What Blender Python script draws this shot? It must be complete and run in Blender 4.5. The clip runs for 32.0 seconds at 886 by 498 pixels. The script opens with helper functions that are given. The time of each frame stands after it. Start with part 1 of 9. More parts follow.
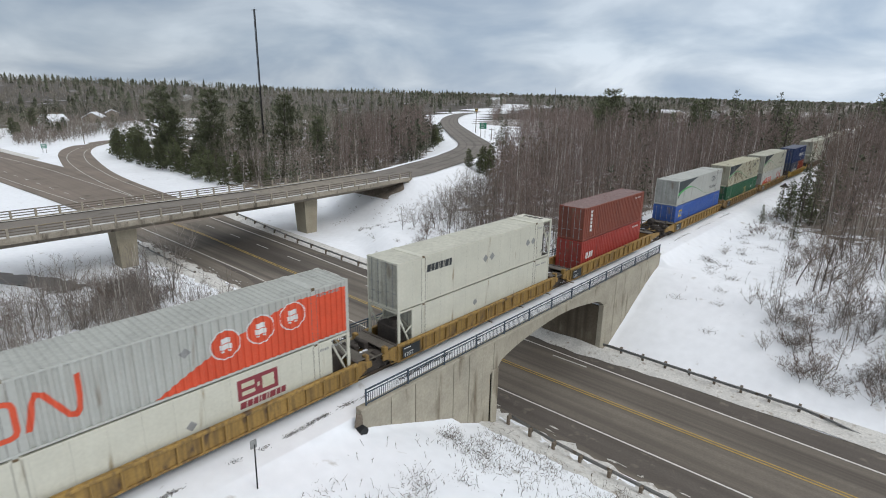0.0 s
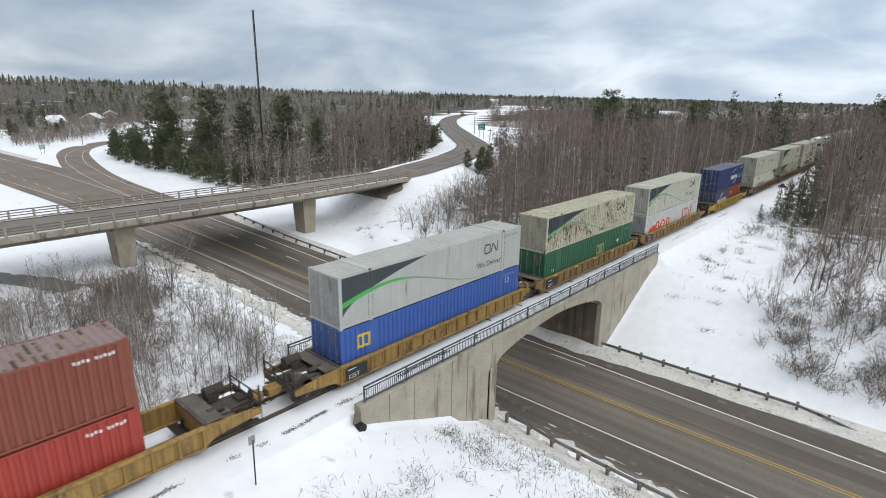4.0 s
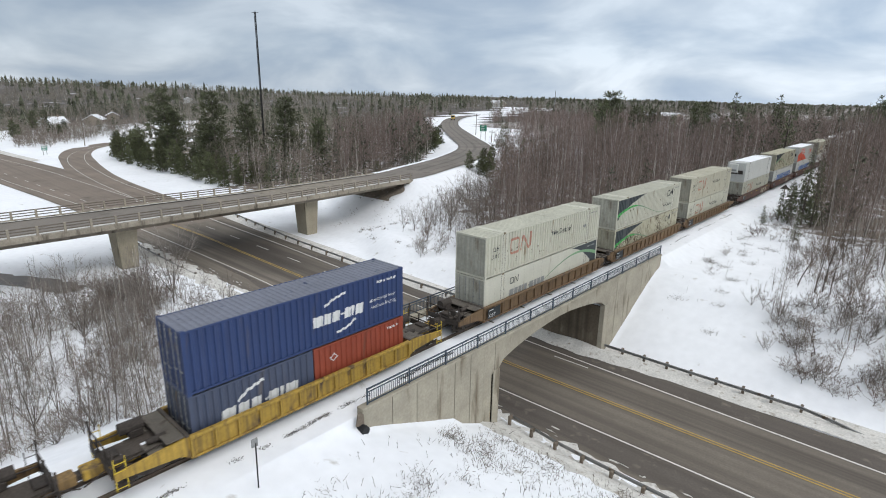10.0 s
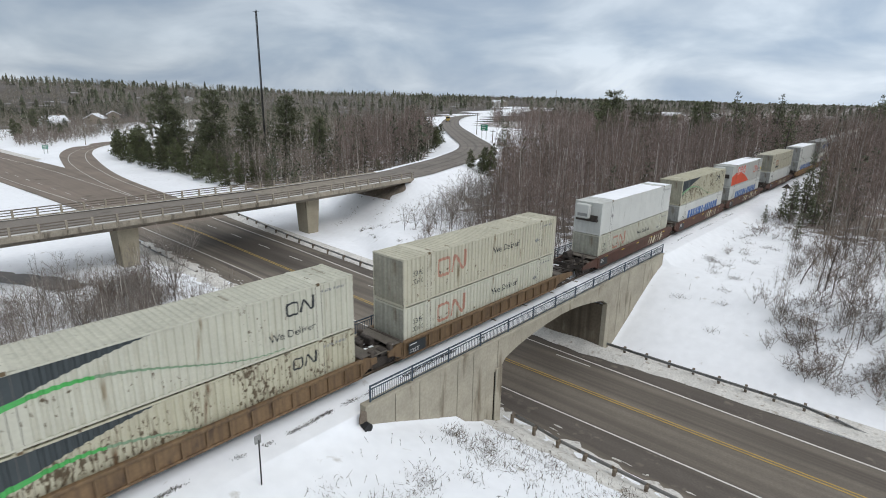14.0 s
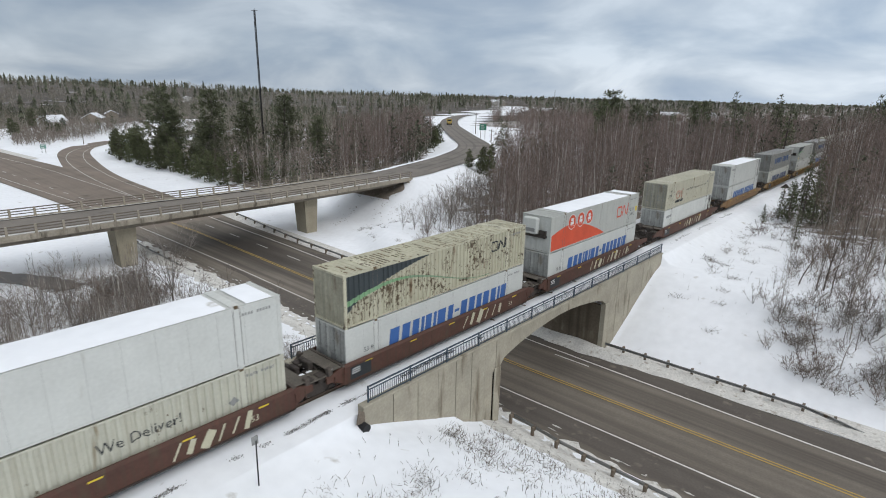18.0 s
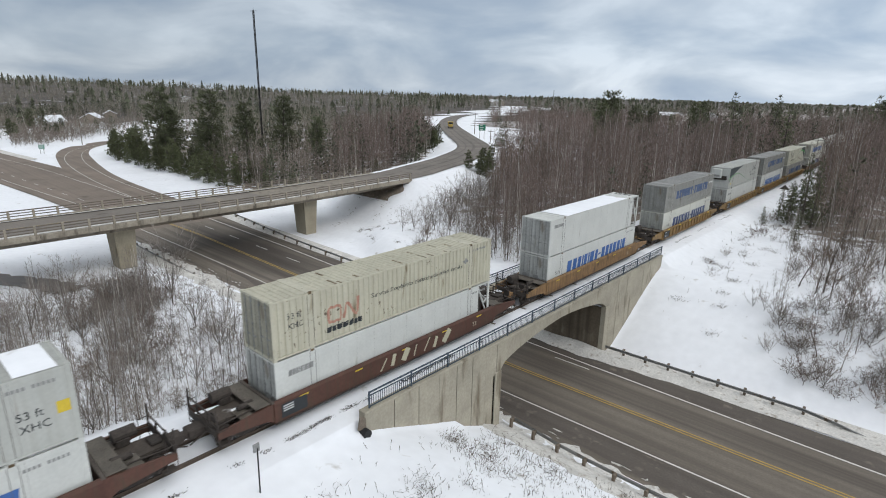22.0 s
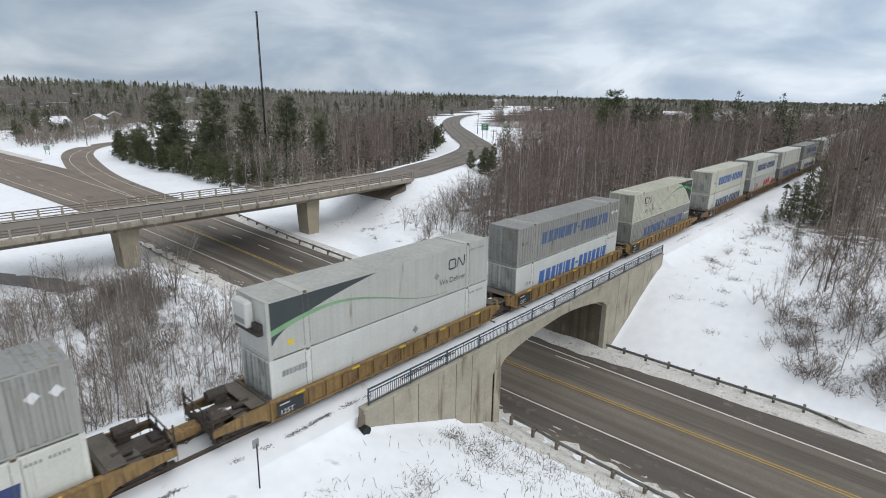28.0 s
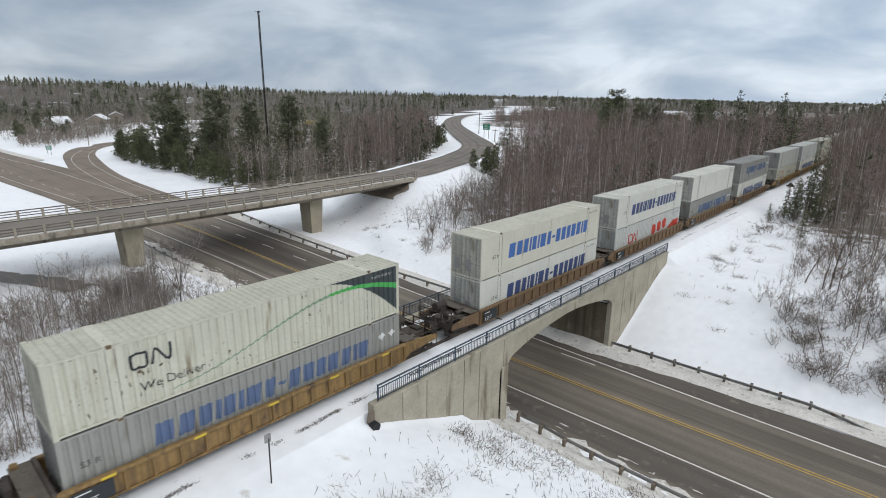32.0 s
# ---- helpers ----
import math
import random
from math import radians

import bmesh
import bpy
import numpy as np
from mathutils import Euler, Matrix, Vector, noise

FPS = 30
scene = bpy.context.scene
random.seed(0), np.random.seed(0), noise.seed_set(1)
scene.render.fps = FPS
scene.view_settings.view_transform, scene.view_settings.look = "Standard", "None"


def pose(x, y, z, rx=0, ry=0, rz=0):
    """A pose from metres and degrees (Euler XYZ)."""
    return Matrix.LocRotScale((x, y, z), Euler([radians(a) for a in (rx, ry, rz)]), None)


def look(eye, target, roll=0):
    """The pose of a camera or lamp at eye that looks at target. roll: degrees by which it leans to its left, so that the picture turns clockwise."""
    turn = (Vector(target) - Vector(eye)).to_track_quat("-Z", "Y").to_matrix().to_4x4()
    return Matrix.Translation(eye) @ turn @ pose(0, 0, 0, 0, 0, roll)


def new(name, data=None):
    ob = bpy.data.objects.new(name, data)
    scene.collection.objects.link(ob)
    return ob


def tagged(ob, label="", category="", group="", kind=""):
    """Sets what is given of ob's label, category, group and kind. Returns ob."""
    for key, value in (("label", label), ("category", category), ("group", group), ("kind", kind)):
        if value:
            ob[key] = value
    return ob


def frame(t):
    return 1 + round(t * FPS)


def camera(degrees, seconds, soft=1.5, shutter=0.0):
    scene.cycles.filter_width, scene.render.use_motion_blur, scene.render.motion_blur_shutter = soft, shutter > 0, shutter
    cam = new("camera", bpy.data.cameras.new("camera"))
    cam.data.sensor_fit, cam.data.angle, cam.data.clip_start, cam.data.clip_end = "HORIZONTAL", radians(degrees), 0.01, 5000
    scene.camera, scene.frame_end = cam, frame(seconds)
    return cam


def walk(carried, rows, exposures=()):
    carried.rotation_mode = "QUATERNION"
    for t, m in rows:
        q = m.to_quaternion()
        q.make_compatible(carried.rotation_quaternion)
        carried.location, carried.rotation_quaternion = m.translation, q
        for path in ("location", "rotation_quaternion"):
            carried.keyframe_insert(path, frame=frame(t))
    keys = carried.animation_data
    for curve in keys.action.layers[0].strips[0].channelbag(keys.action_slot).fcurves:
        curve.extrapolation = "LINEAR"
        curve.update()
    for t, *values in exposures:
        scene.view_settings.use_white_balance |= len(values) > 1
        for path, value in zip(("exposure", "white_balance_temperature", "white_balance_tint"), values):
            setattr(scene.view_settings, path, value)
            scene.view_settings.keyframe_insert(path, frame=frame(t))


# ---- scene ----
# One drone camera hovering beside the railway; it drifts by a few decimetres.
cam = camera(78.52, 32.0, soft=1.0, shutter=0.2)
PATH = [  # seconds, x, y, z, heading, pitch down, roll
    (0.0, 22.167, -2.296, 15.222, 41.903, 15.979, 0.877),
    (0.5, 22.151, -2.288, 15.297, 41.862, 15.955, 0.884),
    (1.0, 22.144, -2.283, 15.338, 41.852, 15.932, 0.873),
    (1.5, 22.164, -2.286, 15.339, 41.853, 15.922, 0.859),
    (2.0, 22.198, -2.305, 15.289, 41.840, 15.910, 0.859),
    (2.5, 22.227, -2.325, 15.216, 41.823, 15.886, 0.871),
    (3.0, 22.254, -2.339, 15.149, 41.806, 15.864, 0.879),
    (3.5, 22.262, -2.347, 15.065, 41.764, 15.842, 0.890),
    (5.5, 22.219, -2.393, 14.991, 41.818, 15.787, 0.871),
    (6.0, 22.177, -2.393, 15.005, 41.819, 15.788, 0.892),
    (6.5, 22.150, -2.400, 15.016, 41.827, 15.785, 0.911),
    (7.0, 22.135, -2.405, 15.000, 41.833, 15.763, 0.930),
    (7.5, 22.128, -2.397, 14.968, 41.838, 15.734, 0.935),
    (8.0, 22.147, -2.376, 14.959, 41.850, 15.719, 0.926),
    (8.5, 22.175, -2.352, 14.974, 41.873, 15.714, 0.913),
    (9.0, 22.177, -2.332, 14.991, 41.897, 15.706, 0.898),
    (9.5, 22.153, -2.326, 15.004, 41.907, 15.692, 0.890),
    (10.0, 22.111, -2.350, 15.013, 41.908, 15.681, 0.893),
    (10.5, 22.066, -2.402, 15.015, 41.911, 15.684, 0.899),
    (11.0, 22.032, -2.459, 15.011, 41.915, 15.700, 0.912),
    (11.5, 22.016, -2.493, 14.990, 41.915, 15.707, 0.936),
    (12.0, 22.022, -2.497, 14.966, 41.924, 15.703, 0.951),
    (12.5, 22.038, -2.478, 14.943, 41.937, 15.704, 0.958),
    (13.0, 22.033, -2.450, 14.896, 41.940, 15.707, 0.964),
    (13.5, 22.001, -2.426, 14.852, 41.938, 15.706, 0.964),
    (14.0, 21.973, -2.417, 14.860, 41.942, 15.716, 0.960),
    (14.5, 21.971, -2.434, 14.912, 41.950, 15.741, 0.952),
    (16.5, 21.956, -2.300, 14.883, 41.906, 15.733, 0.975),
    (17.0, 21.931, -2.317, 14.871, 41.878, 15.725, 0.972),
    (17.5, 21.912, -2.329, 14.851, 41.840, 15.733, 0.986),
    (18.0, 21.933, -2.327, 14.848, 41.812, 15.754, 1.001),
    (18.5, 21.978, -2.310, 14.887, 41.787, 15.772, 0.998),
    (19.0, 21.987, -2.273, 14.956, 41.764, 15.787, 0.979),
    (19.5, 21.953, -2.226, 15.032, 41.755, 15.797, 0.970),
    (20.0, 21.897, -2.194, 15.089, 41.749, 15.794, 0.981),
    (20.5, 21.831, -2.209, 15.118, 41.727, 15.790, 0.993),
    (21.0, 21.786, -2.263, 15.132, 41.696, 15.795, 1.009),
    (21.5, 21.773, -2.308, 15.127, 41.679, 15.799, 1.022),
    (22.0, 21.772, -2.323, 15.108, 41.687, 15.790, 1.013),
    (22.5, 21.778, -2.312, 15.107, 41.707, 15.784, 0.995),
    (23.0, 21.810, -2.292, 15.144, 41.728, 15.789, 0.974),
    (23.5, 21.852, -2.276, 15.172, 41.737, 15.783, 0.951),
    (24.0, 21.884, -2.247, 15.173, 41.747, 15.763, 0.935),
    (24.5, 21.921, -2.201, 15.169, 41.781, 15.757, 0.916),
    (25.0, 21.985, -2.169, 15.155, 41.824, 15.764, 0.901),
    (25.5, 22.097, -2.141, 15.132, 41.864, 15.768, 0.885),
    (27.5, 22.160, -2.264, 15.093, 42.058, 15.766, 0.815),
    (28.0, 22.101, -2.291, 15.062, 42.102, 15.790, 0.798),
    (28.5, 22.028, -2.319, 15.046, 42.122, 15.803, 0.791),
    (29.0, 21.933, -2.331, 15.031, 42.129, 15.804, 0.801),
    (29.5, 21.834, -2.307, 15.007, 42.130, 15.804, 0.803),
    (30.0, 21.751, -2.270, 14.984, 42.132, 15.802, 0.780),
    (30.5, 21.709, -2.296, 14.980, 42.135, 15.800, 0.751),
    (31.0, 21.720, -2.403, 14.984, 42.136, 15.805, 0.732),
    (31.5, 21.769, -2.537, 14.954, 42.137, 15.803, 0.732),
    (32.0, 21.840, -2.654, 14.872, 42.149, 15.774, 0.746),
]
walk(cam, [(t, pose(x, y, z, 90 - p, 0, h) @ pose(0, 0, 0, 0, 0, r)) for t, x, y, z, h, p, r in PATH],
     [(0.0, -0.20), (1.0, -0.12), (2.0, 0.0), (3.0, -0.02), (6.0, -0.02), (7.0, -0.12), (8.0, -0.10), (9.0, 0.04), (10.0, -0.04), (11.0, -0.22), (12.0, -0.20), (13.0, -0.20), (14.0, -0.17), (17.0, -0.28), (18.0, -0.23), (20.0, -0.26), (21.0, -0.17),
      (22.0, -0.20), (23.0, -0.36), (24.0, -0.39), (25.0, -0.14), (28.0, -0.15), (29.0, -0.14), (30.0, -0.12), (31.0, -0.16), (32.0, -0.18)])
# ---- light: overcast winter sky, a broad soft sun behind the clouds ----
SUN_ELEV, SUN_AZ = radians(46), radians(84)
world = bpy.data.worlds.new("overcast_sky")
scene.world = world
world.use_nodes = True
wt = world.node_tree
wt.nodes.clear()


def wnode(kind, **kw):
    n = wt.nodes.new(kind)
    for k, v in kw.items():
        if k == "op":
            n.operation = v
        elif k == "blend":
            n.data_type, n.blend_type = "RGBA", v
    return n


def ramp_of(tree, stops, interp="LINEAR"):
    r = tree.nodes.new("ShaderNodeValToRGB")
    r.color_ramp.interpolation = interp
    while len(r.color_ramp.elements) < len(stops):
        r.color_ramp.elements.new(0.5)
    for e, (p, c) in zip(r.color_ramp.elements, stops):
        e.position, e.color = p, (*c, 1)
    return r


w_out = wnode("ShaderNodeOutputWorld")
w_bg = wnode("ShaderNodeBackground")
w_sky = wnode("ShaderNodeTexSky")
w_sky.sky_type, w_sky.sun_disc = "NISHITA", False
w_sky.sun_elevation, w_sky.sun_rotation = SUN_ELEV, SUN_AZ
w_tc = wnode("ShaderNodeTexCoord")
w_sep = wnode("ShaderNodeSeparateXYZ")
wt.links.new(w_tc.outputs["Generated"], w_sep.inputs[0])
w_h = wnode("ShaderNodeMath", op="MAXIMUM")
w_h.inputs[1].default_value = 0.0
wt.links.new(w_sep.outputs[2], w_h.inputs[0])
w_den = wnode("ShaderNodeMath", op="ADD")
w_den.inputs[1].default_value = 0.34
wt.links.new(w_h.outputs[0], w_den.inputs[0])
w_px, w_py = wnode("ShaderNodeMath", op="DIVIDE"), wnode("ShaderNodeMath", op="DIVIDE")
wt.links.new(w_sep.outputs[0], w_px.inputs[0])
wt.links.new(w_sep.outputs[1], w_py.inputs[0])
wt.links.new(w_den.outputs[0], w_px.inputs[1])
wt.links.new(w_den.outputs[0], w_py.inputs[1])
w_vec = wnode("ShaderNodeCombineXYZ")
wt.links.new(w_px.outputs[0], w_vec.inputs[0])
wt.links.new(w_py.outputs[0], w_vec.inputs[1])
w_n1, w_n2 = wnode("ShaderNodeTexNoise"), wnode("ShaderNodeTexNoise")
w_n1.inputs["Scale"].default_value, w_n1.inputs["Detail"].default_value = 1.5, 5.0
w_n1.inputs["Roughness"].default_value, w_n1.inputs["Distortion"].default_value = 0.5, 0.5
w_n2.inputs["Scale"].default_value, w_n2.inputs["Detail"].default_value = 5.0, 5.0
for n in (w_n1, w_n2):
    wt.links.new(w_vec.outputs[0], n.inputs["Vector"])
w_mix = wnode("ShaderNodeMath", op="MULTIPLY_ADD")
w_mix.inputs[1].default_value = 0.16
wt.links.new(w_n2.outputs["Fac"], w_mix.inputs[0])
wt.links.new(w_n1.outputs["Fac"], w_mix.inputs[2])
w_cloud = ramp_of(wt, [(0.40, (0.365, 0.45, 0.575)), (0.52, (0.475, 0.55, 0.65)), (0.62, (0.61, 0.67, 0.745)), (0.74, (0.81, 0.86, 0.92))])
wt.links.new(w_mix.outputs[0], w_cloud.inputs[0])
# the cloud deck brightens towards the horizon and towards the zenith
w_vert = ramp_of(wt, [(0.0, (1.19, 1.235, 1.27)), (0.035, (1.14, 1.19, 1.235)), (0.085, (1.07, 1.14, 1.20)), (0.17, (1.03, 1.09, 1.145)), (0.40, (1.70, 1.655, 1.59)), (1.0, (2.22, 2.06, 1.89))])
wt.links.new(w_h.outputs[0], w_vert.inputs[0])
w_mul = wnode("ShaderNodeMix", blend="MULTIPLY")
w_mul.inputs[0].default_value = 1.0
wt.links.new(w_cloud.outputs[0], w_mul.inputs[6])
wt.links.new(w_vert.outputs[0], w_mul.inputs[7])
# thinner cloud and more light towards the hidden sun
w_dot = wnode("ShaderNodeVectorMath", op="DOT_PRODUCT")
w_dot.inputs[1].default_value = (0.77, 0.64, 0.0)
wt.links.new(w_tc.outputs["Generated"], w_dot.inputs[0])
w_side = wnode("ShaderNodeMapRange")
w_side.inputs["From Min"].default_value, w_side.inputs["From Max"].default_value = -0.5, 0.9
w_side.inputs["To Min"].default_value, w_side.inputs["To Max"].default_value = 0.74, 1.14
wt.links.new(w_dot.outputs["Value"], w_side.inputs["Value"])
w_lit = wnode("ShaderNodeMix", blend="MULTIPLY")
w_lit.inputs[0].default_value = 1.0
wt.links.new(w_mul.outputs[2], w_lit.inputs[6])
wt.links.new(w_side.outputs[0], w_lit.inputs[7])
w_sk = wnode("ShaderNodeMix", blend="MULTIPLY")
w_sk.inputs[0].default_value = 1.0
w_sk.inputs[7].default_value = (0.10, 0.10, 0.10, 1)
wt.links.new(w_sky.outputs[0], w_sk.inputs[6])
w_fin = wnode("ShaderNodeMix", blend="MIX")
w_fin.inputs[0].default_value = 0.93
wt.links.new(w_sk.outputs[2], w_fin.inputs[6])
wt.links.new(w_lit.outputs[2], w_fin.inputs[7])
wt.links.new(w_fin.outputs[2], w_bg.inputs[0])
w_bg.inputs[1].default_value = 1.0
wt.links.new(w_bg.outputs[0], w_out.inputs[0])

sun_data = bpy.data.lights.new("sun", "SUN")
sun_data.energy, sun_data.angle, sun_data.color = 0.88, radians(18), (1.0, 0.967, 0.922)
sun = new("sun", sun_data)
sun.matrix_world = look((0, 0, 60), Vector((0, 0, 60)) - Vector((math.sin(SUN_AZ) * math.cos(SUN_ELEV), math.cos(SUN_AZ) * math.cos(SUN_ELEV), math.sin(SUN_ELEV))))

# ---- materials ----
def material(name, col, rough=0.7, metal=0.0, big=(1.0, 0.15), fine=(14.0, 0.12), bump=(40.0, 0.1), stain=None, rand=0.0, island=0.0,
             streak=None, spec=0.4, stretch=(1, 1, 1), rust=None):
    """A worn surface. big, fine: (scale per metre, amount) of light and dark variation. stain: (colour, scale, amount covered, stretch along z).
    rand: variation from object to object; island: from piece to piece of one mesh. streak: (axis, colour, scale, amount) of long streaks.
    rust: (colour, amount) of clustered rust spots with runs below them."""
    m = bpy.data.materials.new(name)
    m.use_nodes = True
    t = m.node_tree
    b = t.nodes["Principled BSDF"]
    b.inputs["Roughness"].default_value, b.inputs["Metallic"].default_value = rough, metal
    b.inputs["Specular IOR Level"].default_value = spec
    tc = t.nodes.new("ShaderNodeTexCoord")
    mp = t.nodes.new("ShaderNodeMapping")
    mp.inputs["Scale"].default_value = stretch
    t.links.new(tc.outputs["Object"], mp.inputs[0])
    vec = mp.outputs[0]

    def noise_tex(scale, detail=4.0, v=None, dist=0.0):
        n = t.nodes.new("ShaderNodeTexNoise")
        n.inputs["Scale"].default_value, n.inputs["Detail"].default_value, n.inputs["Distortion"].default_value = scale, detail, dist
        t.links.new(v or vec, n.inputs["Vector"])
        return n.outputs["Fac"]

    def mixer(fac, a, c, blend="MIX"):
        n = t.nodes.new("ShaderNodeMix")
        n.data_type, n.blend_type = "RGBA", blend
        for sock, val in ((n.inputs[0], fac), (n.inputs[6], a), (n.inputs[7], c)):
            if isinstance(val, (int, float)):
                sock.default_value = val
            elif isinstance(val, tuple):
                sock.default_value = (*val, 1)
            else:
                t.links.new(val, sock)
        return n.outputs[2]

    def scaled(src, lo, hi):
        n = t.nodes.new("ShaderNodeMapRange")
        n.inputs["From Min"].default_value, n.inputs["From Max"].default_value = 0.25, 0.75
        n.inputs["To Min"].default_value, n.inputs["To Max"].default_value = lo, hi
        t.links.new(src, n.inputs["Value"])
        return n.outputs[0]

    c = tuple(col)
    for s, a in (big, fine):
        if a:
            v = scaled(noise_tex(s), 1 - a, 1 + a)
            c = mixer(1.0, c, v, "MULTIPLY")
    if rand:
        oi = t.nodes.new("ShaderNodeObjectInfo")
        mr = t.nodes.new("ShaderNodeMapRange")
        mr.inputs["To Min"].default_value, mr.inputs["To Max"].default_value = 1 - rand, 1 + rand
        t.links.new(oi.outputs["Random"], mr.inputs["Value"])
        c = mixer(1.0, c, mr.outputs[0], "MULTIPLY")
    if island:
        ge = t.nodes.new("ShaderNodeNewGeometry")
        mr = t.nodes.new("ShaderNodeMapRange")
        mr.inputs["To Min"].default_value, mr.inputs["To Max"].default_value = 1 - island, 1 + island
        t.links.new(ge.outputs["Random Per Island"], mr.inputs["Value"])
        c = mixer(1.0, c, mr.outputs[0], "MULTIPLY")
    if stain:
        scol, sscale, cover, zs = stain
        m2 = t.nodes.new("ShaderNodeMapping")
        m2.inputs["Scale"].default_value = (1, 1, zs)
        t.links.new(tc.outputs["Object"], m2.inputs[0])
        f = noise_tex(sscale, 6.0, m2.outputs[0], 0.3)
        r = ramp_of(t, [(0.62 - cover * 0.4, (0, 0, 0)), (0.74 - cover * 0.4, (1, 1, 1))])
        t.links.new(f, r.inputs[0])
        c = mixer(r.outputs[0], c, tuple(scol))
    if streak:
        axis, scol, sscale, amt = streak
        m3 = t.nodes.new("ShaderNodeMapping")
        m3.inputs["Scale"].default_value = tuple(0.02 if k == axis else 1.0 for k in range(3))
        t.links.new(tc.outputs["Object"], m3.inputs[0])
        f = noise_tex(sscale, 3.0, m3.outputs[0], 0.0)
        mr = t.nodes.new("ShaderNodeMapRange")
        mr.inputs["From Min"].default_value, mr.inputs["From Max"].default_value = 0.42, 0.68
        mr.inputs["To Max"].default_value = amt
        t.links.new(f, mr.inputs["Value"])
        c = mixer(mr.outputs[0], c, tuple(scol))
    if rust:
        rcol, amt = rust
        cluster = noise_tex(0.55, 3.0)
        for zs, scale, shift, strength in ((0.10, 9.0, 0.035, 0.55), (0.55, 6.5, 0.0, 0.92)):
            m4 = t.nodes.new("ShaderNodeMapping")
            m4.inputs["Scale"].default_value = (1, 1, zs)
            t.links.new(tc.outputs["Object"], m4.inputs[0])
            spot = noise_tex(scale, 5.0, m4.outputs[0], 0.35)
            both = t.nodes.new("ShaderNodeMath")
            both.operation = "MULTIPLY_ADD"
            both.inputs[1].default_value = 0.62
            t.links.new(cluster, both.inputs[0])
            t.links.new(spot, both.inputs[2])
            mr = t.nodes.new("ShaderNodeMapRange")
            mr.inputs["From Min"].default_value, mr.inputs["From Max"].default_value = 0.97 + shift - amt, 1.01 + shift - amt
            mr.inputs["To Max"].default_value = strength
            t.links.new(both.outputs[0], mr.inputs["Value"])
            c = mixer(mr.outputs[0], c, tuple(rcol))
    if isinstance(c, tuple):
        b.inputs["Base Color"].default_value = (*c, 1)
    else:
        t.links.new(c, b.inputs["Base Color"])
    if bump and bump[1]:
        bn = t.nodes.new("ShaderNodeBump")
        bn.inputs["Strength"].default_value, bn.inputs["Distance"].default_value = bump[1], 0.05
        t.links.new(noise_tex(bump[0], 5.0), bn.inputs["Height"])
        t.links.new(bn.outputs[0], b.inputs["Normal"])
    return m


HWY = -6.5  # height of the highway
M = {}
# ground
M["snow"] = material("snow", (0.86, 0.87, 0.89), 0.85, big=(0.12, 0.05), fine=(1.3, 0.04), bump=(1.6, 0.35), stain=((0.45, 0.42, 0.37), 0.8, -0.10, 1.0), spec=0.2)
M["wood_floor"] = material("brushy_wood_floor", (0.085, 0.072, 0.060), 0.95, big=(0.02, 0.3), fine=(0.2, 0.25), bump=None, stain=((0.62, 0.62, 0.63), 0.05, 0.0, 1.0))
M["brush_floor"] = material("dead_grass_and_litter", (0.205, 0.170, 0.138), 0.95, big=(0.05, 0.25), fine=(1.5, 0.3), bump=None, stain=((0.70, 0.70, 0.72), 0.36, 0.30, 1.0))
M["grit_snow"] = material("gritty_ploughed_snow", (0.62, 0.60, 0.56), 0.9, big=(0.7, 0.16), fine=(7.0, 0.18), bump=(9, 0.7), stain=((0.36, 0.32, 0.27), 2.2, 0.10, 1.0))
M["dirty_snow"] = material("dirty_snow", (0.50, 0.47, 0.43), 0.9, big=(0.5, 0.2), fine=(5.0, 0.2), bump=(5, 0.5), stain=((0.16, 0.13, 0.10), 1.6, 0.1, 1.0))
M["asphalt"] = material("salted_asphalt", (0.188, 0.162, 0.132), 0.85, big=(0.15, 0.18), fine=(9.0, 0.14), bump=(60, 0.15), streak=(0, (0.088, 0.074, 0.062), 0.9, 0.9), spec=0.3)


def dim(m, cx, cy, rx, ry, col):
    """Darkens a patch of a road surface, with blurred, uneven edges, at a place of its own."""
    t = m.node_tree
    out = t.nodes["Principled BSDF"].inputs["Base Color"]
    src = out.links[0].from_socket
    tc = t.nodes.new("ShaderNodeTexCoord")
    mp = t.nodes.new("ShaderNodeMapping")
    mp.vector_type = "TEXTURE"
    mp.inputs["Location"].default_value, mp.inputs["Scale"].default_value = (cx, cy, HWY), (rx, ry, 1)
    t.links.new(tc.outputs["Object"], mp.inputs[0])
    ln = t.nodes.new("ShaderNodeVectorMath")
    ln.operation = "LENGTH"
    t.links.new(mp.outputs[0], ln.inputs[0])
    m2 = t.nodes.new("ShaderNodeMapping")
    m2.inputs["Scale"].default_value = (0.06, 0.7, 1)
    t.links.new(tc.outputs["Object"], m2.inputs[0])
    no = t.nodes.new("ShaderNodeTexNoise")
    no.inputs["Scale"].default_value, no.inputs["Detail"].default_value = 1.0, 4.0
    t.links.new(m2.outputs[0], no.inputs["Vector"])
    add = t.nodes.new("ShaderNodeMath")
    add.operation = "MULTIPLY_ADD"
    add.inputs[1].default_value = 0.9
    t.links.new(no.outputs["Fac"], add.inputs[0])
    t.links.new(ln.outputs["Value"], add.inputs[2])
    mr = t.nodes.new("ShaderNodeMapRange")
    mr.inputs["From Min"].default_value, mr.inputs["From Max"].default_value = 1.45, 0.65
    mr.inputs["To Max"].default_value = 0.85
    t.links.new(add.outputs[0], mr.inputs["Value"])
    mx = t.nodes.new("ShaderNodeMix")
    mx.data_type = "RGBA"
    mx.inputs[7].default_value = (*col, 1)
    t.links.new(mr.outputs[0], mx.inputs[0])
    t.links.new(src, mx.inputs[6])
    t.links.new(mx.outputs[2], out)


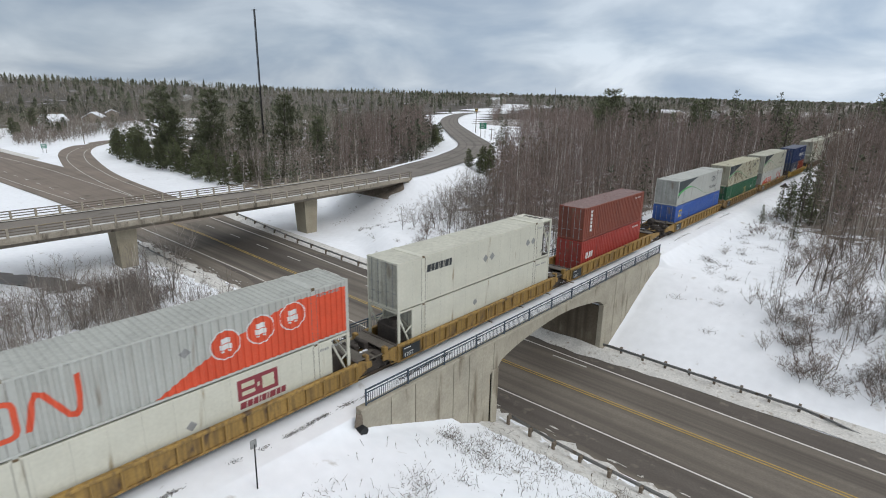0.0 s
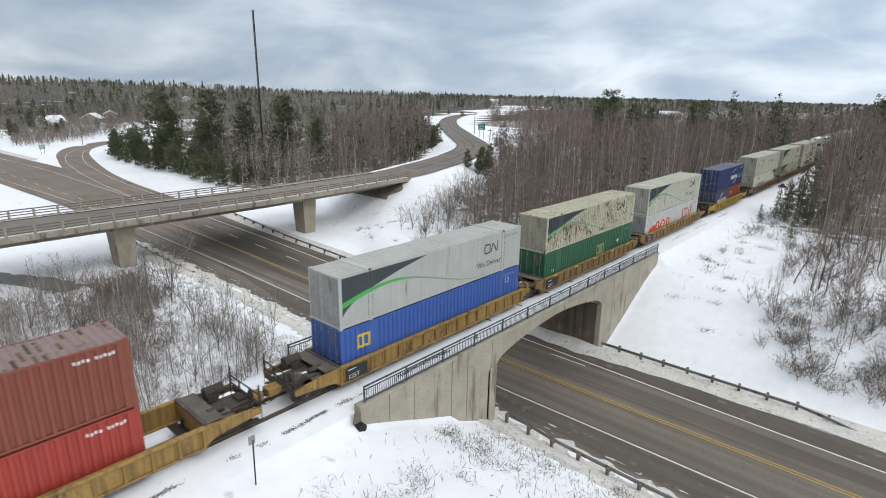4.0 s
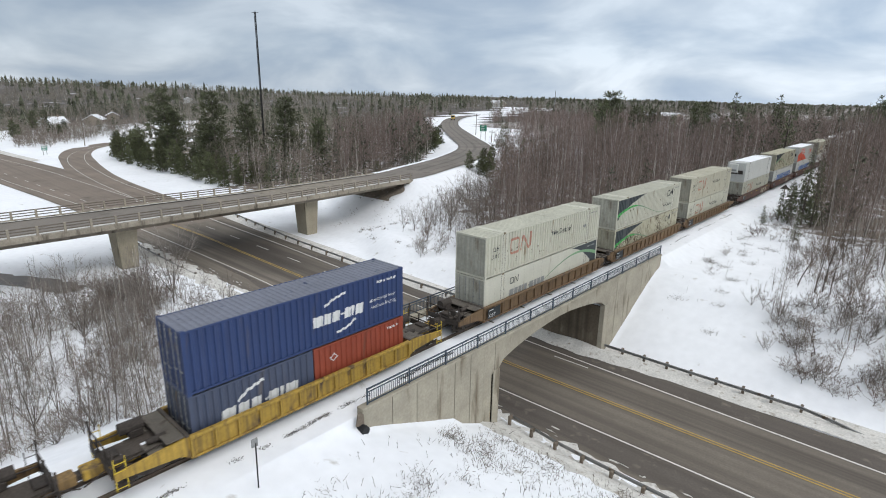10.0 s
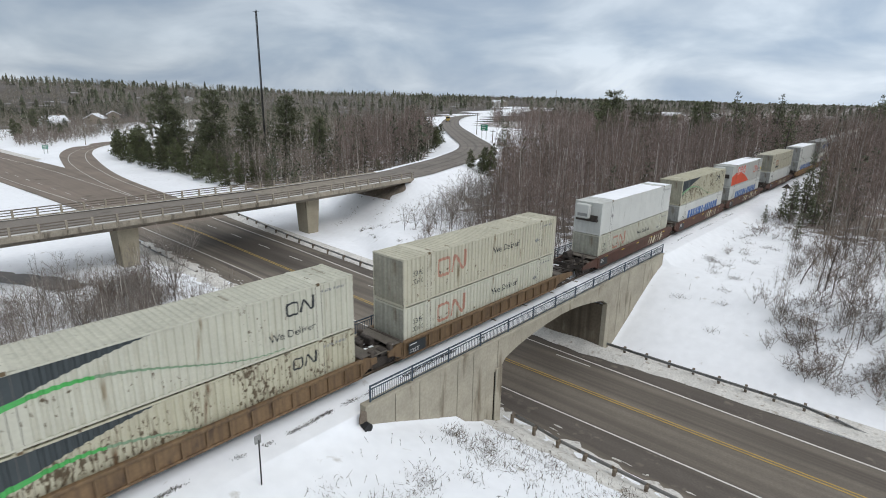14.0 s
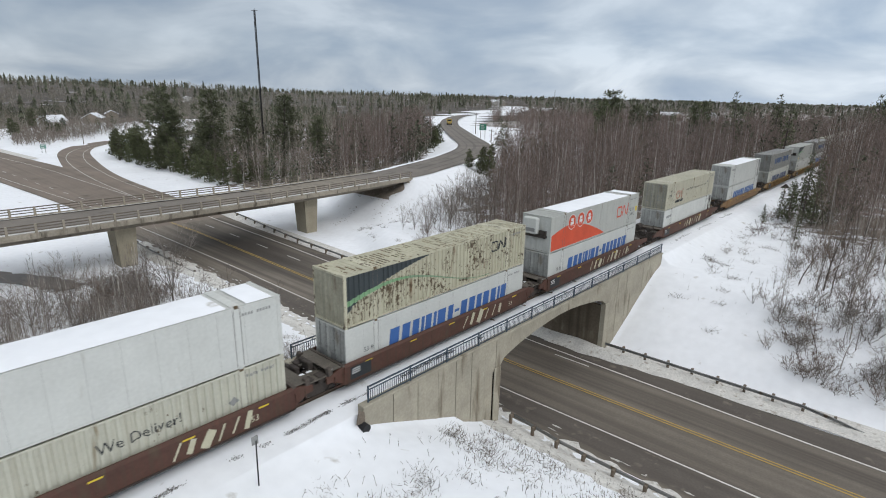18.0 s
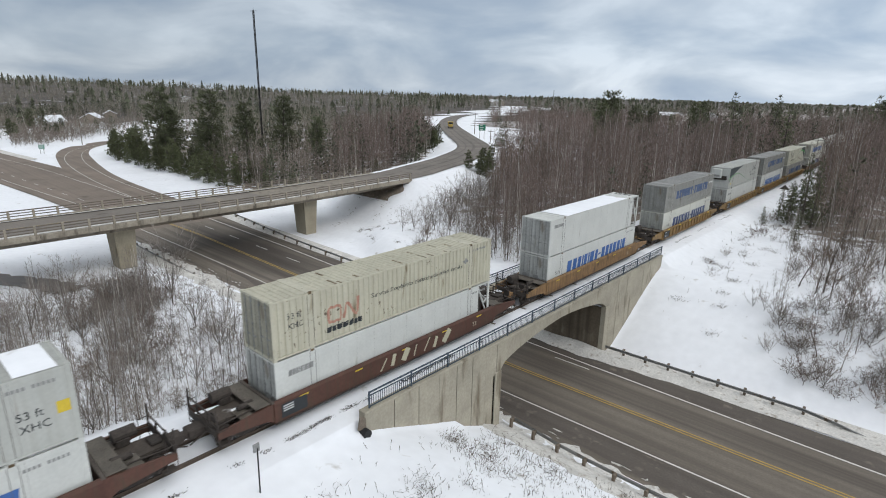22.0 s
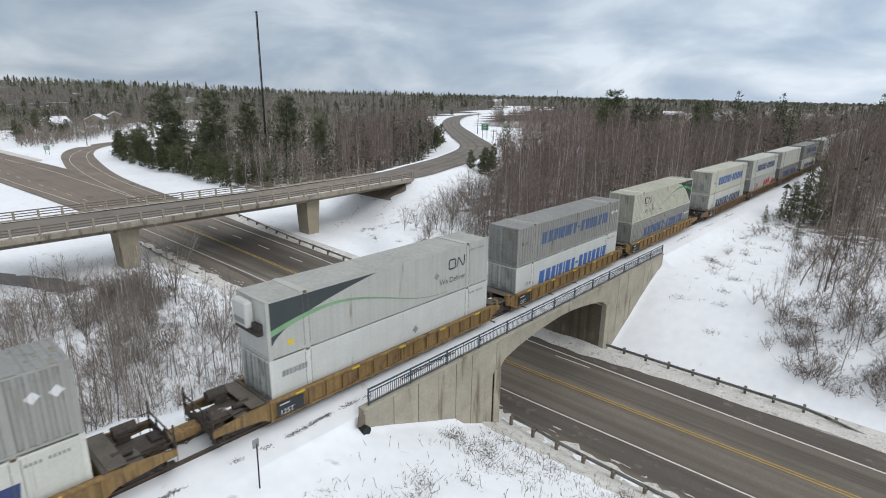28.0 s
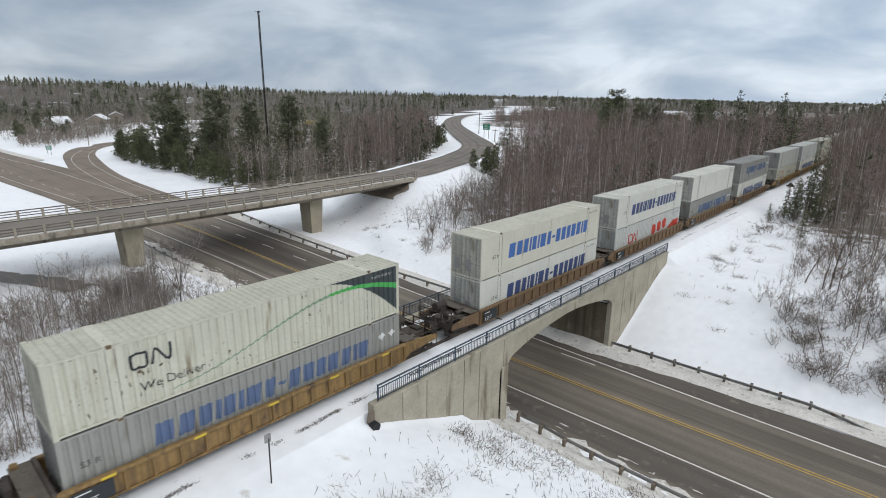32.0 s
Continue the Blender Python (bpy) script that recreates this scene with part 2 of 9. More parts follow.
# Under the overpass: damp asphalt and the deck's shade, both in the colour.
dim(M["asphalt"], -47.0, 35.0, 25.0, 6.5, (0.050, 0.042, 0.036))
# Darker band along the far shoulder by the railway bridge.
dim(M["asphalt"], 8.0, 38.2, 22.0, 1.6, (0.060, 0.050, 0.043))
M["asphalt_up"] = material("sanded_asphalt", (0.222, 0.180, 0.146), 0.85, big=(0.12, 0.15), fine=(7.0, 0.12), bump=(60, 0.15), stain=((0.13, 0.105, 0.085), 0.25, 0.0, 1.0), streak=(0, (0.135, 0.110, 0.090), 0.8, 0.5), spec=0.3)
M["line_white"] = material("white_road_paint", (0.62, 0.60, 0.56), 0.7, big=(1.5, 0.1), fine=(20, 0.2), bump=None)
M["line_yellow"] = material("yellow_road_paint", (0.43, 0.29, 0.07), 0.7, big=(1.5, 0.15), fine=(20, 0.2), bump=None)
M["ballast"] = material("ballast_stone", (0.10, 0.095, 0.09), 0.95, big=(2, 0.3), fine=(18, 0.35), bump=(20, 0.8))
M["creek"] = material("dark_creek_water", (0.080, 0.062, 0.046), 0.45, big=(0.6, 0.3), fine=(3, 0.2), bump=(3, 0.2))
# structures
M["concrete"] = material("weathered_concrete", (0.380, 0.345, 0.272), 0.9, big=(0.6, 0.18), fine=(7.0, 0.12), bump=(25, 0.15), stain=((0.15, 0.12, 0.08), 1.1, 0.07, 0.18), rand=0.09)
# Darker base than the weathered concrete, also stained; spans, deck and inner walls.
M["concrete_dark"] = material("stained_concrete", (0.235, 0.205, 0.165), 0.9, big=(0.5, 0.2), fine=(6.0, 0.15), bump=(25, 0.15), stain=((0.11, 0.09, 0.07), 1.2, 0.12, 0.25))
# Base colour darkened for the shade under the span; stains and streaks on top.
M["abutment"] = material("shaded_stained_concrete", (0.150, 0.122, 0.088), 0.9, big=(0.5, 0.25), fine=(6.0, 0.2), bump=(25, 0.15), stain=((0.26, 0.22, 0.16), 0.9, 0.03, 0.6), streak=(2, (0.07, 0.055, 0.04), 2.0, 0.7))
M["pier"] = material("pier_concrete", (0.33, 0.29, 0.215), 0.9, big=(0.5, 0.15), fine=(6.0, 0.12), bump=(25, 0.15), stain=((0.17, 0.14, 0.09), 1.0, 0.06, 0.2))
M["kerb"] = material("weathered_kerb_concrete", (0.335, 0.295, 0.235), 0.9, big=(0.5, 0.2), fine=(5.0, 0.18), bump=(25, 0.15), stain=((0.13, 0.11, 0.085), 1.3, 0.14, 0.2), rand=0.08)
M["rail_black"] = material("slate_blue_painted_steel", (0.055, 0.080, 0.105), 0.5, 0.2, big=(2, 0.2), fine=(20, 0.15), bump=None)
M["galv"] = material("galvanised_steel", (0.30, 0.30, 0.29), 0.55, 0.6, big=(1, 0.2), fine=(12, 0.2), bump=None, stain=((0.17, 0.13, 0.09), 2.0, 0.05, 0.4))
M["wood_post"] = material("weathered_timber", (0.16, 0.13, 0.10), 0.9, big=(2, 0.2), fine=(12, 0.25), bump=(30, 0.3), rand=0.25)
M["rail_steel"] = material("rusty_rail_steel", (0.13, 0.10, 0.08), 0.5, 0.6, big=(3, 0.2), fine=(20, 0.2), bump=None)
M["old_rail"] = material("weathered_rail_steel", (0.17, 0.145, 0.12), 0.75, 0.2, big=(1, 0.2), fine=(9, 0.2), bump=None)
M["earth"] = material("bare_brown_earth", (0.21, 0.175, 0.14), 0.95, big=(0.5, 0.3), fine=(4, 0.3), bump=(6, 0.6), stain=((0.5, 0.49, 0.48), 1.3, 0.02, 1.0))
M["black"] = material("black_rubber", (0.022, 0.022, 0.023), 0.75, big=(2, 0.2), fine=(20, 0.2), bump=None)
# trees
M["bark"] = material("grey_brown_bark", (0.120, 0.102, 0.088), 0.95, big=(0.6, 0.25), fine=(6, 0.25), bump=None, rand=0.3)
M["bark_grey"] = material("dull_grey_bark", (0.160, 0.140, 0.122), 0.95, big=(0.6, 0.25), fine=(6, 0.25), bump=None, rand=0.3)
M["birch"] = material("pale_birch_bark", (0.36, 0.33, 0.29), 0.9, big=(0.8, 0.25), fine=(5, 0.3), bump=None, rand=0.3)
M["twig"] = material("bare_twigs", (0.165, 0.124, 0.096), 0.95, big=(0.3, 0.2), fine=(2, 0.15), bump=None, rand=0.3)
M["twig_grey"] = material("grey_bare_twigs", (0.265, 0.232, 0.205), 0.95, big=(0.3, 0.2), fine=(2, 0.15), bump=None, rand=0.3)
M["twig_red"] = material("reddish_bare_twigs", (0.200, 0.150, 0.126), 0.95, big=(0.3, 0.2), fine=(2, 0.15), bump=None, rand=0.25)
M["needle"] = material("pine_needles", (0.112, 0.122, 0.068), 0.9, big=(0.5, 0.3), fine=(3, 0.3), bump=None, rand=0.25, island=0.35)
M["needle_light"] = material("young_pine_needles", (0.108, 0.118, 0.060), 0.9, big=(0.5, 0.3), fine=(3, 0.3), bump=None, rand=0.3, island=0.35)
M["far_bare"] = material("far_bare_woods", (0.230, 0.195, 0.166), 0.95, big=(0.006, 0.18), fine=(0.05, 0.12), bump=None, island=0.35)
M["far_red"] = material("far_birch_woods", (0.218, 0.166, 0.145), 0.95, big=(0.02, 0.2), fine=(0.3, 0.12), bump=None, island=0.35)
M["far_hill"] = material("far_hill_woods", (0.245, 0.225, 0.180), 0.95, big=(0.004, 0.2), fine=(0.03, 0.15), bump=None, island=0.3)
M["dark_stem"] = material("dark_far_stems", (0.160, 0.134, 0.114), 0.95, big=(0.02, 0.2), fine=(0.3, 0.12), bump=None, island=0.4)
M["far_stem"] = material("pale_far_stems", (0.48, 0.45, 0.40), 0.95, big=(0.02, 0.2), fine=(0.3, 0.12), bump=None, island=0.45)
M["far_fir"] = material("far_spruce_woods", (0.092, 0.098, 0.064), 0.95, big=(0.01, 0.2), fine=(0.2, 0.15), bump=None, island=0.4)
M["weed"] = material("dry_weeds", (0.118, 0.094, 0.070), 0.95, big=(0.5, 0.2), fine=(3, 0.2), bump=None, island=0.4)


def flat(name, col, rough=0.6, metal=0.0):
    return material(name, col, rough, metal, big=(1.2, 0.10), fine=(12, 0.08), bump=None)


# ---- mesh tools ----
class Build:
    """Gathers vertices and faces for one mesh."""

    def __init__(self):
        self.v, self.f = [], []

    def add(self, verts, faces):
        k = len(self.v)
        self.v += [tuple(p) for p in verts]
        self.f += [tuple(i + k for i in q) for q in faces]
        return self

    def box(self, x0, x1, y0, y1, z0, z1, bevel=0.0):
        if bevel:
            b = min(bevel, 0.45 * min(x1 - x0, y1 - y0, z1 - z0))
            rings = [(z0, b), (z0 + b, 0), (z1 - b, 0), (z1, b)]
            vs = []
            for z, i in rings:
                j = b
                vs += [(x0 + i + j, y0 + i, z), (x1 - i - j, y0 + i, z), (x1 - i, y0 + i + j, z), (x1 - i, y1 - i - j, z),
                       (x1 - i - j, y1 - i, z), (x0 + i + j, y1 - i, z), (x0 + i, y1 - i - j, z), (x0 + i, y0 + i + j, z)]
            fs = [tuple(range(7, -1, -1)), tuple(range(24, 32))]
            for r in range(3):
                fs += [(r * 8 + k, r * 8 + (k + 1) % 8, r * 8 + 8 + (k + 1) % 8, r * 8 + 8 + k) for k in range(8)]
            return self.add(vs, fs)
        vs = [(x, y, z) for z in (z0, z1) for x, y in ((x0, y0), (x1, y0), (x1, y1), (x0, y1))]
        return self.add(vs, [(3, 2, 1, 0), (4, 5, 6, 7), (0, 1, 5, 4), (1, 2, 6, 5), (2, 3, 7, 6), (3, 0, 4, 7)])

    def prism(self, outline, axis, a, b):
        """A closed outline of (u, v) pulled along an axis from a to b. axis 0: (y, z), 1: (x, z), 2: (x, y)."""
        def at(u, v, w):
            return (w, u, v) if axis == 0 else (u, w, v) if axis == 1 else (u, v, w)
        n = len(outline)
        vs = [at(u, v, a) for u, v in outline] + [at(u, v, b) for u, v in outline]
        fs = [tuple(range(n - 1, -1, -1)), tuple(range(n, 2 * n))] + [(i, (i + 1) % n, n + (i + 1) % n, n + i) for i in range(n)]
        return self.add(vs, fs)

    def tube(self, p, q, r0, r1=None, sides=8, caps=True):
        p, q = Vector(p), Vector(q)
        d = (q - p).normalized()
        u = d.orthogonal().normalized()
        w = d.cross(u)
        r1 = r0 if r1 is None else r1
        ring = [(math.cos(2 * math.pi * k / sides), math.sin(2 * math.pi * k / sides)) for k in range(sides)]
        vs = [p + (u * c + w * s) * r0 for c, s in ring] + [q + (u * c + w * s) * r1 for c, s in ring]
        fs = [(k, (k + 1) % sides, sides + (k + 1) % sides, sides + k) for k in range(sides)]
        if caps:
            fs += [tuple(range(sides - 1, -1, -1)), tuple(range(sides, 2 * sides))]
        return self.add(vs, fs)

    def beam(self, p, q, w, h):
        """A square bar from p to q, w wide and h high."""
        p, q = Vector(p), Vector(q)
        d = (q - p).normalized()
        side = d.cross(Vector((0, 0, 1)))
        side = side.normalized() if side.length > 1e-4 else Vector((1, 0, 0))
        up = side.cross(d)
        vs = [e + side * (sx * w / 2) + up * (sz * h / 2) for e in (p, q) for sx, sz in ((-1, -1), (1, -1), (1, 1), (-1, 1))]
        return self.add(vs, [(0, 1, 2, 3), (7, 6, 5, 4), (0, 4, 5, 1), (1, 5, 6, 2), (2, 6, 7, 3), (3, 7, 4, 0)])

    def mesh(self, name, mat, smooth=False):
        me = bpy.data.meshes.new(name)
        me.from_pydata(self.v, [], self.f)
        me.materials.append(mat)
        if smooth:
            me.polygons.foreach_set("use_smooth", [True] * len(me.polygons))
        me.update()
        return me


def recalc(me):
    bm = bmesh.new()
    bm.from_mesh(me)
    bmesh.ops.recalc_face_normals(bm, faces=bm.faces)
    bm.to_mesh(me)
    bm.free()
    return me


def part(name, b, mat, parent, label="", smooth=False):
    """Links a Build, or a ready mesh, as one mesh object under a thing or a part."""
    ob = new(name, b if isinstance(b, bpy.types.Mesh) else b.mesh(name, mat, smooth))
    ob.parent = parent
    if label:
        ob["label"] = label
    return ob


def thing(name, label, category, group="", kind="", at=(0, 0, 0), rz=0.0):
    ob = new(name)
    ob.matrix_basis = pose(*at, 0, 0, rz)
    ob.empty_display_size = 0.3
    return tagged(ob, label, category, group, kind)


def structure(name, b, mat, label="", smooth=False, kind="structure", category=""):
    ob = new(name, b if isinstance(b, bpy.types.Mesh) else b.mesh(name, mat, smooth))
    return tagged(ob, label, category, "", kind)


def sheet(name, verts, faces, mat, smooth=True):
    """A mesh from numpy arrays."""
    me = bpy.data.meshes.new(name)
    nf, k = faces.shape
    me.vertices.add(len(verts))
    me.vertices.foreach_set("co", np.asarray(verts, np.float32).ravel())
    me.loops.add(nf * k)
    me.loops.foreach_set("vertex_index", np.asarray(faces, np.int32).ravel())
    me.polygons.add(nf)
    me.polygons.foreach_set("loop_start", np.arange(0, nf * k, k, dtype=np.int32))
    me.polygons.foreach_set("use_smooth", np.full(nf, smooth))
    me.update(calc_edges=True)
    me.materials.append(mat)
    return me


# ---- the lie of the land; rails' top is z = 0, the highway lies in a cutting ----


def step(a, b, x):
    t = np.clip((x - a) / (b - a), 0, 1)
    return t * t * (3 - 2 * t)


ROAD_NEAR = [(-2500, -60), (-900, 0), (-400, 16.0), (-150, 22.4), (-115, 25.0), (-95, 26.2), (-72, 26.2), (0, 26.2), (60, 25.8), (400, 25.8), (2500, 25.8)]
ROAD_FAR = [(-2500, -44), (-900, 14), (-400, 29.5), (-218, 36.2), (-160, 40.5), (-92, 43.8), (-60, 41.6), (-14, 39.6), (0, 38.5), (25, 38.9), (400, 39.2), (2500, 39.2)]
UP_MID = [(-52.8, -140, -3.0), (-52.8, -40, -0.6), (-52.8, 0, 0.0), (-52.8, 40, 0.0), (-52.8, 66, 0.5), (-56.5, 80, 0.7), (-64, 99, 0.8), (-80, 125, 0.8), (-117, 162, 0.6),
          (-176, 222, 0.4), (-232, 290, 0.3), (-268, 350, 0.3), (-300, 440, 0.0), (-330, 520, -1.0), (-420, 640, -1.0)]
SIDE_MID = [(-137, 187), (-143, 179), (-155, 170), (-175, 155), (-215, 125)]
CREEK = [(-80, -4), (-66, 3.5), (-57.5, 8.2), (-52, 11.3), (-47.5, 12.8)]
RAMP_MID = [(-85, 38.8), (-118, 40.0), (-140, 41.9), (-160, 45.0), (-180, 48.8), (-200, 53.2), (-218, 59.5), (-232, 68), (-243, 79), (-252, 95), (-257, 120), (-255, 160)]


def along(points, n=6):
    """A smooth curve through points (Catmull-Rom)."""
    p = [np.array(q, float) for q in points]
    p = [2 * p[0] - p[1]] + p + [2 * p[-1] - p[-2]]
    out = []
    for i in range(1, len(p) - 2):
        for k in range(n):
            t = k / n
            out.append(0.5 * ((2 * p[i]) + (p[i + 1] - p[i - 1]) * t + (2 * p[i - 1] - 5 * p[i] + 4 * p[i + 1] - p[i + 2]) * t * t
                              + (3 * p[i] - p[i - 1] - 3 * p[i + 1] + p[i + 2]) * t ** 3))
    return np.array(out + [p[-2]])


UP_CURVE = along(UP_MID)
RAMP_CURVE = along(RAMP_MID)


def nearest(curve, x, y):
    """Distance to a curve, and the third value along it."""
    best = np.full(x.shape, 1e9)
    val = np.zeros(x.shape)
    for a, b in zip(curve[:-1], curve[1:]):
        dx, dy = b[0] - a[0], b[1] - a[1]
        t = np.clip(((x - a[0]) * dx + (y - a[1]) * dy) / (dx * dx + dy * dy), 0, 1)
        d = np.hypot(x - a[0] - t * dx, y - a[1] - t * dy)
        near = d < best
        best = np.where(near, d, best)
        if len(a) > 2:
            val = np.where(near, a[2] + t * (b[2] - a[2]), val)
    return best, val


def road_edges(x):
    return np.interp(x, *zip(*ROAD_NEAR)), np.interp(x, *zip(*ROAD_FAR))


def ripple(x, y, s, seed=0.0):
    return (np.sin(x * s + seed) * np.cos(y * s * 1.3 + seed * 2) + 0.6 * np.sin(x * s * 2.1 + y * s * 1.7 + seed * 3) + 0.3 * np.sin(y * s * 4.3 - x * s * 3.1 + seed)) / 1.9


def ground(x, y):
    """Height of the snow at x, y (arrays)."""
    x, y = np.asarray(x, float), np.asarray(y, float)
    east = -1.2 + 0.25 * ripple(x, y, 0.12, 1.0)
    west = np.where(y < 36, -5.2, 0) + np.where(y < 36, 0, -4.4 + 3.2 * step(48, 95, y)) + 0.25 * ripple(x, y, 0.15, 2.0)
    base = east + (west - east) * step(-3, -14, x)
    low = -6.1 + 0.2 * ripple(x, y, 0.05, 3.0)
    base = base + (low - base) * step(-36, -47, x) * step(120, 60, y)
    # far hills, higher to the west
    rx, ry = x - 22, y + 2
    dist = np.hypot(rx, ry)
    az = np.degrees(np.arctan2(-rx, ry))
    lift = np.interp(az, [-60, 0, 12, 22, 35, 50, 64, 80, 100, 140], [-2, -2, 2, 7, 10, 13.5, 19, 28, 36, 32])
    base = base + lift * step(230, 1300, dist) + 1.6 * step(270, 400, dist) * step(48, 75, az) + ripple(x, y, 0.008, 4.0) * 3.0 * step(250, 900, dist)
    # the highway's cutting
    e0, e1 = road_edges(x)
    cut = np.where(y < (e0 + e1) / 2, HWY - 0.07 + 0.47 * np.maximum(0, e0 - 1.6 - y) + 0.12 * np.clip(e0 - y, 0, 1.6),
                   HWY - 0.07 + 0.55 * np.maximum(0, y - e1 - 2.4 - 4.5 * step(22, 9, np.abs(x + 51))) + 0.10 * np.clip(y - e1, 0, 2.4))
    soft = np.maximum(0.9 - np.abs(base - cut), 0) / 0.9
    h = np.minimum(base, cut) - soft * soft * 0.22
    # level ground along the ramp
    d, _ = nearest(RAMP_CURVE, x, y)
    h = h + (HWY - 0.07 - h) * step(17, 7.5, d)
    # railway embankment, cut off at the bridge
    ax = np.abs(x)
    bed = -0.17 - 0.0813 * np.clip(ax - 1.7, 0, 1.6) - (0.42 + 0.5 * step(5, 12, y) * step(60, 51.6, y)) * np.maximum(0, ax - 3.3)
    # the near bank falls gently away from the track and along the wing wall
    fall = 0.62 * step(3.0, 12.4, y) + 0.49 * np.maximum(0, y - 12.4)
    bed = np.where((x > 3.3) & (y < 20), -0.30 - 0.14 * (ax - 3.3) - fall * np.clip((ax - 2.9) / np.interp(y, [5, 12.4], [6.0, 0.6]), 0, 1), bed)
    walls = (y > 12.3) & (y < 51.5) & ~((x > 3.3) & (y < 20))
    bed = np.where(walls & (ax > 3.3), -99, bed)
    bed = np.where((y > 24.15) & (y < 39.35), -99, bed)
    blend = np.maximum(1.3 - np.abs(h - bed), 0) / 1.3 * step(16, 9, y) * step(3.3, 5.0, x)
    h = np.maximum(h, bed) + blend * blend * 0.32
    # the upper road's embankments, open under the overpass
    d, z = nearest(UP_CURVE, x, y)
    fill = z - 0.1 - 0.5 * np.maximum(0, d - 6.6) - 0.6 * np.maximum(0, 66.5 - y) * (y > 33) * (np.abs(x + 52.8) < 60) - 0.6 * np.maximum(0, y + 6) * (y <= 33)
    h = np.maximum(h, fill)
    h = np.where((d < 7) & (y > 70), np.minimum(h, z - 0.1), h)
    d = nearest(SIDE_MID, x, y)[0]
    h = h + (0.25 - h) * step(14, 5.0, d)
    # a creek bed near the overpass
    d, _ = nearest(CREEK, x, y)
    h = h - 0.9 * step(3.2, 1.0, d) * (d < 3.2)
    return h


def ground_at(x, y):
    return float(ground(np.array([x]), np.array([y]))[0])


def axis_marks(lo, hi, fine, far, extra=()):
    a = list(np.arange(lo, hi, fine))
    s, v = fine, hi
    while v < far:
        a.append(v)
        s *= 1.12
        v += s
    s, v = fine, lo
    while v > -far:
        s *= 1.12
        v -= s
        a.append(v)
    return np.array(sorted(set(np.round(a + list(extra), 3))))


gx = axis_marks(-76, 46, 0.9, 4500, (3.28, 3.38, -3.28, -3.38, 2.6, -2.6, 1.7, -1.7))
gy = axis_marks(-12, 92, 0.9, 4500, (24.05, 24.25, 39.25, 39.45, 12.25, 12.4, 51.4, 51.6))
GX, GY = np.meshgrid(gx, gy)
GZ = ground(GX, GY)
near_bumps = (np.hypot(GX - 5, GY - 30) < 120) & (GZ > HWY + 0.5) & (np.abs(GX) > 4.2)
GZ = GZ + near_bumps * 0.06 * ripple(GX, GY, 1.1, 5.0)
ny, nx = GX.shape
idx = np.arange(ny * nx).reshape(ny, nx)
quads = np.stack([idx[:-1, :-1], idx[:-1, 1:], idx[1:, 1:], idx[1:, :-1]], -1).reshape(-1, 4)
ground_mesh = sheet("ground", np.stack([GX, GY, GZ], -1).reshape(-1, 3), quads, M["snow"])
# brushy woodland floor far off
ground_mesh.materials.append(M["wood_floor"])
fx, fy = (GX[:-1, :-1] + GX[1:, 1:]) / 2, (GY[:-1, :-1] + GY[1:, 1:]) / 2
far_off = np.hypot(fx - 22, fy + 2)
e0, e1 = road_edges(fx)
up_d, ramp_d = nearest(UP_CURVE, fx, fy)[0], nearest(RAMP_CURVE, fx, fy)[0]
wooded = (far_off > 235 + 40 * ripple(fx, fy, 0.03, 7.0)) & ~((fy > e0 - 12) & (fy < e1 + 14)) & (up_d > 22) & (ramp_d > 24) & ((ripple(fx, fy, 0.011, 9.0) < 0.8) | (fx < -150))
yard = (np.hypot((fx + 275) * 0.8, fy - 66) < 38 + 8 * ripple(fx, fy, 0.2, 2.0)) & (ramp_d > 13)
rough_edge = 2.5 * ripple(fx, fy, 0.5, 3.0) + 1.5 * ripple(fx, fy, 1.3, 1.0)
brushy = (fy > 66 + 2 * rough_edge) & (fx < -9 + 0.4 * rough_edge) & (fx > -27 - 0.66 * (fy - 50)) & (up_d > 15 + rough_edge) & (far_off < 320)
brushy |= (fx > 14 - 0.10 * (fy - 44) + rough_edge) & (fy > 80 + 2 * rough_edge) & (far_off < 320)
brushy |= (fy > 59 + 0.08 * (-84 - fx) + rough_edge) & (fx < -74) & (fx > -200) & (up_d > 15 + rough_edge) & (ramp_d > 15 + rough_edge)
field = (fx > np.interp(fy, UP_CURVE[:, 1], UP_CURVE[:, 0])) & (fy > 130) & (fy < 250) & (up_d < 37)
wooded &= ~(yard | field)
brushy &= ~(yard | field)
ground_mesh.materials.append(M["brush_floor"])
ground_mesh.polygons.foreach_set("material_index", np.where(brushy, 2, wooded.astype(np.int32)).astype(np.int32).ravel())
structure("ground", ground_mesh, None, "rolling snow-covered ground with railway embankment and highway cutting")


def ribbon(left, right, zl, zr, lift=0.0):
    """A strip between two polylines."""
    n = len(left)
    vs = [(p[0], p[1], z + lift) for p, z in zip(left, zl)] + [(p[0], p[1], z + lift) for p, z in zip(right, zr)]
    fs = [(i, i + 1, n + i + 1, n + i) for i in range(n - 1)]
    return Build().add(vs, fs)


def offset_curve(curve, d):
    c = np.asarray(curve)[:, :2]
    t = np.gradient(c, axis=0)
    t /= np.hypot(t[:, 0], t[:, 1])[:, None]
    return c + np.stack([t[:, 1], -t[:, 0]], 1) * d


# highway and ramp
hx = np.concatenate([np.linspace(-1500, -240, 30), np.arange(-230, 120, 6.0), np.linspace(125, 900, 20)])
e0, e1 = road_edges(hx)
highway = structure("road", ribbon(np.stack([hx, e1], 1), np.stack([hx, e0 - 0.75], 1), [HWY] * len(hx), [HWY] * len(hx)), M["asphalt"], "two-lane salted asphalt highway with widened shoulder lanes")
rz = [HWY + 0.012] * len(RAMP_CURVE)
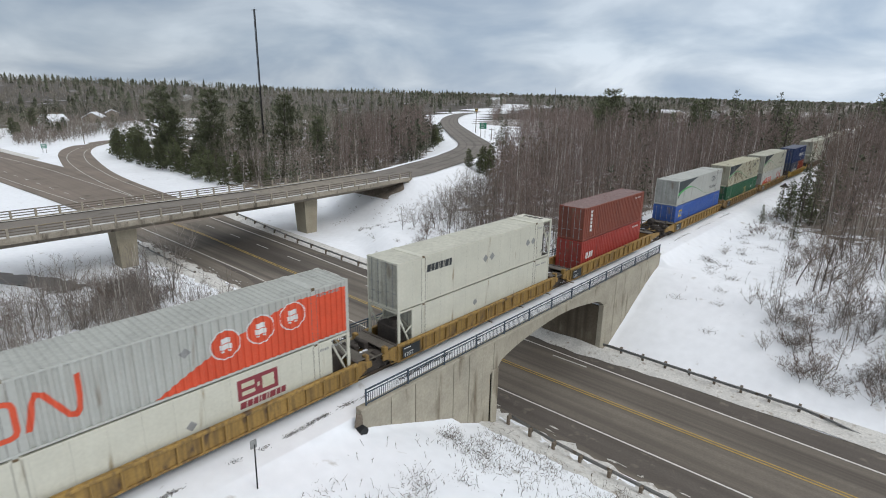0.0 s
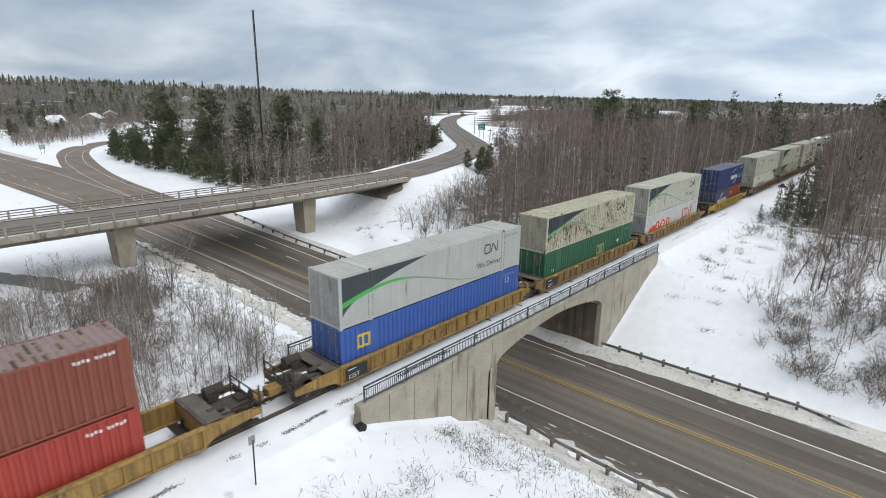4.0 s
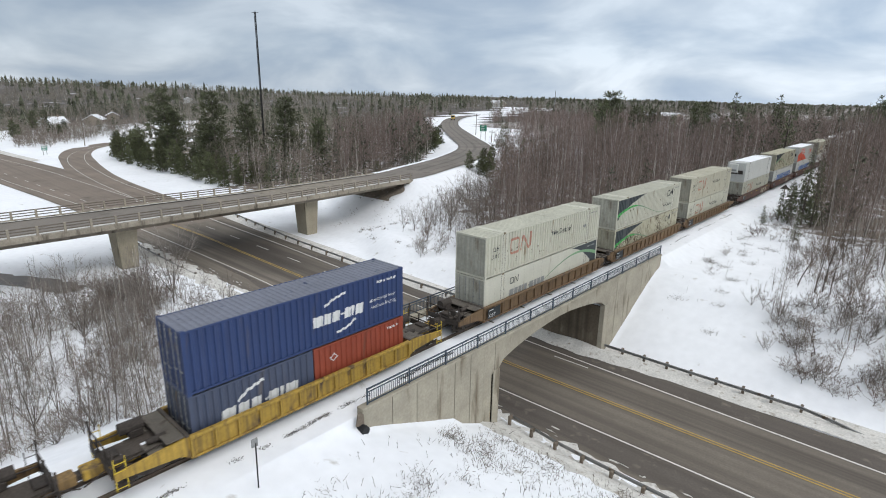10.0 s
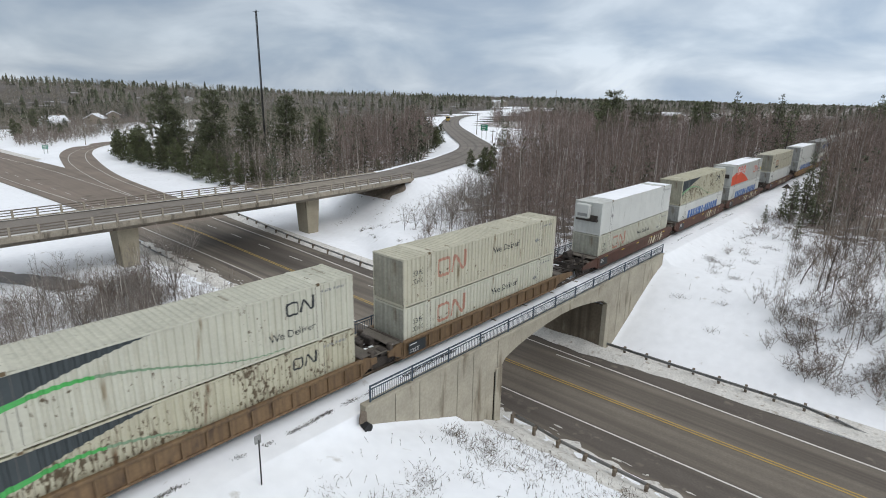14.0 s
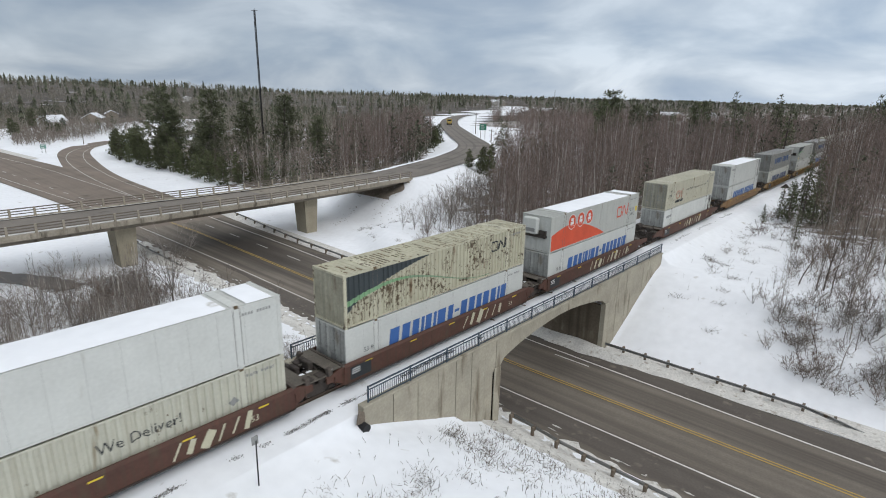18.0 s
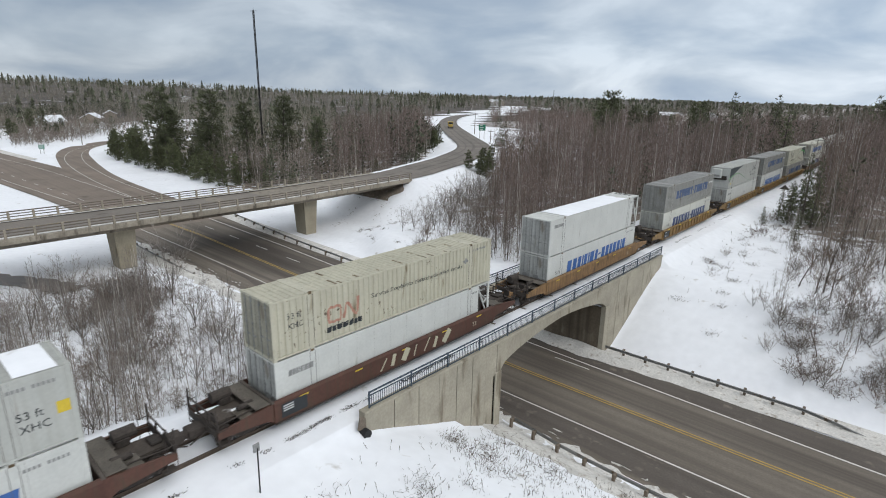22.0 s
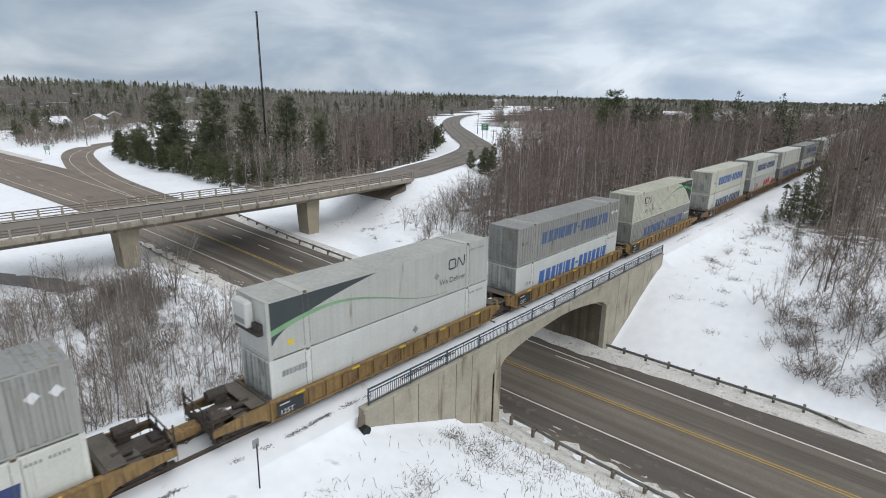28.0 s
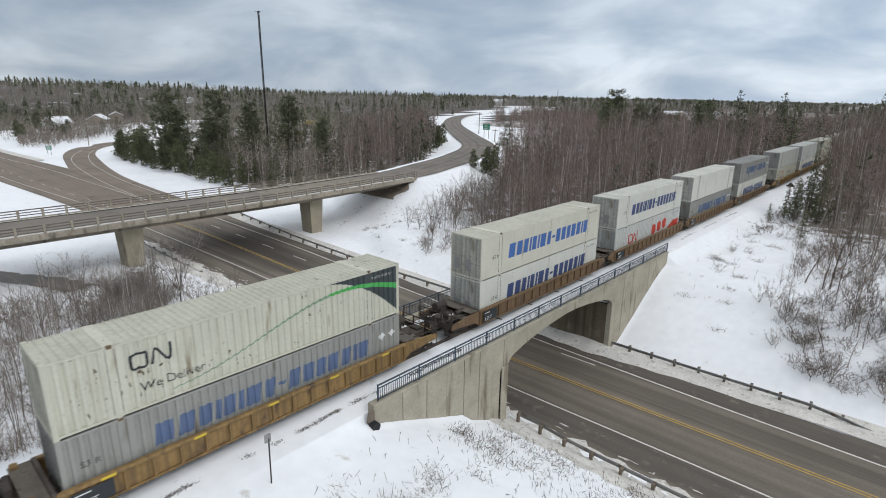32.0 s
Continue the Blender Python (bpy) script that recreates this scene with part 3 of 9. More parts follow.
ramp = structure("road_ramp", ribbon(offset_curve(RAMP_CURVE, -4.9), offset_curve(RAMP_CURVE, 4.6), rz, rz), M["asphalt_up"], "curving asphalt slip road joining the highway")
wx = np.arange(-420, -65, 5.0)
w0, w1 = road_edges(wx)
structure("road_west", ribbon(np.stack([wx, w1], 1), np.stack([wx, w0 - 0.4], 1), [HWY + 0.006] * len(wx), [HWY + 0.006] * len(wx)), M["asphalt_up"], "sanded pale asphalt of the highway beyond the overpass")
uz = UP_CURVE[:, 2]
M["asphalt_upper"] = material("worn_grey_asphalt", (0.190, 0.168, 0.145), 0.85, big=(0.12, 0.2), fine=(7.0, 0.14), bump=(60, 0.15), stain=((0.12, 0.105, 0.09), 0.4, 0.06, 1.0), spec=0.3)
upper = structure("road_upper", ribbon(offset_curve(UP_CURVE, -5.0), offset_curve(UP_CURVE, 5.0), uz, uz), M["asphalt_upper"], "sanded asphalt side road crossing the overpass")
M["asphalt_damp"] = material("damp_dark_asphalt", (0.128, 0.112, 0.096), 0.8, big=(0.12, 0.25), fine=(7.0, 0.16), bump=(60, 0.15), stain=((0.185, 0.163, 0.14), 0.5, 0.10, 1.0), spec=0.35)
beyond = UP_CURVE[(UP_CURVE[:, 1] > 74) & (UP_CURVE[:, 1] < 420)]
for a, e in ((-4.98, -4.35), (-2.55, -2.2), (-0.45, 0.4), (2.2, 2.6), (4.2, 4.98)):
    structure("road_upper_damp", ribbon(offset_curve(beyond, a), offset_curve(beyond, e), beyond[:, 2] + 0.008, beyond[:, 2] + 0.008), M["asphalt_damp"], "damp darker strip along the sanded side road")
side_curve = along([(x, y, 0.44 - 0.03 * k) for k, (x, y) in enumerate(SIDE_MID)])
structure("road_side", ribbon(offset_curve(side_curve, -3.4), offset_curve(side_curve, 3.4), side_curve[:, 2], side_curve[:, 2]), M["asphalt_up"], "narrow side road leaving between snow banks")
sx = np.concatenate([np.linspace(-300, -100, 10), np.arange(-95, 120, 5.0), np.linspace(125, 400, 8)])


def shoulder(name, pts_in, pts_out, zi, zo):
    structure(name, ribbon(pts_in, pts_out, zi, zo), M["grit_snow"], "strip of ploughed gritty snow along the road edge")


s0, s1 = road_edges(sx)
jit = 0.35 * np.sin(sx * 0.7) + 0.25 * np.sin(sx * 1.9)
vx = np.concatenate([np.arange(-62, 48, 0.4), np.linspace(50, 400, 30)])
v0 = road_edges(vx)[0]
vr = np.random.RandomState(61)
rows_v = [-0.5, -0.8, -1.1, -1.4, -1.7, -2.1, -2.6, -3.1, -3.7, -4.2]
wob = 0.5 * np.sin(vx * 0.9) + 0.35 * np.sin(vx * 2.3 + 1)
verge_v, nv = [], len(vx)
for k, dy in enumerate(rows_v):
    yy = v0 + dy + wob * (0.45 if k in (0, 9) else 0.2)
    yy = yy + (vr.uniform(-0.3, 0.3, nv) if k in (0, 9) else 0)
    zz = np.minimum(ground(vx, yy), HWY - 0.05 + 0.5 * np.maximum(0, v0 - 1.2 - yy)) + (0.03 + vr.rand(len(vx)) * 0.15 if 0 < k < 9 else -0.04)
    verge_v.append(np.stack([vx, yy, np.maximum(zz, HWY + 0.02 + (0.05 * vr.rand(len(vx)) if k else 0))], 1))
structure("verge_near", sheet("verge_near", np.concatenate(verge_v), np.array([(k * nv + i, (k + 1) * nv + i, (k + 1) * nv + i + 1, k * nv + i + 1) for k in range(9) for i in range(nv - 1)]), M["grit_snow"]), None, "lumpy band of gritty ploughed snow behind the guardrail")
slush = Build()
for k in range(90):
    cx = vr.uniform(-58, 40)
    e = float(road_edges(np.array([cx]))[0][0])
    cy, ln, wd = e + vr.uniform(-0.5, 0.7), vr.uniform(0.1, 0.6), vr.uniform(0.03, 0.09)
    ring = [(cx + ln * math.cos(a) * vr.uniform(0.4, 1.3), cy + wd * math.sin(a) * vr.uniform(0.3, 1.7), HWY + 0.008) for a in np.linspace(0, 6.283, 9)[:-1]]
    slush.add(ring + [(cx, cy, HWY + 0.06)], [(i, (i + 1) % 8, 8) for i in range(8)])
structure("slush", slush, M["grit_snow"], "scraps of grey slush on the road shoulder", kind="stuff")
for name, sel in (("verge_far", sx > -86), ("verge_far_west", sx < -172)):
    xs, ee, jj = sx[sel], s1[sel], jit[sel]
    shoulder(name, np.stack([xs, ee + 2.3], 1), np.stack([xs, ee + 0.0 + 0.35 * jj], 1), HWY + 0.02 + 0.22 + 0 * xs, [HWY + 0.02] * len(xs))

# darker, less worn asphalt of the shoulders outside the edge lines
M["asphalt_edge"] = material("dark_shoulder_asphalt", (0.118, 0.101, 0.086), 0.85, big=(0.2, 0.2), fine=(8.0, 0.15), bump=(60, 0.15), stain=((0.20, 0.17, 0.14), 1.3, 0.05, 1.0), streak=(0, (0.070, 0.060, 0.052), 1.1, 0.7), spec=0.3)
ex = np.arange(-46, 112, 1.5)
ew = 0.16 * np.sin(ex * 0.31) + 0.10 * np.sin(ex * 0.83 + 1)
fade = np.clip((ex + 46) / 22, 0.02, 1)
n_in, f_in = np.interp(ex, (-60, -40, 0, 18, 110), (28.75, 28.9, 28.35, 28.6, 28.9)), np.interp(ex, (-47, -27, -2, 15, 24, 110), (39.3, 38.2, 36.95, 36.5, 36.35, 36.4))
structure("road_shoulder_near", ribbon(np.stack([ex, n_in - 0.25 - 0.2 * ew], 1), np.stack([ex, n_in - 0.25 - 2.0 * fade + ew], 1), [HWY + 0.005] * len(ex), [HWY + 0.005] * len(ex)), M["asphalt_edge"], "dark unworn asphalt along the near edge line")
structure("road_shoulder_far", ribbon(np.stack([ex, f_in + 0.25 + np.interp(ex, (-20, 0, 24), (2.3, 1.35, 2.3)) * fade + 0.6 * ew], 1), np.stack([ex, f_in + 0.25 - 0.2 * ew], 1), [HWY + 0.005] * len(ex), [HWY + 0.005] * len(ex)), M["asphalt_edge"], "dark unworn asphalt along the far edge line")

# road markings
def marking(name, curve, z, width, mat, dash=None, lift=0.02, label=""):
    b = Build()
    c = np.asarray(curve, float)
    seg = np.hypot(*(np.diff(c[:, :2], axis=0).T))
    s = np.concatenate([[0], np.cumsum(seg)])
    spans = [(0, s[-1])] if not dash else [(a, a + dash[0]) for a in np.arange(0, s[-1] - dash[0], dash[0] + dash[1])]
    for a, e in spans:
        q = np.unique(np.concatenate([[a], s[(s > a) & (s < e)], [e]]))
        px, py = np.interp(q, s, c[:, 0]), np.interp(q, s, c[:, 1])
        pz = np.interp(q, s, z) if np.ndim(z) else np.full(len(q), z)
        mid = np.stack([px, py], 1)
        l, r = offset_curve(mid, -width / 2), offset_curve(mid, width / 2)
        n = len(q)
        b.add([(*l[i], pz[i] + lift) for i in range(n)] + [(*r[i], pz[i] + lift) for i in range(n)], [(i, i + 1, n + i + 1, n + i) for i in range(n - 1)])
    return structure(name, b, mat, label or "painted road line")


def line_y(points, x0, x1, n=40):
    xs = np.linspace(x0, x1, n)
    return np.stack([xs, np.interp(xs, *zip(*points))], 1)


YELLOW = [(-400, 26.5), (-150, 31.2), (-62, 33.7), (-29, 32.9), (-1, 32.25), (22, 32.6), (120, 32.9)]
marking("line_yellow_a", line_y([(x, y - 0.14) for x, y in YELLOW], -72, 110, 80), HWY, 0.11, M["line_yellow"])
marking("line_yellow_b", line_y([(x, y + 0.14) for x, y in YELLOW], -72, 110, 80), HWY, 0.11, M["line_yellow"])
marking("line_near", line_y([(-90, 28.3), (-60, 28.75), (-40, 28.9), (0, 28.35), (18, 28.6), (110, 28.9)], -90, 110), HWY, 0.14, M["line_white"])
marking("line_near_west", line_y([(-300, 19.6), (-150, 24.0), (-138, 24.7), (-115, 26.6), (-94, 28.3)], -300, -90), HWY, 0.14, M["line_white"])
marking("line_far", line_y([(-100, 41.2), (-68, 39.9), (-47, 39.3), (-27, 38.2), (-2, 36.95), (15, 36.5), (24, 36.35), (110, 36.4)], -100, 110), HWY, 0.16, M["line_white"])
marking("line_lane_far", line_y([(-100, 36.9), (-60, 36.8), (-38, 36.3), (0, 36.05), (12, 36.15)], -100, 12), HWY, 0.13, M["line_white"], dash=(3.2, 5.2))
marking("line_lane_near", line_y([(-190, 25.9), (-159, 26.8), (-127, 28.4), (-106, 29.6), (-90, 30.2)], -190, -90), HWY, 0.13, M["line_white"], dash=(3.2, 6.0))
marking("line_far_west", along([(-330, 22), (-260, 28.2), (-202, 32.6), (-178, 34.8), (-155, 36.2), (-139, 36.5), (-106, 37.4), (-88, 38.2)]), HWY + 0.012, 0.15, M["line_white"])
marking("line_ramp_in", along([(-96, 37.6), (-125.3, 38.9), (-150, 41.2), (-172.1, 44.3), (-190, 48.2), (-207, 54.0), (-222, 62.0), (-234, 73.0), (-243, 88.0), (-248, 110.0)]), HWY + 0.018, 0.14, M["line_white"])
marking("line_ramp_out", along([(-100, 42.3), (-124.7, 43.2), (-142.4, 44.8), (-169.1, 48.4), (-195.5, 54.6), (-213, 61.2), (-227, 70.5), (-238, 82.0), (-247, 98.0), (-252, 122.0)]), HWY + 0.018, 0.14, M["line_white"])
up_vis = UP_CURVE[(UP_CURVE[:, 1] > -5) & (UP_CURVE[:, 1] < 330)]
up_vis = up_vis[up_vis[:, 1] < 60]
marking("line_upper", up_vis[:, :2], up_vis[:, 2], 0.14, M["line_yellow"])

# ---- railway track ----
TRACK_Y0, TRACK_Y1 = -70.0, 760.0
for side in (-1, 1):
    x = side * 0.7525
    prof = [(x - 0.07, -0.17), (x + 0.07, -0.17), (x + 0.07, -0.15), (x + 0.015, -0.13), (x + 0.015, -0.04), (x + 0.036, -0.03), (x + 0.036, 0.0), (x - 0.036, 0.0), (x - 0.036, -0.03), (x - 0.015, -0.04), (x - 0.015, -0.13), (x - 0.07, -0.15)]
    structure("rail_east" if side > 0 else "rail_west", recalc(Build().prism(prof, 1, TRACK_Y0, TRACK_Y1).mesh("rail", M["rail_steel"])), None, "worn steel running rail of the single track")
tie = Build().box(-1.3, 1.3, -0.115, 0.115, -0.36, -0.175, 0.02).mesh("sleeper", M["wood_post"])
track_bed = structure("track_bed", Build().prism([(-3.05, -0.42), (3.05, -0.42), (3.05, -0.285), (1.7, -0.176), (-1.7, -0.176), (-3.05, -0.285)], 1, TRACK_Y0, TRACK_Y1), M["snow"], "snow-filled ballast bed of the railway track")
for k in range(210):
    t = new("sleeper", tie)
    t.location, t.parent = (0, -10 + k * 0.55, 0.004 if k % 7 == 3 else -0.006), track_bed
# dark stones showing through the snow beside the track
rng = random.Random(4)
b = Build()
for k in range(9000):
    y = rng.uniform(-12, 24) if k < 7800 else rng.uniform(38, 80)
    if math.sin(y * 0.75) + 0.6 * math.sin(y * 1.9 + 1) + 0.4 * math.sin(y * 4.1) + rng.uniform(-0.5, 0.3) < -0.2:
        continue
    x, s = 2.22 + 0.07 * math.sin(y * 0.9) + rng.gauss(0, 0.07), rng.uniform(0.018, 0.042)
    z = -0.17 - 0.0813 * (x - 1.7) - 0.01
    b.add([(x - s, y, z), (x, y - s, z), (x + s, y, z), (x, y + s, z), (x + rng.uniform(-.02, .02), y, z + s * 1.1)], [(0, 1, 4), (1, 2, 4), (2, 3, 4), (3, 0, 4)])
structure("ballast_stones", b, M["ballast"], "dark ballast stones showing through the snow", kind="stuff")

# ---- railway bridge: concrete rigid frame with long wing walls ----
BX, BY0, BY1, WY0, WY1 = 3.5, 24.1, 39.2, 12.6, 51.3
bridge = thing("railway_bridge", "weathered grey concrete railway bridge with haunched span and panelled wing walls", "bridge")
soffit = [(BY0, -1.95), (24.5, -1.56), (25.2, -1.36), (26.1, -1.15), (27.0, -1.0), (28.5, -0.81), (30.0, -0.68), (31.5, -0.60), (33.0, -0.64), (34.7, -0.80), (36.1, -1.0), (37.6, -1.24), (38.5, -1.48), (BY1, -1.95)]
outline = [(BY0 - 0.5, -0.44)] + [(BY0 - 0.5, -2.2)] + soffit + [(BY1 + 0.5, -2.2), (BY1 + 0.5, -0.44)]
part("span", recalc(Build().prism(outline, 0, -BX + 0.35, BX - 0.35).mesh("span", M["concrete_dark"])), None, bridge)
for side in (-1, 1):
    xa, xb = (BX - 0.36, BX) if side > 0 else (-BX, -BX + 0.36)
    edge = [(BY0 - 0.5, 0.0), (BY0 - 0.5, -2.2)] + soffit + [(BY1 + 0.5, -2.2), (BY1 + 0.5, 0.0)]
    part("edge_beam", recalc(Build().prism(edge, 0, xa, xb).mesh("edge_beam", M["concrete"])), None, bridge)
    coping = (BX - 0.42, BX + 0.07) if side > 0 else (-BX - 0.07, -BX + 0.42)
    part("coping", Build().box(*coping, WY0, WY1, -0.02, 0.13, 0.03), M["concrete"], bridge)
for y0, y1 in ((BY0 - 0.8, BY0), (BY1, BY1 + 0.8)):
    part("abutment", Build().box(-BX + 0.02, BX - 0.02, y0, y1, HWY - 0.6, -2.19), M["abutment"], bridge, "stained abutment wall, colour darkened for shade under the span")
seams_s = [12.6, 14.65, 16.45, 18.1, 19.65, 21.1, 22.45, BY0 - 0.5]
seams_n = [BY1 + 0.5, 41.4, 43.2, 45.0, 46.8, 48.4, 49.9, WY1]
for side in (-1, 1):
    for seams in (seams_s, seams_n):
        for k, (a, c) in enumerate(zip(seams[:-1], seams[1:])):
            def foot(y):
                if y < 30:
                    return max(HWY - 0.6, -0.95 - 0.49 * (y - WY0) - 0.5)
                return max(HWY - 0.6, -0.55 - 0.56 * (WY1 - y) - 0.5)
            pro = 0.012 * ((k * 7) % 3)
            x0, x1 = (BX - 0.4, BX - 0.02 + pro) if side > 0 else (-BX + 0.02 - pro, -BX + 0.4)
            part("wing_panel", recalc(Build().prism([(a + 0.02, foot(a)), (c - 0.02, foot(c)), (c - 0.02, -0.022), (a + 0.02, -0.022)], 0, x0, x1).mesh("wing_panel", M["concrete"])), None, bridge)
    for y0, y1 in ((BY0 - 0.66, BY0 + 0.02), (BY1 - 0.02, BY1 + 0.66)):
        part("corner_pilaster", Build().box(BX - 0.4 if side > 0 else -BX - 0.05, BX + 0.05 if side > 0 else -BX + 0.4, y0, y1, HWY - 0.6, -2.0, 0.03), M["concrete"], bridge)
part("backing_wall", Build().box(BX - 0.55, BX - 0.42, WY0 + 0.3, BY0 - 0.3, HWY, -0.3), M["concrete_dark"], bridge)

# gritty snow banked against the foot of the far abutment
bank_x = np.arange(-8.0, 12.1, 0.5)
bank_lo = np.stack([bank_x, np.interp(bank_x, (-8, 2, 6, 12), (38.3, 37.8, 38.25, 38.75)) + 0.08 * np.sin(bank_x * 2.1)], 1)
bank_hi = np.stack([bank_x, np.interp(bank_x, (-8, 4, 12), (39.22, 39.22, 40.2))], 1)
structure("verge_bridge", ribbon(bank_hi, bank_lo, HWY + np.interp(bank_x, (-8, 3, 12), (0.62, 0.62, 0.2)) + 0.06 * np.sin(bank_x * 1.3), [HWY + 0.012] * len(bank_x)), M["grit_snow"], "gritty snow banked under the railway bridge")

# railings on both edges of the bridge
NP, PY = 13, (51.15 - 13.05) / 13
post_me = Build().box(-0.035, 0.035, -0.045, 0.045, 0.13, 1.06, 0.01).mesh("post", M["rail_black"])
picket_me = Build().box(-0.011, 0.011, -0.011, 0.011, 0.25, 0.80).mesh("picket", M["rail_black"])
fb = Build().box(-0.03, 0.03, 0.045, PY - 0.045, 0.97, 1.04).box(-0.02, 0.02, 0.045, PY - 0.045, 0.80, 0.85).box(-0.012, 0.012, PY / 2 - 0.012, PY / 2 + 0.012, 0.85, 0.97).box(-0.02, 0.02, 0.05, PY - 0.05, 0.2, 0.25)
frame_me = fb.mesh("rail_panel", M["rail_black"])
pk = Build()
for k in range(1, 20):
    y = PY * k / 20
    pk.box(-0.011, 0.011, y - 0.011, y + 0.011, 0.25, 0.80)
pickets_me = pk.mesh("pickets", M["rail_black"])
for side in (1, -1):
    railing = thing("railing", "slate-blue painted steel picket railing along the bridge edge", "railing", "bridge railings", at=(side * (BX - 0.12), 13.05, 0))
    for k in range(NP + 1):
        part("post", post_me, None, railing).location = (0, k * PY, 0)
    for k in range(NP):
        p = part("rail_panel", frame_me, None, railing)
        p.location = (0, k * PY, 0)
        if side > 0:
            for j in range(1, 20):
                part("picket", picket_me, None, p).location = (0, PY * j / 20, 0)
        else:
            part("pickets", pickets_me, None, p)
# drain pipe and broken plate at the end of the wing wall
drain = thing("drain_pipe", "black corrugated drain pipe end under a bent steel plate", "pipe", at=(BX + 0.1, WY0 - 0.12, -0.85))
pb = Build()
for k in range(5):
    pb.tube((0.32 - k * 0.13, 0, 0), (0.32 - k * 0.13 - 0.07, 0, 0), 0.24, sides=14).tube((0.25 - k * 0.13, 0, 0), (0.25 - k * 0.13 - 0.06, 0, 0), 0.21, sides=14)
part("pipe", pb, M["black"], drain)
part("plate", recalc(Build().prism([(-0.35, 0.25), (0.15, 0.15), (0.12, 0.75), (-0.2, 0.95)], 0, -0.05, 0.02).mesh("plate", M["wood_post"])), None, drain, "bent rusty plate")

# ---- road overpass ----
OX0, OX1, OY0, OY1 = -58.2, -47.4, -6.0, 66.5


def deck_z(y):
    return float(np.interp(y, [-40, 0, 40, 66, 80], [-0.6, 0.0, 0.0, 0.5, 0.7]))


overpass = thing("road_overpass", "weathered concrete road overpass on tapered piers with steel railings", "bridge")
ys = np.linspace(OY0, OY1, 14)
b = Build()
ring = []
for y in ys:
    z = deck_z(y)
    ring.append([(OX0, y, z - 0.02), (OX0, y, z - 0.55), (OX0 + 1.6, y, z - 0.6), (OX0 + 1.9, y, z - 1.28), (OX1 - 1.9, y, z - 1.28), (OX1 - 1.6, y, z - 0.6), (OX1, y, z - 0.55), (OX1, y, z - 0.02)])
b.add([p for r in ring for p in r], [(i * 8 + k, i * 8 + (k + 1) % 8, i * 8 + 8 + (k + 1) % 8, i * 8 + 8 + k) for i in range(len(ys) - 1) for k in range(8)] + [tuple(range(8)), tuple(range((len(ys) - 1) * 8 + 7, (len(ys) - 1) * 8 - 1, -1))])
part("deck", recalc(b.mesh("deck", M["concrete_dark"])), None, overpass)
for i in range(len(ys) - 1):
    y0, y1 = ys[i] + 0.02, ys[i + 1] - 0.02
    za, zb = deck_z(y0), deck_z(y1)
    for x0, x1 in ((OX1 - 0.45, OX1 + 0.12), (OX0 - 0.12, OX0 + 0.45)):
        part("kerb", Build().add([(x0, y0, za - 0.45), (x1, y0, za - 0.45), (x1, y1, zb - 0.45), (x0, y1, zb - 0.45), (x0, y0, za + 0.12), (x1, y0, za + 0.12), (x1, y1, zb + 0.12), (x0, y1, zb + 0.12)],
             [(3, 2, 1, 0), (4, 5, 6, 7), (0, 1, 5, 4), (1, 2, 6, 5), (2, 3, 7, 6), (3, 0, 4, 7)]), M["kerb"], overpass)
    for x0, x1 in ((OX1 - 1.5, OX1 - 0.46), (OX0 + 0.46, OX0 + 1.2)):
        part("slush_strip", Build().add([(x0, y0, za), (x1, y0, za), (x1, y1 + 0.03, zb), (x0, y1 + 0.03, zb), (x0 + 0.12, y0, za + 0.07), (x1, y0, za + 0.12), (x1, y1 + 0.03, zb + 0.12), (x0 + 0.12, y1 + 0.03, zb + 0.07)],
             [(4, 5, 6, 7), (0, 1, 5, 4), (2, 3, 7, 6), (3, 0, 4, 7)]), M["grit_snow"], overpass, "grey ploughed slush along the kerb")
for cy in (19.5, 46.2):
    for cx in (-50.9,):
        zt = deck_z(cy) - 1.28
        b = Build()
        b.add([(cx - 1.3, cy - 0.9, HWY - 0.5), (cx + 1.3, cy - 0.9, HWY - 0.5), (cx + 1.3, cy + 0.9, HWY - 0.5), (cx - 1.3, cy + 0.9, HWY - 0.5),
               (cx - 1.5, cy - 1.2, zt + 0.04), (cx + 1.5, cy - 1.2, zt + 0.04), (cx + 1.5, cy + 1.2, zt + 0.04), (cx - 1.5, cy + 1.2, zt + 0.04)],
              [(3, 2, 1, 0), (4, 5, 6, 7), (0, 1, 5, 4), (1, 2, 6, 5), (2, 3, 7, 6), (3, 0, 4, 7)])
        part("pier", b, M["pier"], overpass, "ochre-stained tapered concrete pier")
part("abutment_north", Build().box(OX0 - 0.3, OX1 + 0.3, OY1 - 1.0, OY1 + 0.2, -4.0, deck_z(OY1) - 0.6, 0.04), M["pier"], overpass)
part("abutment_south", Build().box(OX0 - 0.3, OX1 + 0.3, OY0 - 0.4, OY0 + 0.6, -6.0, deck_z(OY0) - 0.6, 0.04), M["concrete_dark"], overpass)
opost_me = Build().box(-0.10, 0.10, -0.12, 0.12, -0.5, 1.14, 0.02).mesh("post", M["kerb"])


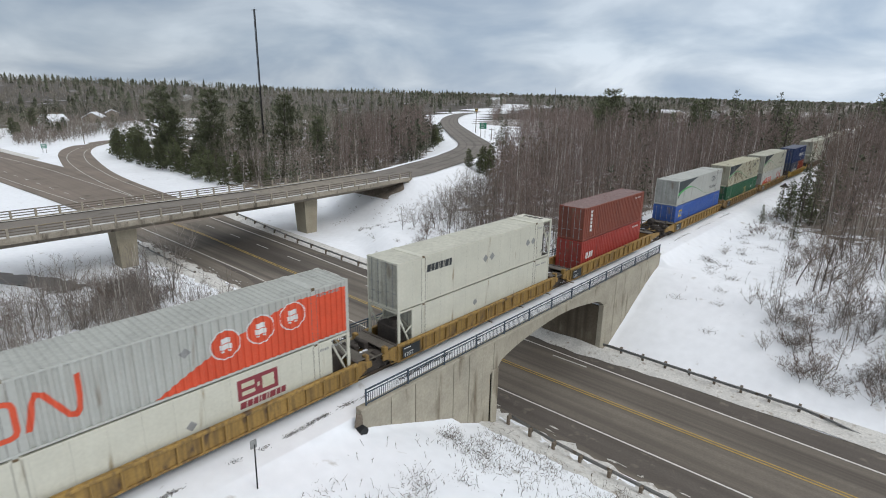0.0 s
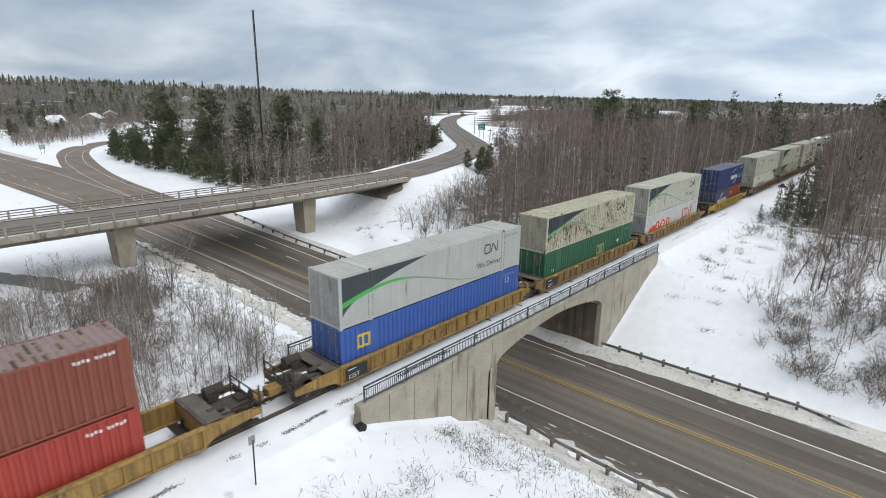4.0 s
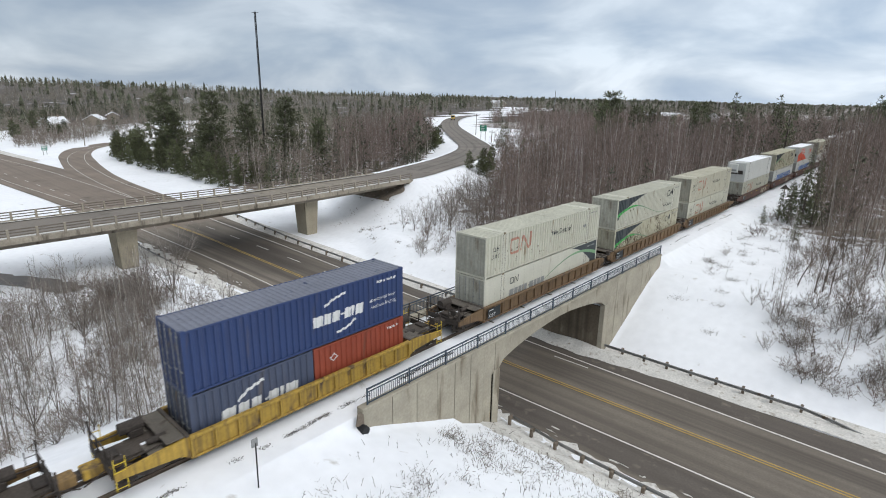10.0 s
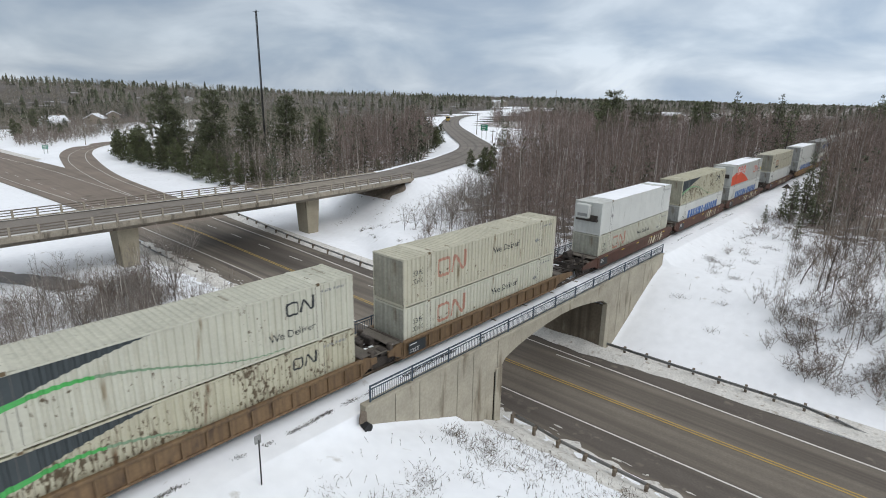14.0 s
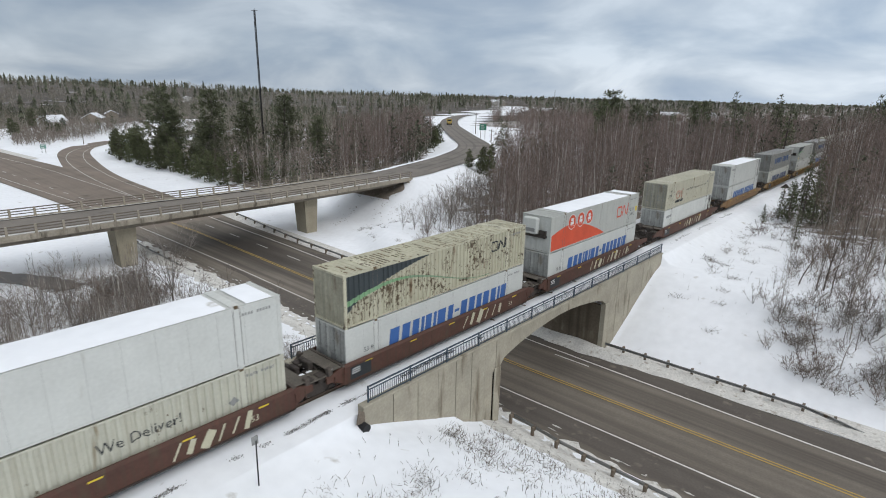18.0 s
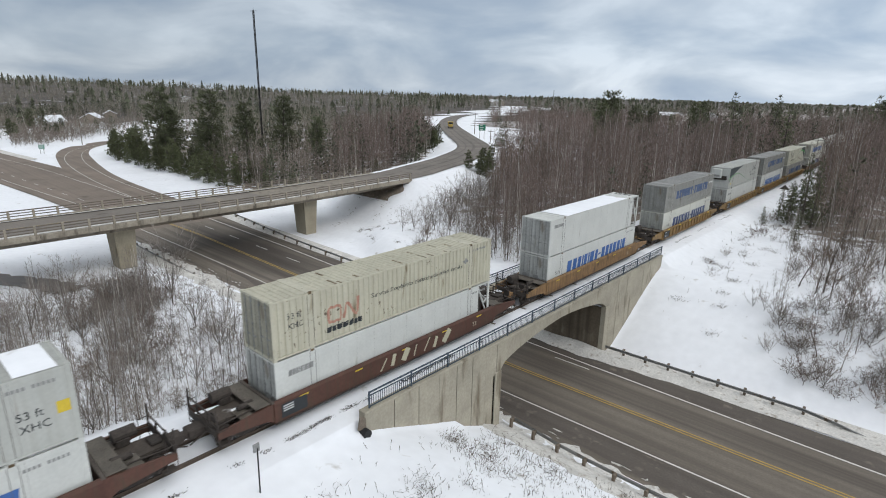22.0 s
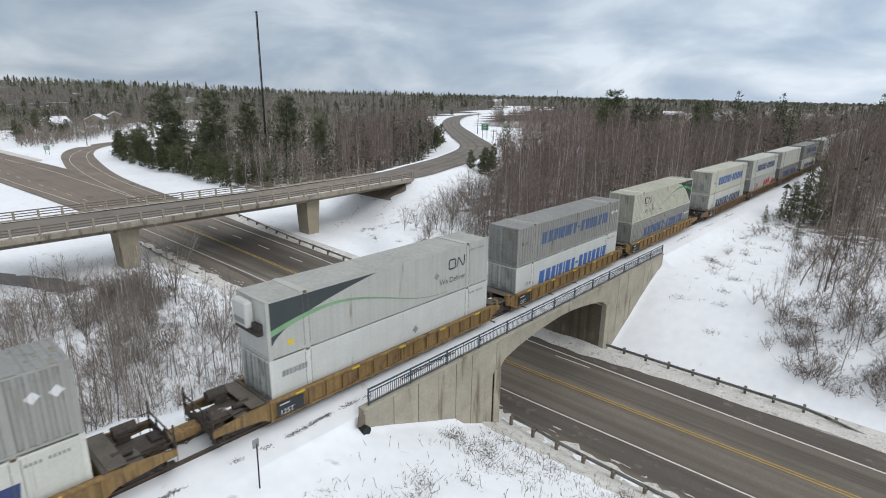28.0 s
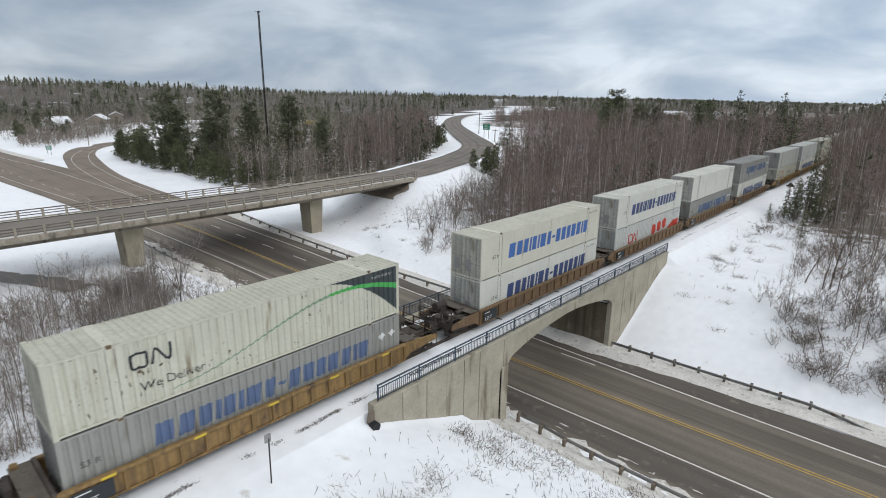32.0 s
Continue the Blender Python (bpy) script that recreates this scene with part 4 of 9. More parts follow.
def bridge_rail(x, y0, y1, pitch, label):
    r = thing("overpass_railing", label, "railing", "overpass railings")
    n = int((y1 - y0) / pitch)
    for k in range(n + 1):
        y = y0 + k * pitch
        part("post", opost_me, None, r).location = (x, y, deck_z(y))
    for h, w, t in ((0.45, 0.07, 0.11), (0.76, 0.07, 0.11), (1.07, 0.09, 0.13)):
        n = len(ys)
        vs = [(x + sx * w / 2, y, deck_z(y) + h + sz * t / 2) for y in ys for sx, sz in ((-1, -1), (1, -1), (1, 1), (-1, 1))]
        fs = [(i * 4 + k, i * 4 + (k + 1) % 4, i * 4 + 4 + (k + 1) % 4, i * 4 + 4 + k) for i in range(n - 1) for k in range(4)]
        part("rail", Build().add(vs, fs), M["old_rail"], r)


bridge_rail(OX1 + 0.02, -4.8, OY1, 2.53, "weathered post-and-rail parapet on the overpass edge")
bridge_rail(OX0 + 0.15, -4.8, OY1, 2.48, "weathered post-and-rail parapet on the overpass edge")

# bare earth on the slope below the north end of the overpass
yy = np.linspace(61.2, 65.4, 9)
structure("ground_earth_patch", ribbon([(-58.0 + 0.9 * math.sin(y * 2), y) for y in yy], [(-47.6 + 0.9 * math.sin(y * 1.7), y) for y in yy], [ground_at(-58.4, y) + 0.06 for y in yy], [ground_at(-47.0, y) + 0.06 for y in yy]), M["earth"], "bare brown earth under the end of the overpass")

# earth clods and broken stalks on the snow below the abutment
crng = random.Random(77)
b = Build()
for k in range(230):
    f = crng.random()
    lane = crng.choice(((-46.0, 62.4, -42.3, 50.1), (-48.5, 61.5, -45.0, 52.0), (-53.7, 58.6, -50.0, 50.5), (-56.0, 61.0, -47.5, 61.5)))
    x, y = lane[0] + (lane[2] - lane[0]) * f + crng.gauss(0, 0.5), lane[1] + (lane[3] - lane[1]) * f + crng.gauss(0, 0.5)
    z, r = ground_at(x, y) - 0.02, crng.uniform(0.04, 0.13)
    ring = [(x + r * 1.6 * math.cos(a) * crng.uniform(0.6, 1.2), y + r * math.sin(a) * crng.uniform(0.6, 1.2), z) for a in (0, 1.05, 2.1, 3.14, 4.2, 5.2)]
    b.add(ring + [(x, y, z + r * 0.6)], [(i, (i + 1) % 6, 6) for i in range(6)])
structure("earth_clods", b, M["earth"], "brown earth clods and stalks on the snowy slope", kind="stuff", category="clods")

# ---- guardrails ----
wprof = [(-0.02, -0.13), (0.02, -0.085), (-0.045, -0.04), (-0.045, -0.02), (0.01, 0.0), (-0.045, 0.02), (-0.045, 0.04), (0.02, 0.085), (-0.02, 0.13)]
gpost_me = Build().box(-0.09, 0.09, -0.09, 0.09, -0.7, 0.72, 0.015).mesh("post", M["wood_post"])
gblock_me = Build().box(-0.08, 0.08, 0.09, 0.24, 0.42, 0.72, 0.01).mesh("block", M["wood_post"])


def guardrail(points, face, pitch, zfun, label, buried=False):
    """A W-beam guardrail along points; face: +1 if the road lies on its left."""
    g = thing("guardrail", label, "guardrail", "guardrails")
    c = np.array(points, float)
    s = np.concatenate([[0], np.cumsum(np.hypot(*np.diff(c, axis=0).T))])
    q = np.arange(0, s[-1] + 0.01, pitch)
    p = np.stack([np.interp(q, s, c[:, 0]), np.interp(q, s, c[:, 1])], 1)
    n = len(p)
    tan = np.gradient(p, axis=0)
    tan /= np.hypot(tan[:, 0], tan[:, 1])[:, None]
    nor = np.stack([-tan[:, 1], tan[:, 0]], 1) * face
    zz = [zfun(*k) for k in p]
    if buried:
        zz[-1] -= 0.62
        zz[-2] -= 0.25
    vs, k = [], len(wprof)
    for i in range(n):
        for d, h in wprof:
            vs.append((p[i, 0] + nor[i, 0] * (0.29 + d), p[i, 1] + nor[i, 1] * (0.29 + d), zz[i] + 0.58 + h))
    fs = [(i * k + j, i * k + j + 1, i * k + k + j + 1, i * k + k + j) for i in range(n - 1) for j in range(k - 1)]
    part("beam", Build().add(vs, fs), M["galv"], g)
    for i in range(n):
        ang = math.degrees(math.atan2(nor[i, 1], nor[i, 0])) - 90
        o = part("post", gpost_me, None, g)
        o.matrix_basis = pose(p[i, 0], p[i, 1], zz[i], 0, 0, ang)
        part("block", gblock_me, None, o)


vz = lambda x, y: HWY + 0.12
guardrail([(4.1, 24.75), (8.5, 24.2), (14, 24.1), (40, 24.1)], 1, 1.9, vz, "galvanised W-beam guardrail on timber posts, half in ploughed snow")
guardrail([(3.2, 40.15), (10, 40.25), (18, 40.4), (22.5, 40.5)], -1, 1.9, lambda x, y: HWY + 0.05, "galvanised W-beam guardrail ending in the snow bank", True)
guardrail([(-4.2, 24.0), (-34, 24.1), (-62, 24.5), (-82, 24.0)], 1, 3.8, lambda x, y: HWY - 0.25, "galvanised W-beam guardrail beside the highway")
guardrail([(-4.2, 40.3), (-29, 40.2), (-48.5, 41.3), (-66, 43.3), (-82, 45.0)], -1, 3.8, lambda x, y: HWY - 0.12, "galvanised W-beam guardrail beside the highway")
# creek and culvert
cr = along(CREEK)
CW = np.stack([0 * cr[:, 0], 0.45 * np.sin(cr[:, 0] * 2.1) + 0.3 * np.sin(cr[:, 0] * 5.3)], 1)
structure("water_creek", ribbon(offset_curve(cr, -1.7) + CW, offset_curve(cr, 1.7) - CW, [HWY - 0.25] * len(cr), [HWY - 0.25] * len(cr)), M["creek"], "dark open creek water in the snow")

# ---- train: double-stack container cars ----
CH, CW53, CW40, L53, L40, L20 = 2.896, 1.295, 1.219, 16.15, 12.19, 6.06
PAINT = {
    "cream": ((0.515, 0.505, 0.415), (0.22, 0.17, 0.10), 0.03), "cream_rusty": ((0.505, 0.478, 0.355), (0.13, 0.07, 0.03), 0.185), "cream_clean": ((0.555, 0.54, 0.45), (0.30, 0.24, 0.15), 0.0),
    "olive": ((0.49, 0.465, 0.365), (0.16, 0.12, 0.06), 0.12), "grey": ((0.43, 0.435, 0.40), (0.22, 0.19, 0.15), 0.0), "grey_mo": ((0.295, 0.293, 0.268), (0.14, 0.12, 0.10), 0.05),
    "pale": ((0.51, 0.52, 0.49), (0.24, 0.20, 0.15), 0.02), "white": ((0.57, 0.575, 0.54), (0.40, 0.38, 0.33), -0.08), "offwhite": ((0.555, 0.553, 0.495), (0.32, 0.28, 0.20), 0.02),
    "red_brown": ((0.215, 0.060, 0.036), (0.10, 0.04, 0.03), 0.05), "red": ((0.35, 0.046, 0.032), (0.15, 0.03, 0.025), 0.02), "blue": ((0.024, 0.046, 0.130), (0.06, 0.06, 0.09), 0.0),
    "blue_bright": ((0.045, 0.11, 0.36), (0.10, 0.10, 0.14), 0.0), "blue_grey": ((0.060, 0.075, 0.12), (0.10, 0.09, 0.09), 0.06), "green": ((0.030, 0.125, 0.062), (0.07, 0.08, 0.05), 0.02),
    "orange_red": ((0.27, 0.055, 0.028), (0.14, 0.05, 0.03), 0.04),
}
for k, (c, s, cov) in PAINT.items():
    worn = {"cream_rusty": 0.060, "cream": -0.055, "olive": -0.05}.get(k)
    M["c_" + k] = material("container_paint_" + k, c, 0.55, big=(0.7, 0.07), fine=(7, 0.06), bump=None, stain=(s, 1.6, min(cov, 0.06) - 0.05, 0.22), rand=0.06,
                           streak=(2, tuple(0.5 * a + 0.5 * e for a, e in zip(c, s)), 5.0 if "rusty" in k else 4.0, 0.10 if k in ("white", "offwhite", "cream_clean") else 0.32), rust=((0.085, 0.056, 0.029), worn) if worn is not None else None)
    # Door and end colour: wall paint darkened for the shaded ends, plus dirt.
    end_tone = tuple(0.66 * a + 0.02 for a in c) if c[0] > 0.35 else tuple(0.8 * a + 0.01 for a in c)
    M["door_" + k] = material("container_door_" + k, end_tone, 0.75, big=(0.8, 0.2), fine=(6, 0.15), bump=None, stain=((0.16, 0.13, 0.09), 2.2, 0.10, 0.3), rand=0.12, streak=(2, tuple(0.55 * a for a in end_tone), 5.0, 0.45))
    M["roof_" + k] = material("container_roof_" + k, tuple(0.9 * a for a in c) if k == "white" else tuple(0.88 * a for a in c) if c[0] > 0.4 else tuple(a * 0.45 + 0.145 for a in c), 0.75, big=(0.6, 0.12), fine=(5, 0.12), bump=None,
                              stain=(tuple(0.62 * a for a in c), 1.8, min(cov, 0.06), 1.0), rand=0.06)
M["groove_rust"] = material("rust_in_roof_grooves", (0.115, 0.080, 0.045), 0.9, big=(2, 0.3), fine=(9, 0.3), bump=None, island=0.45)
M["groove_dirt"] = material("dirt_in_roof_grooves", (0.25, 0.23, 0.18), 0.9, big=(2, 0.25), fine=(9, 0.25), bump=None, island=0.35)
M["g_black"], M["g_navy"] = flat("black_graphic", (0.028, 0.032, 0.035)), flat("dark_graphic_field", (0.045, 0.055, 0.058))
M["g_red"], M["g_orange"] = flat("red_graphic", (0.48, 0.052, 0.028)), flat("orange_graphic", (0.60, 0.080, 0.032))
M["g_tan"], M["g_dull_blue"] = flat("dull_yellow_graphic", (0.33, 0.30, 0.13)), flat("faded_blue_lettering", (0.095, 0.135, 0.235))
M["g_faded"] = flat("faded_red_graphic", (0.42, 0.22, 0.16))
M["g_green"], M["g_dull_green"] = flat("green_graphic", (0.07, 0.36, 0.09)), flat("dull_green_graphic", (0.20, 0.35, 0.19))
M["g_tail"] = flat("faded_green_line", (0.20, 0.30, 0.19))
M["g_blue"], M["g_dkblue"] = flat("blue_lettering", (0.045, 0.12, 0.33)), flat("dark_blue_lettering", (0.035, 0.055, 0.14))
M["g_white"], M["g_grey"] = flat("white_graphic", (0.66, 0.66, 0.64)), flat("grey_graphic", (0.25, 0.25, 0.24))
M["g_yellow"], M["g_maroon"] = flat("yellow_graphic", (0.62, 0.45, 0.04)), flat("maroon_graphic", (0.22, 0.035, 0.045))
M["g_cream"] = flat("cream_spray", (0.50, 0.47, 0.34))
M["walk_plate"] = material("tread_plate", (0.128, 0.112, 0.092), 0.8, 0.1, big=(1.5, 0.2), fine=(14, 0.25), bump=(60, 0.3), stain=((0.075, 0.06, 0.045), 2.0, 0.08, 1.0))
M["seam"] = flat("dark_seam", (0.12, 0.11, 0.10))
M["steel_dark"] = material("grimy_dark_steel", (0.055, 0.045, 0.038), 0.8, 0.1, big=(1, 0.3), fine=(9, 0.3), bump=None, rand=0.1)
M["deck_grime"] = material("grimy_deck_plate", (0.085, 0.07, 0.058), 0.85, 0.1, big=(1, 0.3), fine=(9, 0.25), bump=None, stain=((0.35, 0.34, 0.33), 1.4, -0.02, 1.0))
for k, c in (("yellow", (0.335, 0.205, 0.058)), ("ochre", (0.265, 0.165, 0.062)), ("bright", (0.43, 0.275, 0.048)), ("rust", (0.190, 0.120, 0.062)), ("brown", (0.098, 0.043, 0.030)), ("tan", (0.265, 0.155, 0.068))):
    M["car_" + k] = material("rail_car_paint_" + k, tuple(0.94 * a for a in c), 0.7, big=(0.8, 0.18), fine=(7, 0.15), bump=None, stain=((0.085, 0.055, 0.035), 1.6, 0.12, 0.35), rand=0.08, streak=(2, (0.07, 0.045, 0.03), 6.0, 0.55))

PITCH = 0.335


def wave_marks(L):
    """Where the corrugated wall bends: distance along it, and how deep it lies."""
    out, y = [(0.0, 0.0)], 0.17
    while y < L - 0.45:
        if L < 15 or min(abs(y + 0.1 - L / 2 - 5.995), abs(y + 0.1 - L / 2 + 5.995)) > 0.27:
            out += [(y, 0.0), (y + 0.035, 0.062), (y + 0.165, 0.062), (y + 0.20, 0.0)]
        y += PITCH
    return out + [(L, 0.0)]


FLAT_MARKS = {}


def marks_of(kind, L):
    return wave_marks(L) if kind == "corr" else [(0.0, 0.0), (L, 0.0)]


def wall_build(marks, L, hw, z0, z1, side):
    b = Build()
    vs, n = [], len(marks)
    for z in (z0, z1):
        vs += [(side * (hw - 0.012 - d), u - L / 2, z) for u, d in marks]
    return b.add(vs, [(i, i + 1, n + i + 1, n + i) if side > 0 else (i + 1, i, n + i, n + i + 1) for i in range(n - 1)])


def clip_slab(poly, a, c):
    """A convex polygon of (u, v) cut to a <= u <= c."""
    for lim, keep in ((a, 1), (c, -1)):
        out = []
        for i, p in enumerate(poly):
            q = poly[(i + 1) % len(poly)]
            dp, dq = (p[0] - lim) * keep, (q[0] - lim) * keep
            if dp >= 0:
                out.append(p)
            if (dp < 0) != (dq < 0):
                t = dp / (dp - dq)
                out.append((lim, p[1] + t * (q[1] - p[1])))
        poly = out
        if len(poly) < 3:
            return []
    return poly


def on_wall(b, polys, marks, L, hw, lift=0.006):
    """Lays convex (u, v) shapes on the near wall, following its corrugation."""
    us = [m[0] for m in marks]
    ds = [m[1] for m in marks]
    for poly in polys:
        lo, hi = min(p[0] for p in poly), max(p[0] for p in poly)
        for i in range(len(us) - 1):
            if us[i + 1] <= lo + 1e-6 or us[i] >= hi - 1e-6 or us[i + 1] - us[i] < 1e-6:
                continue
            q = clip_slab(poly, us[i], us[i + 1])
            if len(q) >= 3:
                vs = [(hw - 0.012 - np.interp(u, us, ds) + lift, u - L / 2, v) for u, v in q]
                b.add(vs, [tuple(range(len(vs)))])
    return b


def weld(b):
    """Joins the corners that strips share."""
    seen, order, at = {}, [], []
    for v in b.v:
        key = tuple(round(float(q), 4) for q in v)
        if key not in seen:
            seen[key] = len(order)
            order.append(v)
        at.append(seen[key])
    faces = []
    for f in b.f:
        g = [at[i] for i in f]
        g = [q for i, q in enumerate(g) if q != g[i - 1]]
        if len(set(g)) == len(g) > 2:
            faces.append(tuple(g))
    b.v, b.f = order, faces
    return b


def stroke(path, w):
    """A band of width w along a path, as quads that share their mitred ends."""
    p = [Vector(q) for q in path]
    left, right = [], []
    for i, q in enumerate(p):
        d0 = (q - p[i - 1]).normalized() if i else (p[1] - q).normalized()
        d1 = (p[i + 1] - q).normalized() if i < len(p) - 1 else d0
        t = (d0 + d1).normalized()
        n = Vector((-t.y, t.x)) * (w / 2 / max(0.5, t.dot(d1)))
        left.append(q + n)
        right.append(q - n)
    return [[tuple(left[i]), tuple(right[i]), tuple(right[i + 1]), tuple(left[i + 1])] for i in range(len(p) - 1)]


RING = [(0.80, 0.40), (0.80, 0.66), (0.76, 0.76), (0.66, 0.80), (0.14, 0.80), (0.04, 0.76), (0.0, 0.66), (0.0, 0.14), (0.04, 0.04), (0.14, 0.0), (0.66, 0.0), (0.76, 0.04), (0.80, 0.14), (0.80, 0.40)]
WAVE = [(0.98, 0.0), (1.06, 0.30), (1.12, 0.62), (1.20, 0.78), (1.32, 0.74), (1.56, 0.36), (1.72, 0.10), (1.84, 0.03), (1.93, 0.14), (1.97, 0.45), (1.98, 0.98)]


def band_logo(u, v, h, w=0.13):
    """A railway's mark as a plain ring and a wave of one width, lower left corner at u, v."""
    return stroke([(u + a * h, v + c * h) for a, c in RING], w * h) + stroke([(u + a * h, v + c * h) for a, c in WAVE], w * h)


def rect(u0, u1, v0, v1):
    return [(u0, v0), (u1, v0), (u1, v1), (u0, v1)]


def blocks(u0, u1, v0, v1, words, gap=0.16):
    """A company name as plain bars; words: how many in each word."""
    wide = [1.25, 1.05, 1.0, 0.48, 0.95, 0.48, 1.25, 0.9, 1.05, 1.1, 0.95, 1.05, 1.0, 0.48, 1.05]
    n = sum(words) + (len(words) - 1)
    sizes = [wide[k % len(wide)] for k in range(n)]
    s = (u1 - u0) / (sum(sizes))
    h = v1 - v0
    out, u, k = [], u0, 0
    lean = lambda q: [(a + 0.10 * (b - v0), b) for a, b in q]
    for i, wl in enumerate(words):
        for j in range(wl):
            a, c = u, u + (sizes[k] - gap) * s
            out.append(lean(rect(a, c, v0, v1)))
            u += sizes[k] * s
            k += 1
        if i < len(words) - 1:
            out.append(lean(rect(u + 0.1 * s, u + 0.6 * s, v0 + 0.42 * h, v0 + 0.6 * h)))
            u += sizes[k] * s
            k += 1
    return out


TEXT = {}


def words(text, u, v, h):
    """Lettering in the built-in font as triangles, lower left corner at u, v."""
    if text not in TEXT:
        c = bpy.data.curves.new("letters", "FONT")
        c.body, c.size, c.resolution_u = text, 1.0, 2
        o = bpy.data.objects.new("letters", c)
        scene.collection.objects.link(o)
        me = bpy.data.meshes.new_from_object(o.evaluated_get(bpy.context.evaluated_depsgraph_get()))
        me.calc_loop_triangles()
        TEXT[text] = [[tuple(me.vertices[i].co[:2]) for i in t.vertices] for t in me.loop_triangles]
        bpy.data.objects.remove(o)
        bpy.data.curves.remove(c)
        bpy.data.meshes.remove(me)
    return [[(u + a * h, v + c * h) for a, c in tri] for tri in TEXT[text]]


def ring_shape(u, v, r, w, n=20):
    out = []
    for k in range(n):
        a, c = 2 * math.pi * k / n, 2 * math.pi * (k + 1) / n
        out.append([(u + r * math.cos(a), v + r * math.sin(a)), (u + r * math.cos(c), v + r * math.sin(c)), (u + (r - w) * math.cos(c), v + (r - w) * math.sin(c)), (u + (r - w) * math.cos(a), v + (r - w) * math.sin(a))])
    return out


def disc(u, v, r, n=20):
    return [[(u + r * math.cos(2 * math.pi * k / n), v + r * math.sin(2 * math.pi * k / n)) for k in range(n)]]


def under(top, bottom, u0, u1, n=26):
    """The field between two curves."""
    us = [u0 + (u1 - u0) * k / n for k in range(n + 1)]
    return [[(a, bottom(a)), (c, bottom(c)), (c, top(c)), (a, top(a))] for a, c in zip(us[:-1], us[1:]) if top(a) - bottom(a) > 0.002 or top(c) - bottom(c) > 0.002]


LO, HI = 0.15, CH - 0.12


def swoosh(L, flip=False, green="g_green"):
    """Dark field at one end with a green line sweeping along the wall."""
    def f(u):
        return L - u if flip else u

    def edge(u):
        s = min(1, max(0, (f(u) - 0.06) / ((0.30 if flip else 0.40) * L)))
        return LO + (HI - LO) * ((1 - (1 - s) ** 1.9) if flip else s ** 0.4)

    def mid(u):
        s = f(u) / L
        if flip:
            return 1.62 + 0.66 * math.sin(min(s, 0.22) / 0.22 * math.pi / 2) - 1.9 * (1 - math.cos(max(0, s - 0.22) / 0.56 * math.pi)) / 2
        t = min(1.0, max(0.0, (s - 0.22) / 0.5))
        return 1.25 + 0.60 * math.sin(min(s, 0.22) / 0.22 * math.pi / 2) - 1.62 * t * t * (3 - 2 * t)
    a, c = (L * 0.70, L - 0.02) if flip else (0.02, L * 0.41)
    wide = lambda u: 0.14 * (1 - f(u) / L) ** 3.0 + 0.018
    return [("swoosh_field", "g_navy", under(lambda u: HI, edge, a, c, 40), 0.006, "dark curved graphic field"),
            ("swoosh_line", green, under(lambda u: mid(u) + wide(u), lambda u: mid(u) - wide(u), *((L * 0.72, L - 0.02) if flip else (0.02, L * 0.28)), 24), 0.011, "green sweeping line"),
            ("swoosh_tail", "g_tail", under(lambda u: mid(u) + wide(u), lambda u: mid(u) - wide(u), *((L * 0.25, L * 0.72) if flip else (L * 0.28, L * 0.75)), 30), 0.011, "thin faded green line")]


def red_swoosh(L, lead):
    """Red field with three round pictograms."""
    if lead:
        top = lambda u: LO + 1.72 * (1 - max(0.0, (u - 3.0) / 6.2) ** 1.7) * min(1.0, 0.70 + 0.30 * math.sin(min(1.0, (u - 0.12) / 2.9) * math.pi / 2))
        a, c, cu, cv = 0.12, 9.15, (3.25, 4.7, 6.15), 2.04
    else:
        top = lambda u: min(HI - 0.22, LO + (HI - LO) * (1 - (1 - min(1, max(0, (u - 6.6) / (L - 7.6)))) ** 1.7))
        a, c, cu, cv = 6.6, L - 0.05, (9.6, 11.25, 12.9), None
    out = [("red_field", "g_orange", under(top, lambda u: LO, a, c), 0.006, "orange-red graphic field")]
    discs, rings, pics = [], [], []
    for k, u in enumerate(cu):
        v = cv if cv else (1.55, 1.72, 1.86)[k]
        r = 0.56 if cv else 0.62
        discs += disc(u, v, r)
        rings += ring_shape(u, v, r + 0.07, 0.05)
        pics += [rect(u - 0.26, u + 0.26, v - 0.22, v + 0.02), rect(u - 0.2, u + 0.2, v + 0.06, v + 0.30), rect(u - 0.22, u - 0.1, v - 0.34, v - 0.26), rect(u + 0.1, u + 0.22, v - 0.34, v - 0.26)]
    return out + [("pictogram_disc", "g_orange", discs, 0.009, "round orange-red pictogram"), ("pictogram_ring", "g_white", rings, 0.012, ""), ("pictogram", "g_white", pics, 0.013, "white vehicle pictogram")]


def code_bars(L, u, v, n=10, h=0.13):
    return [rect(u + k * 0.14, u + k * 0.14 + 0.09, v, v + h) for k in range(n) if k not in (4,)]


def plain_marks(L, colour="g_grey"):
    return [("code_marking", colour, code_bars(L, L - 1.85, HI - 0.38), 0.007, "")]


ROCK = random.Random(11)


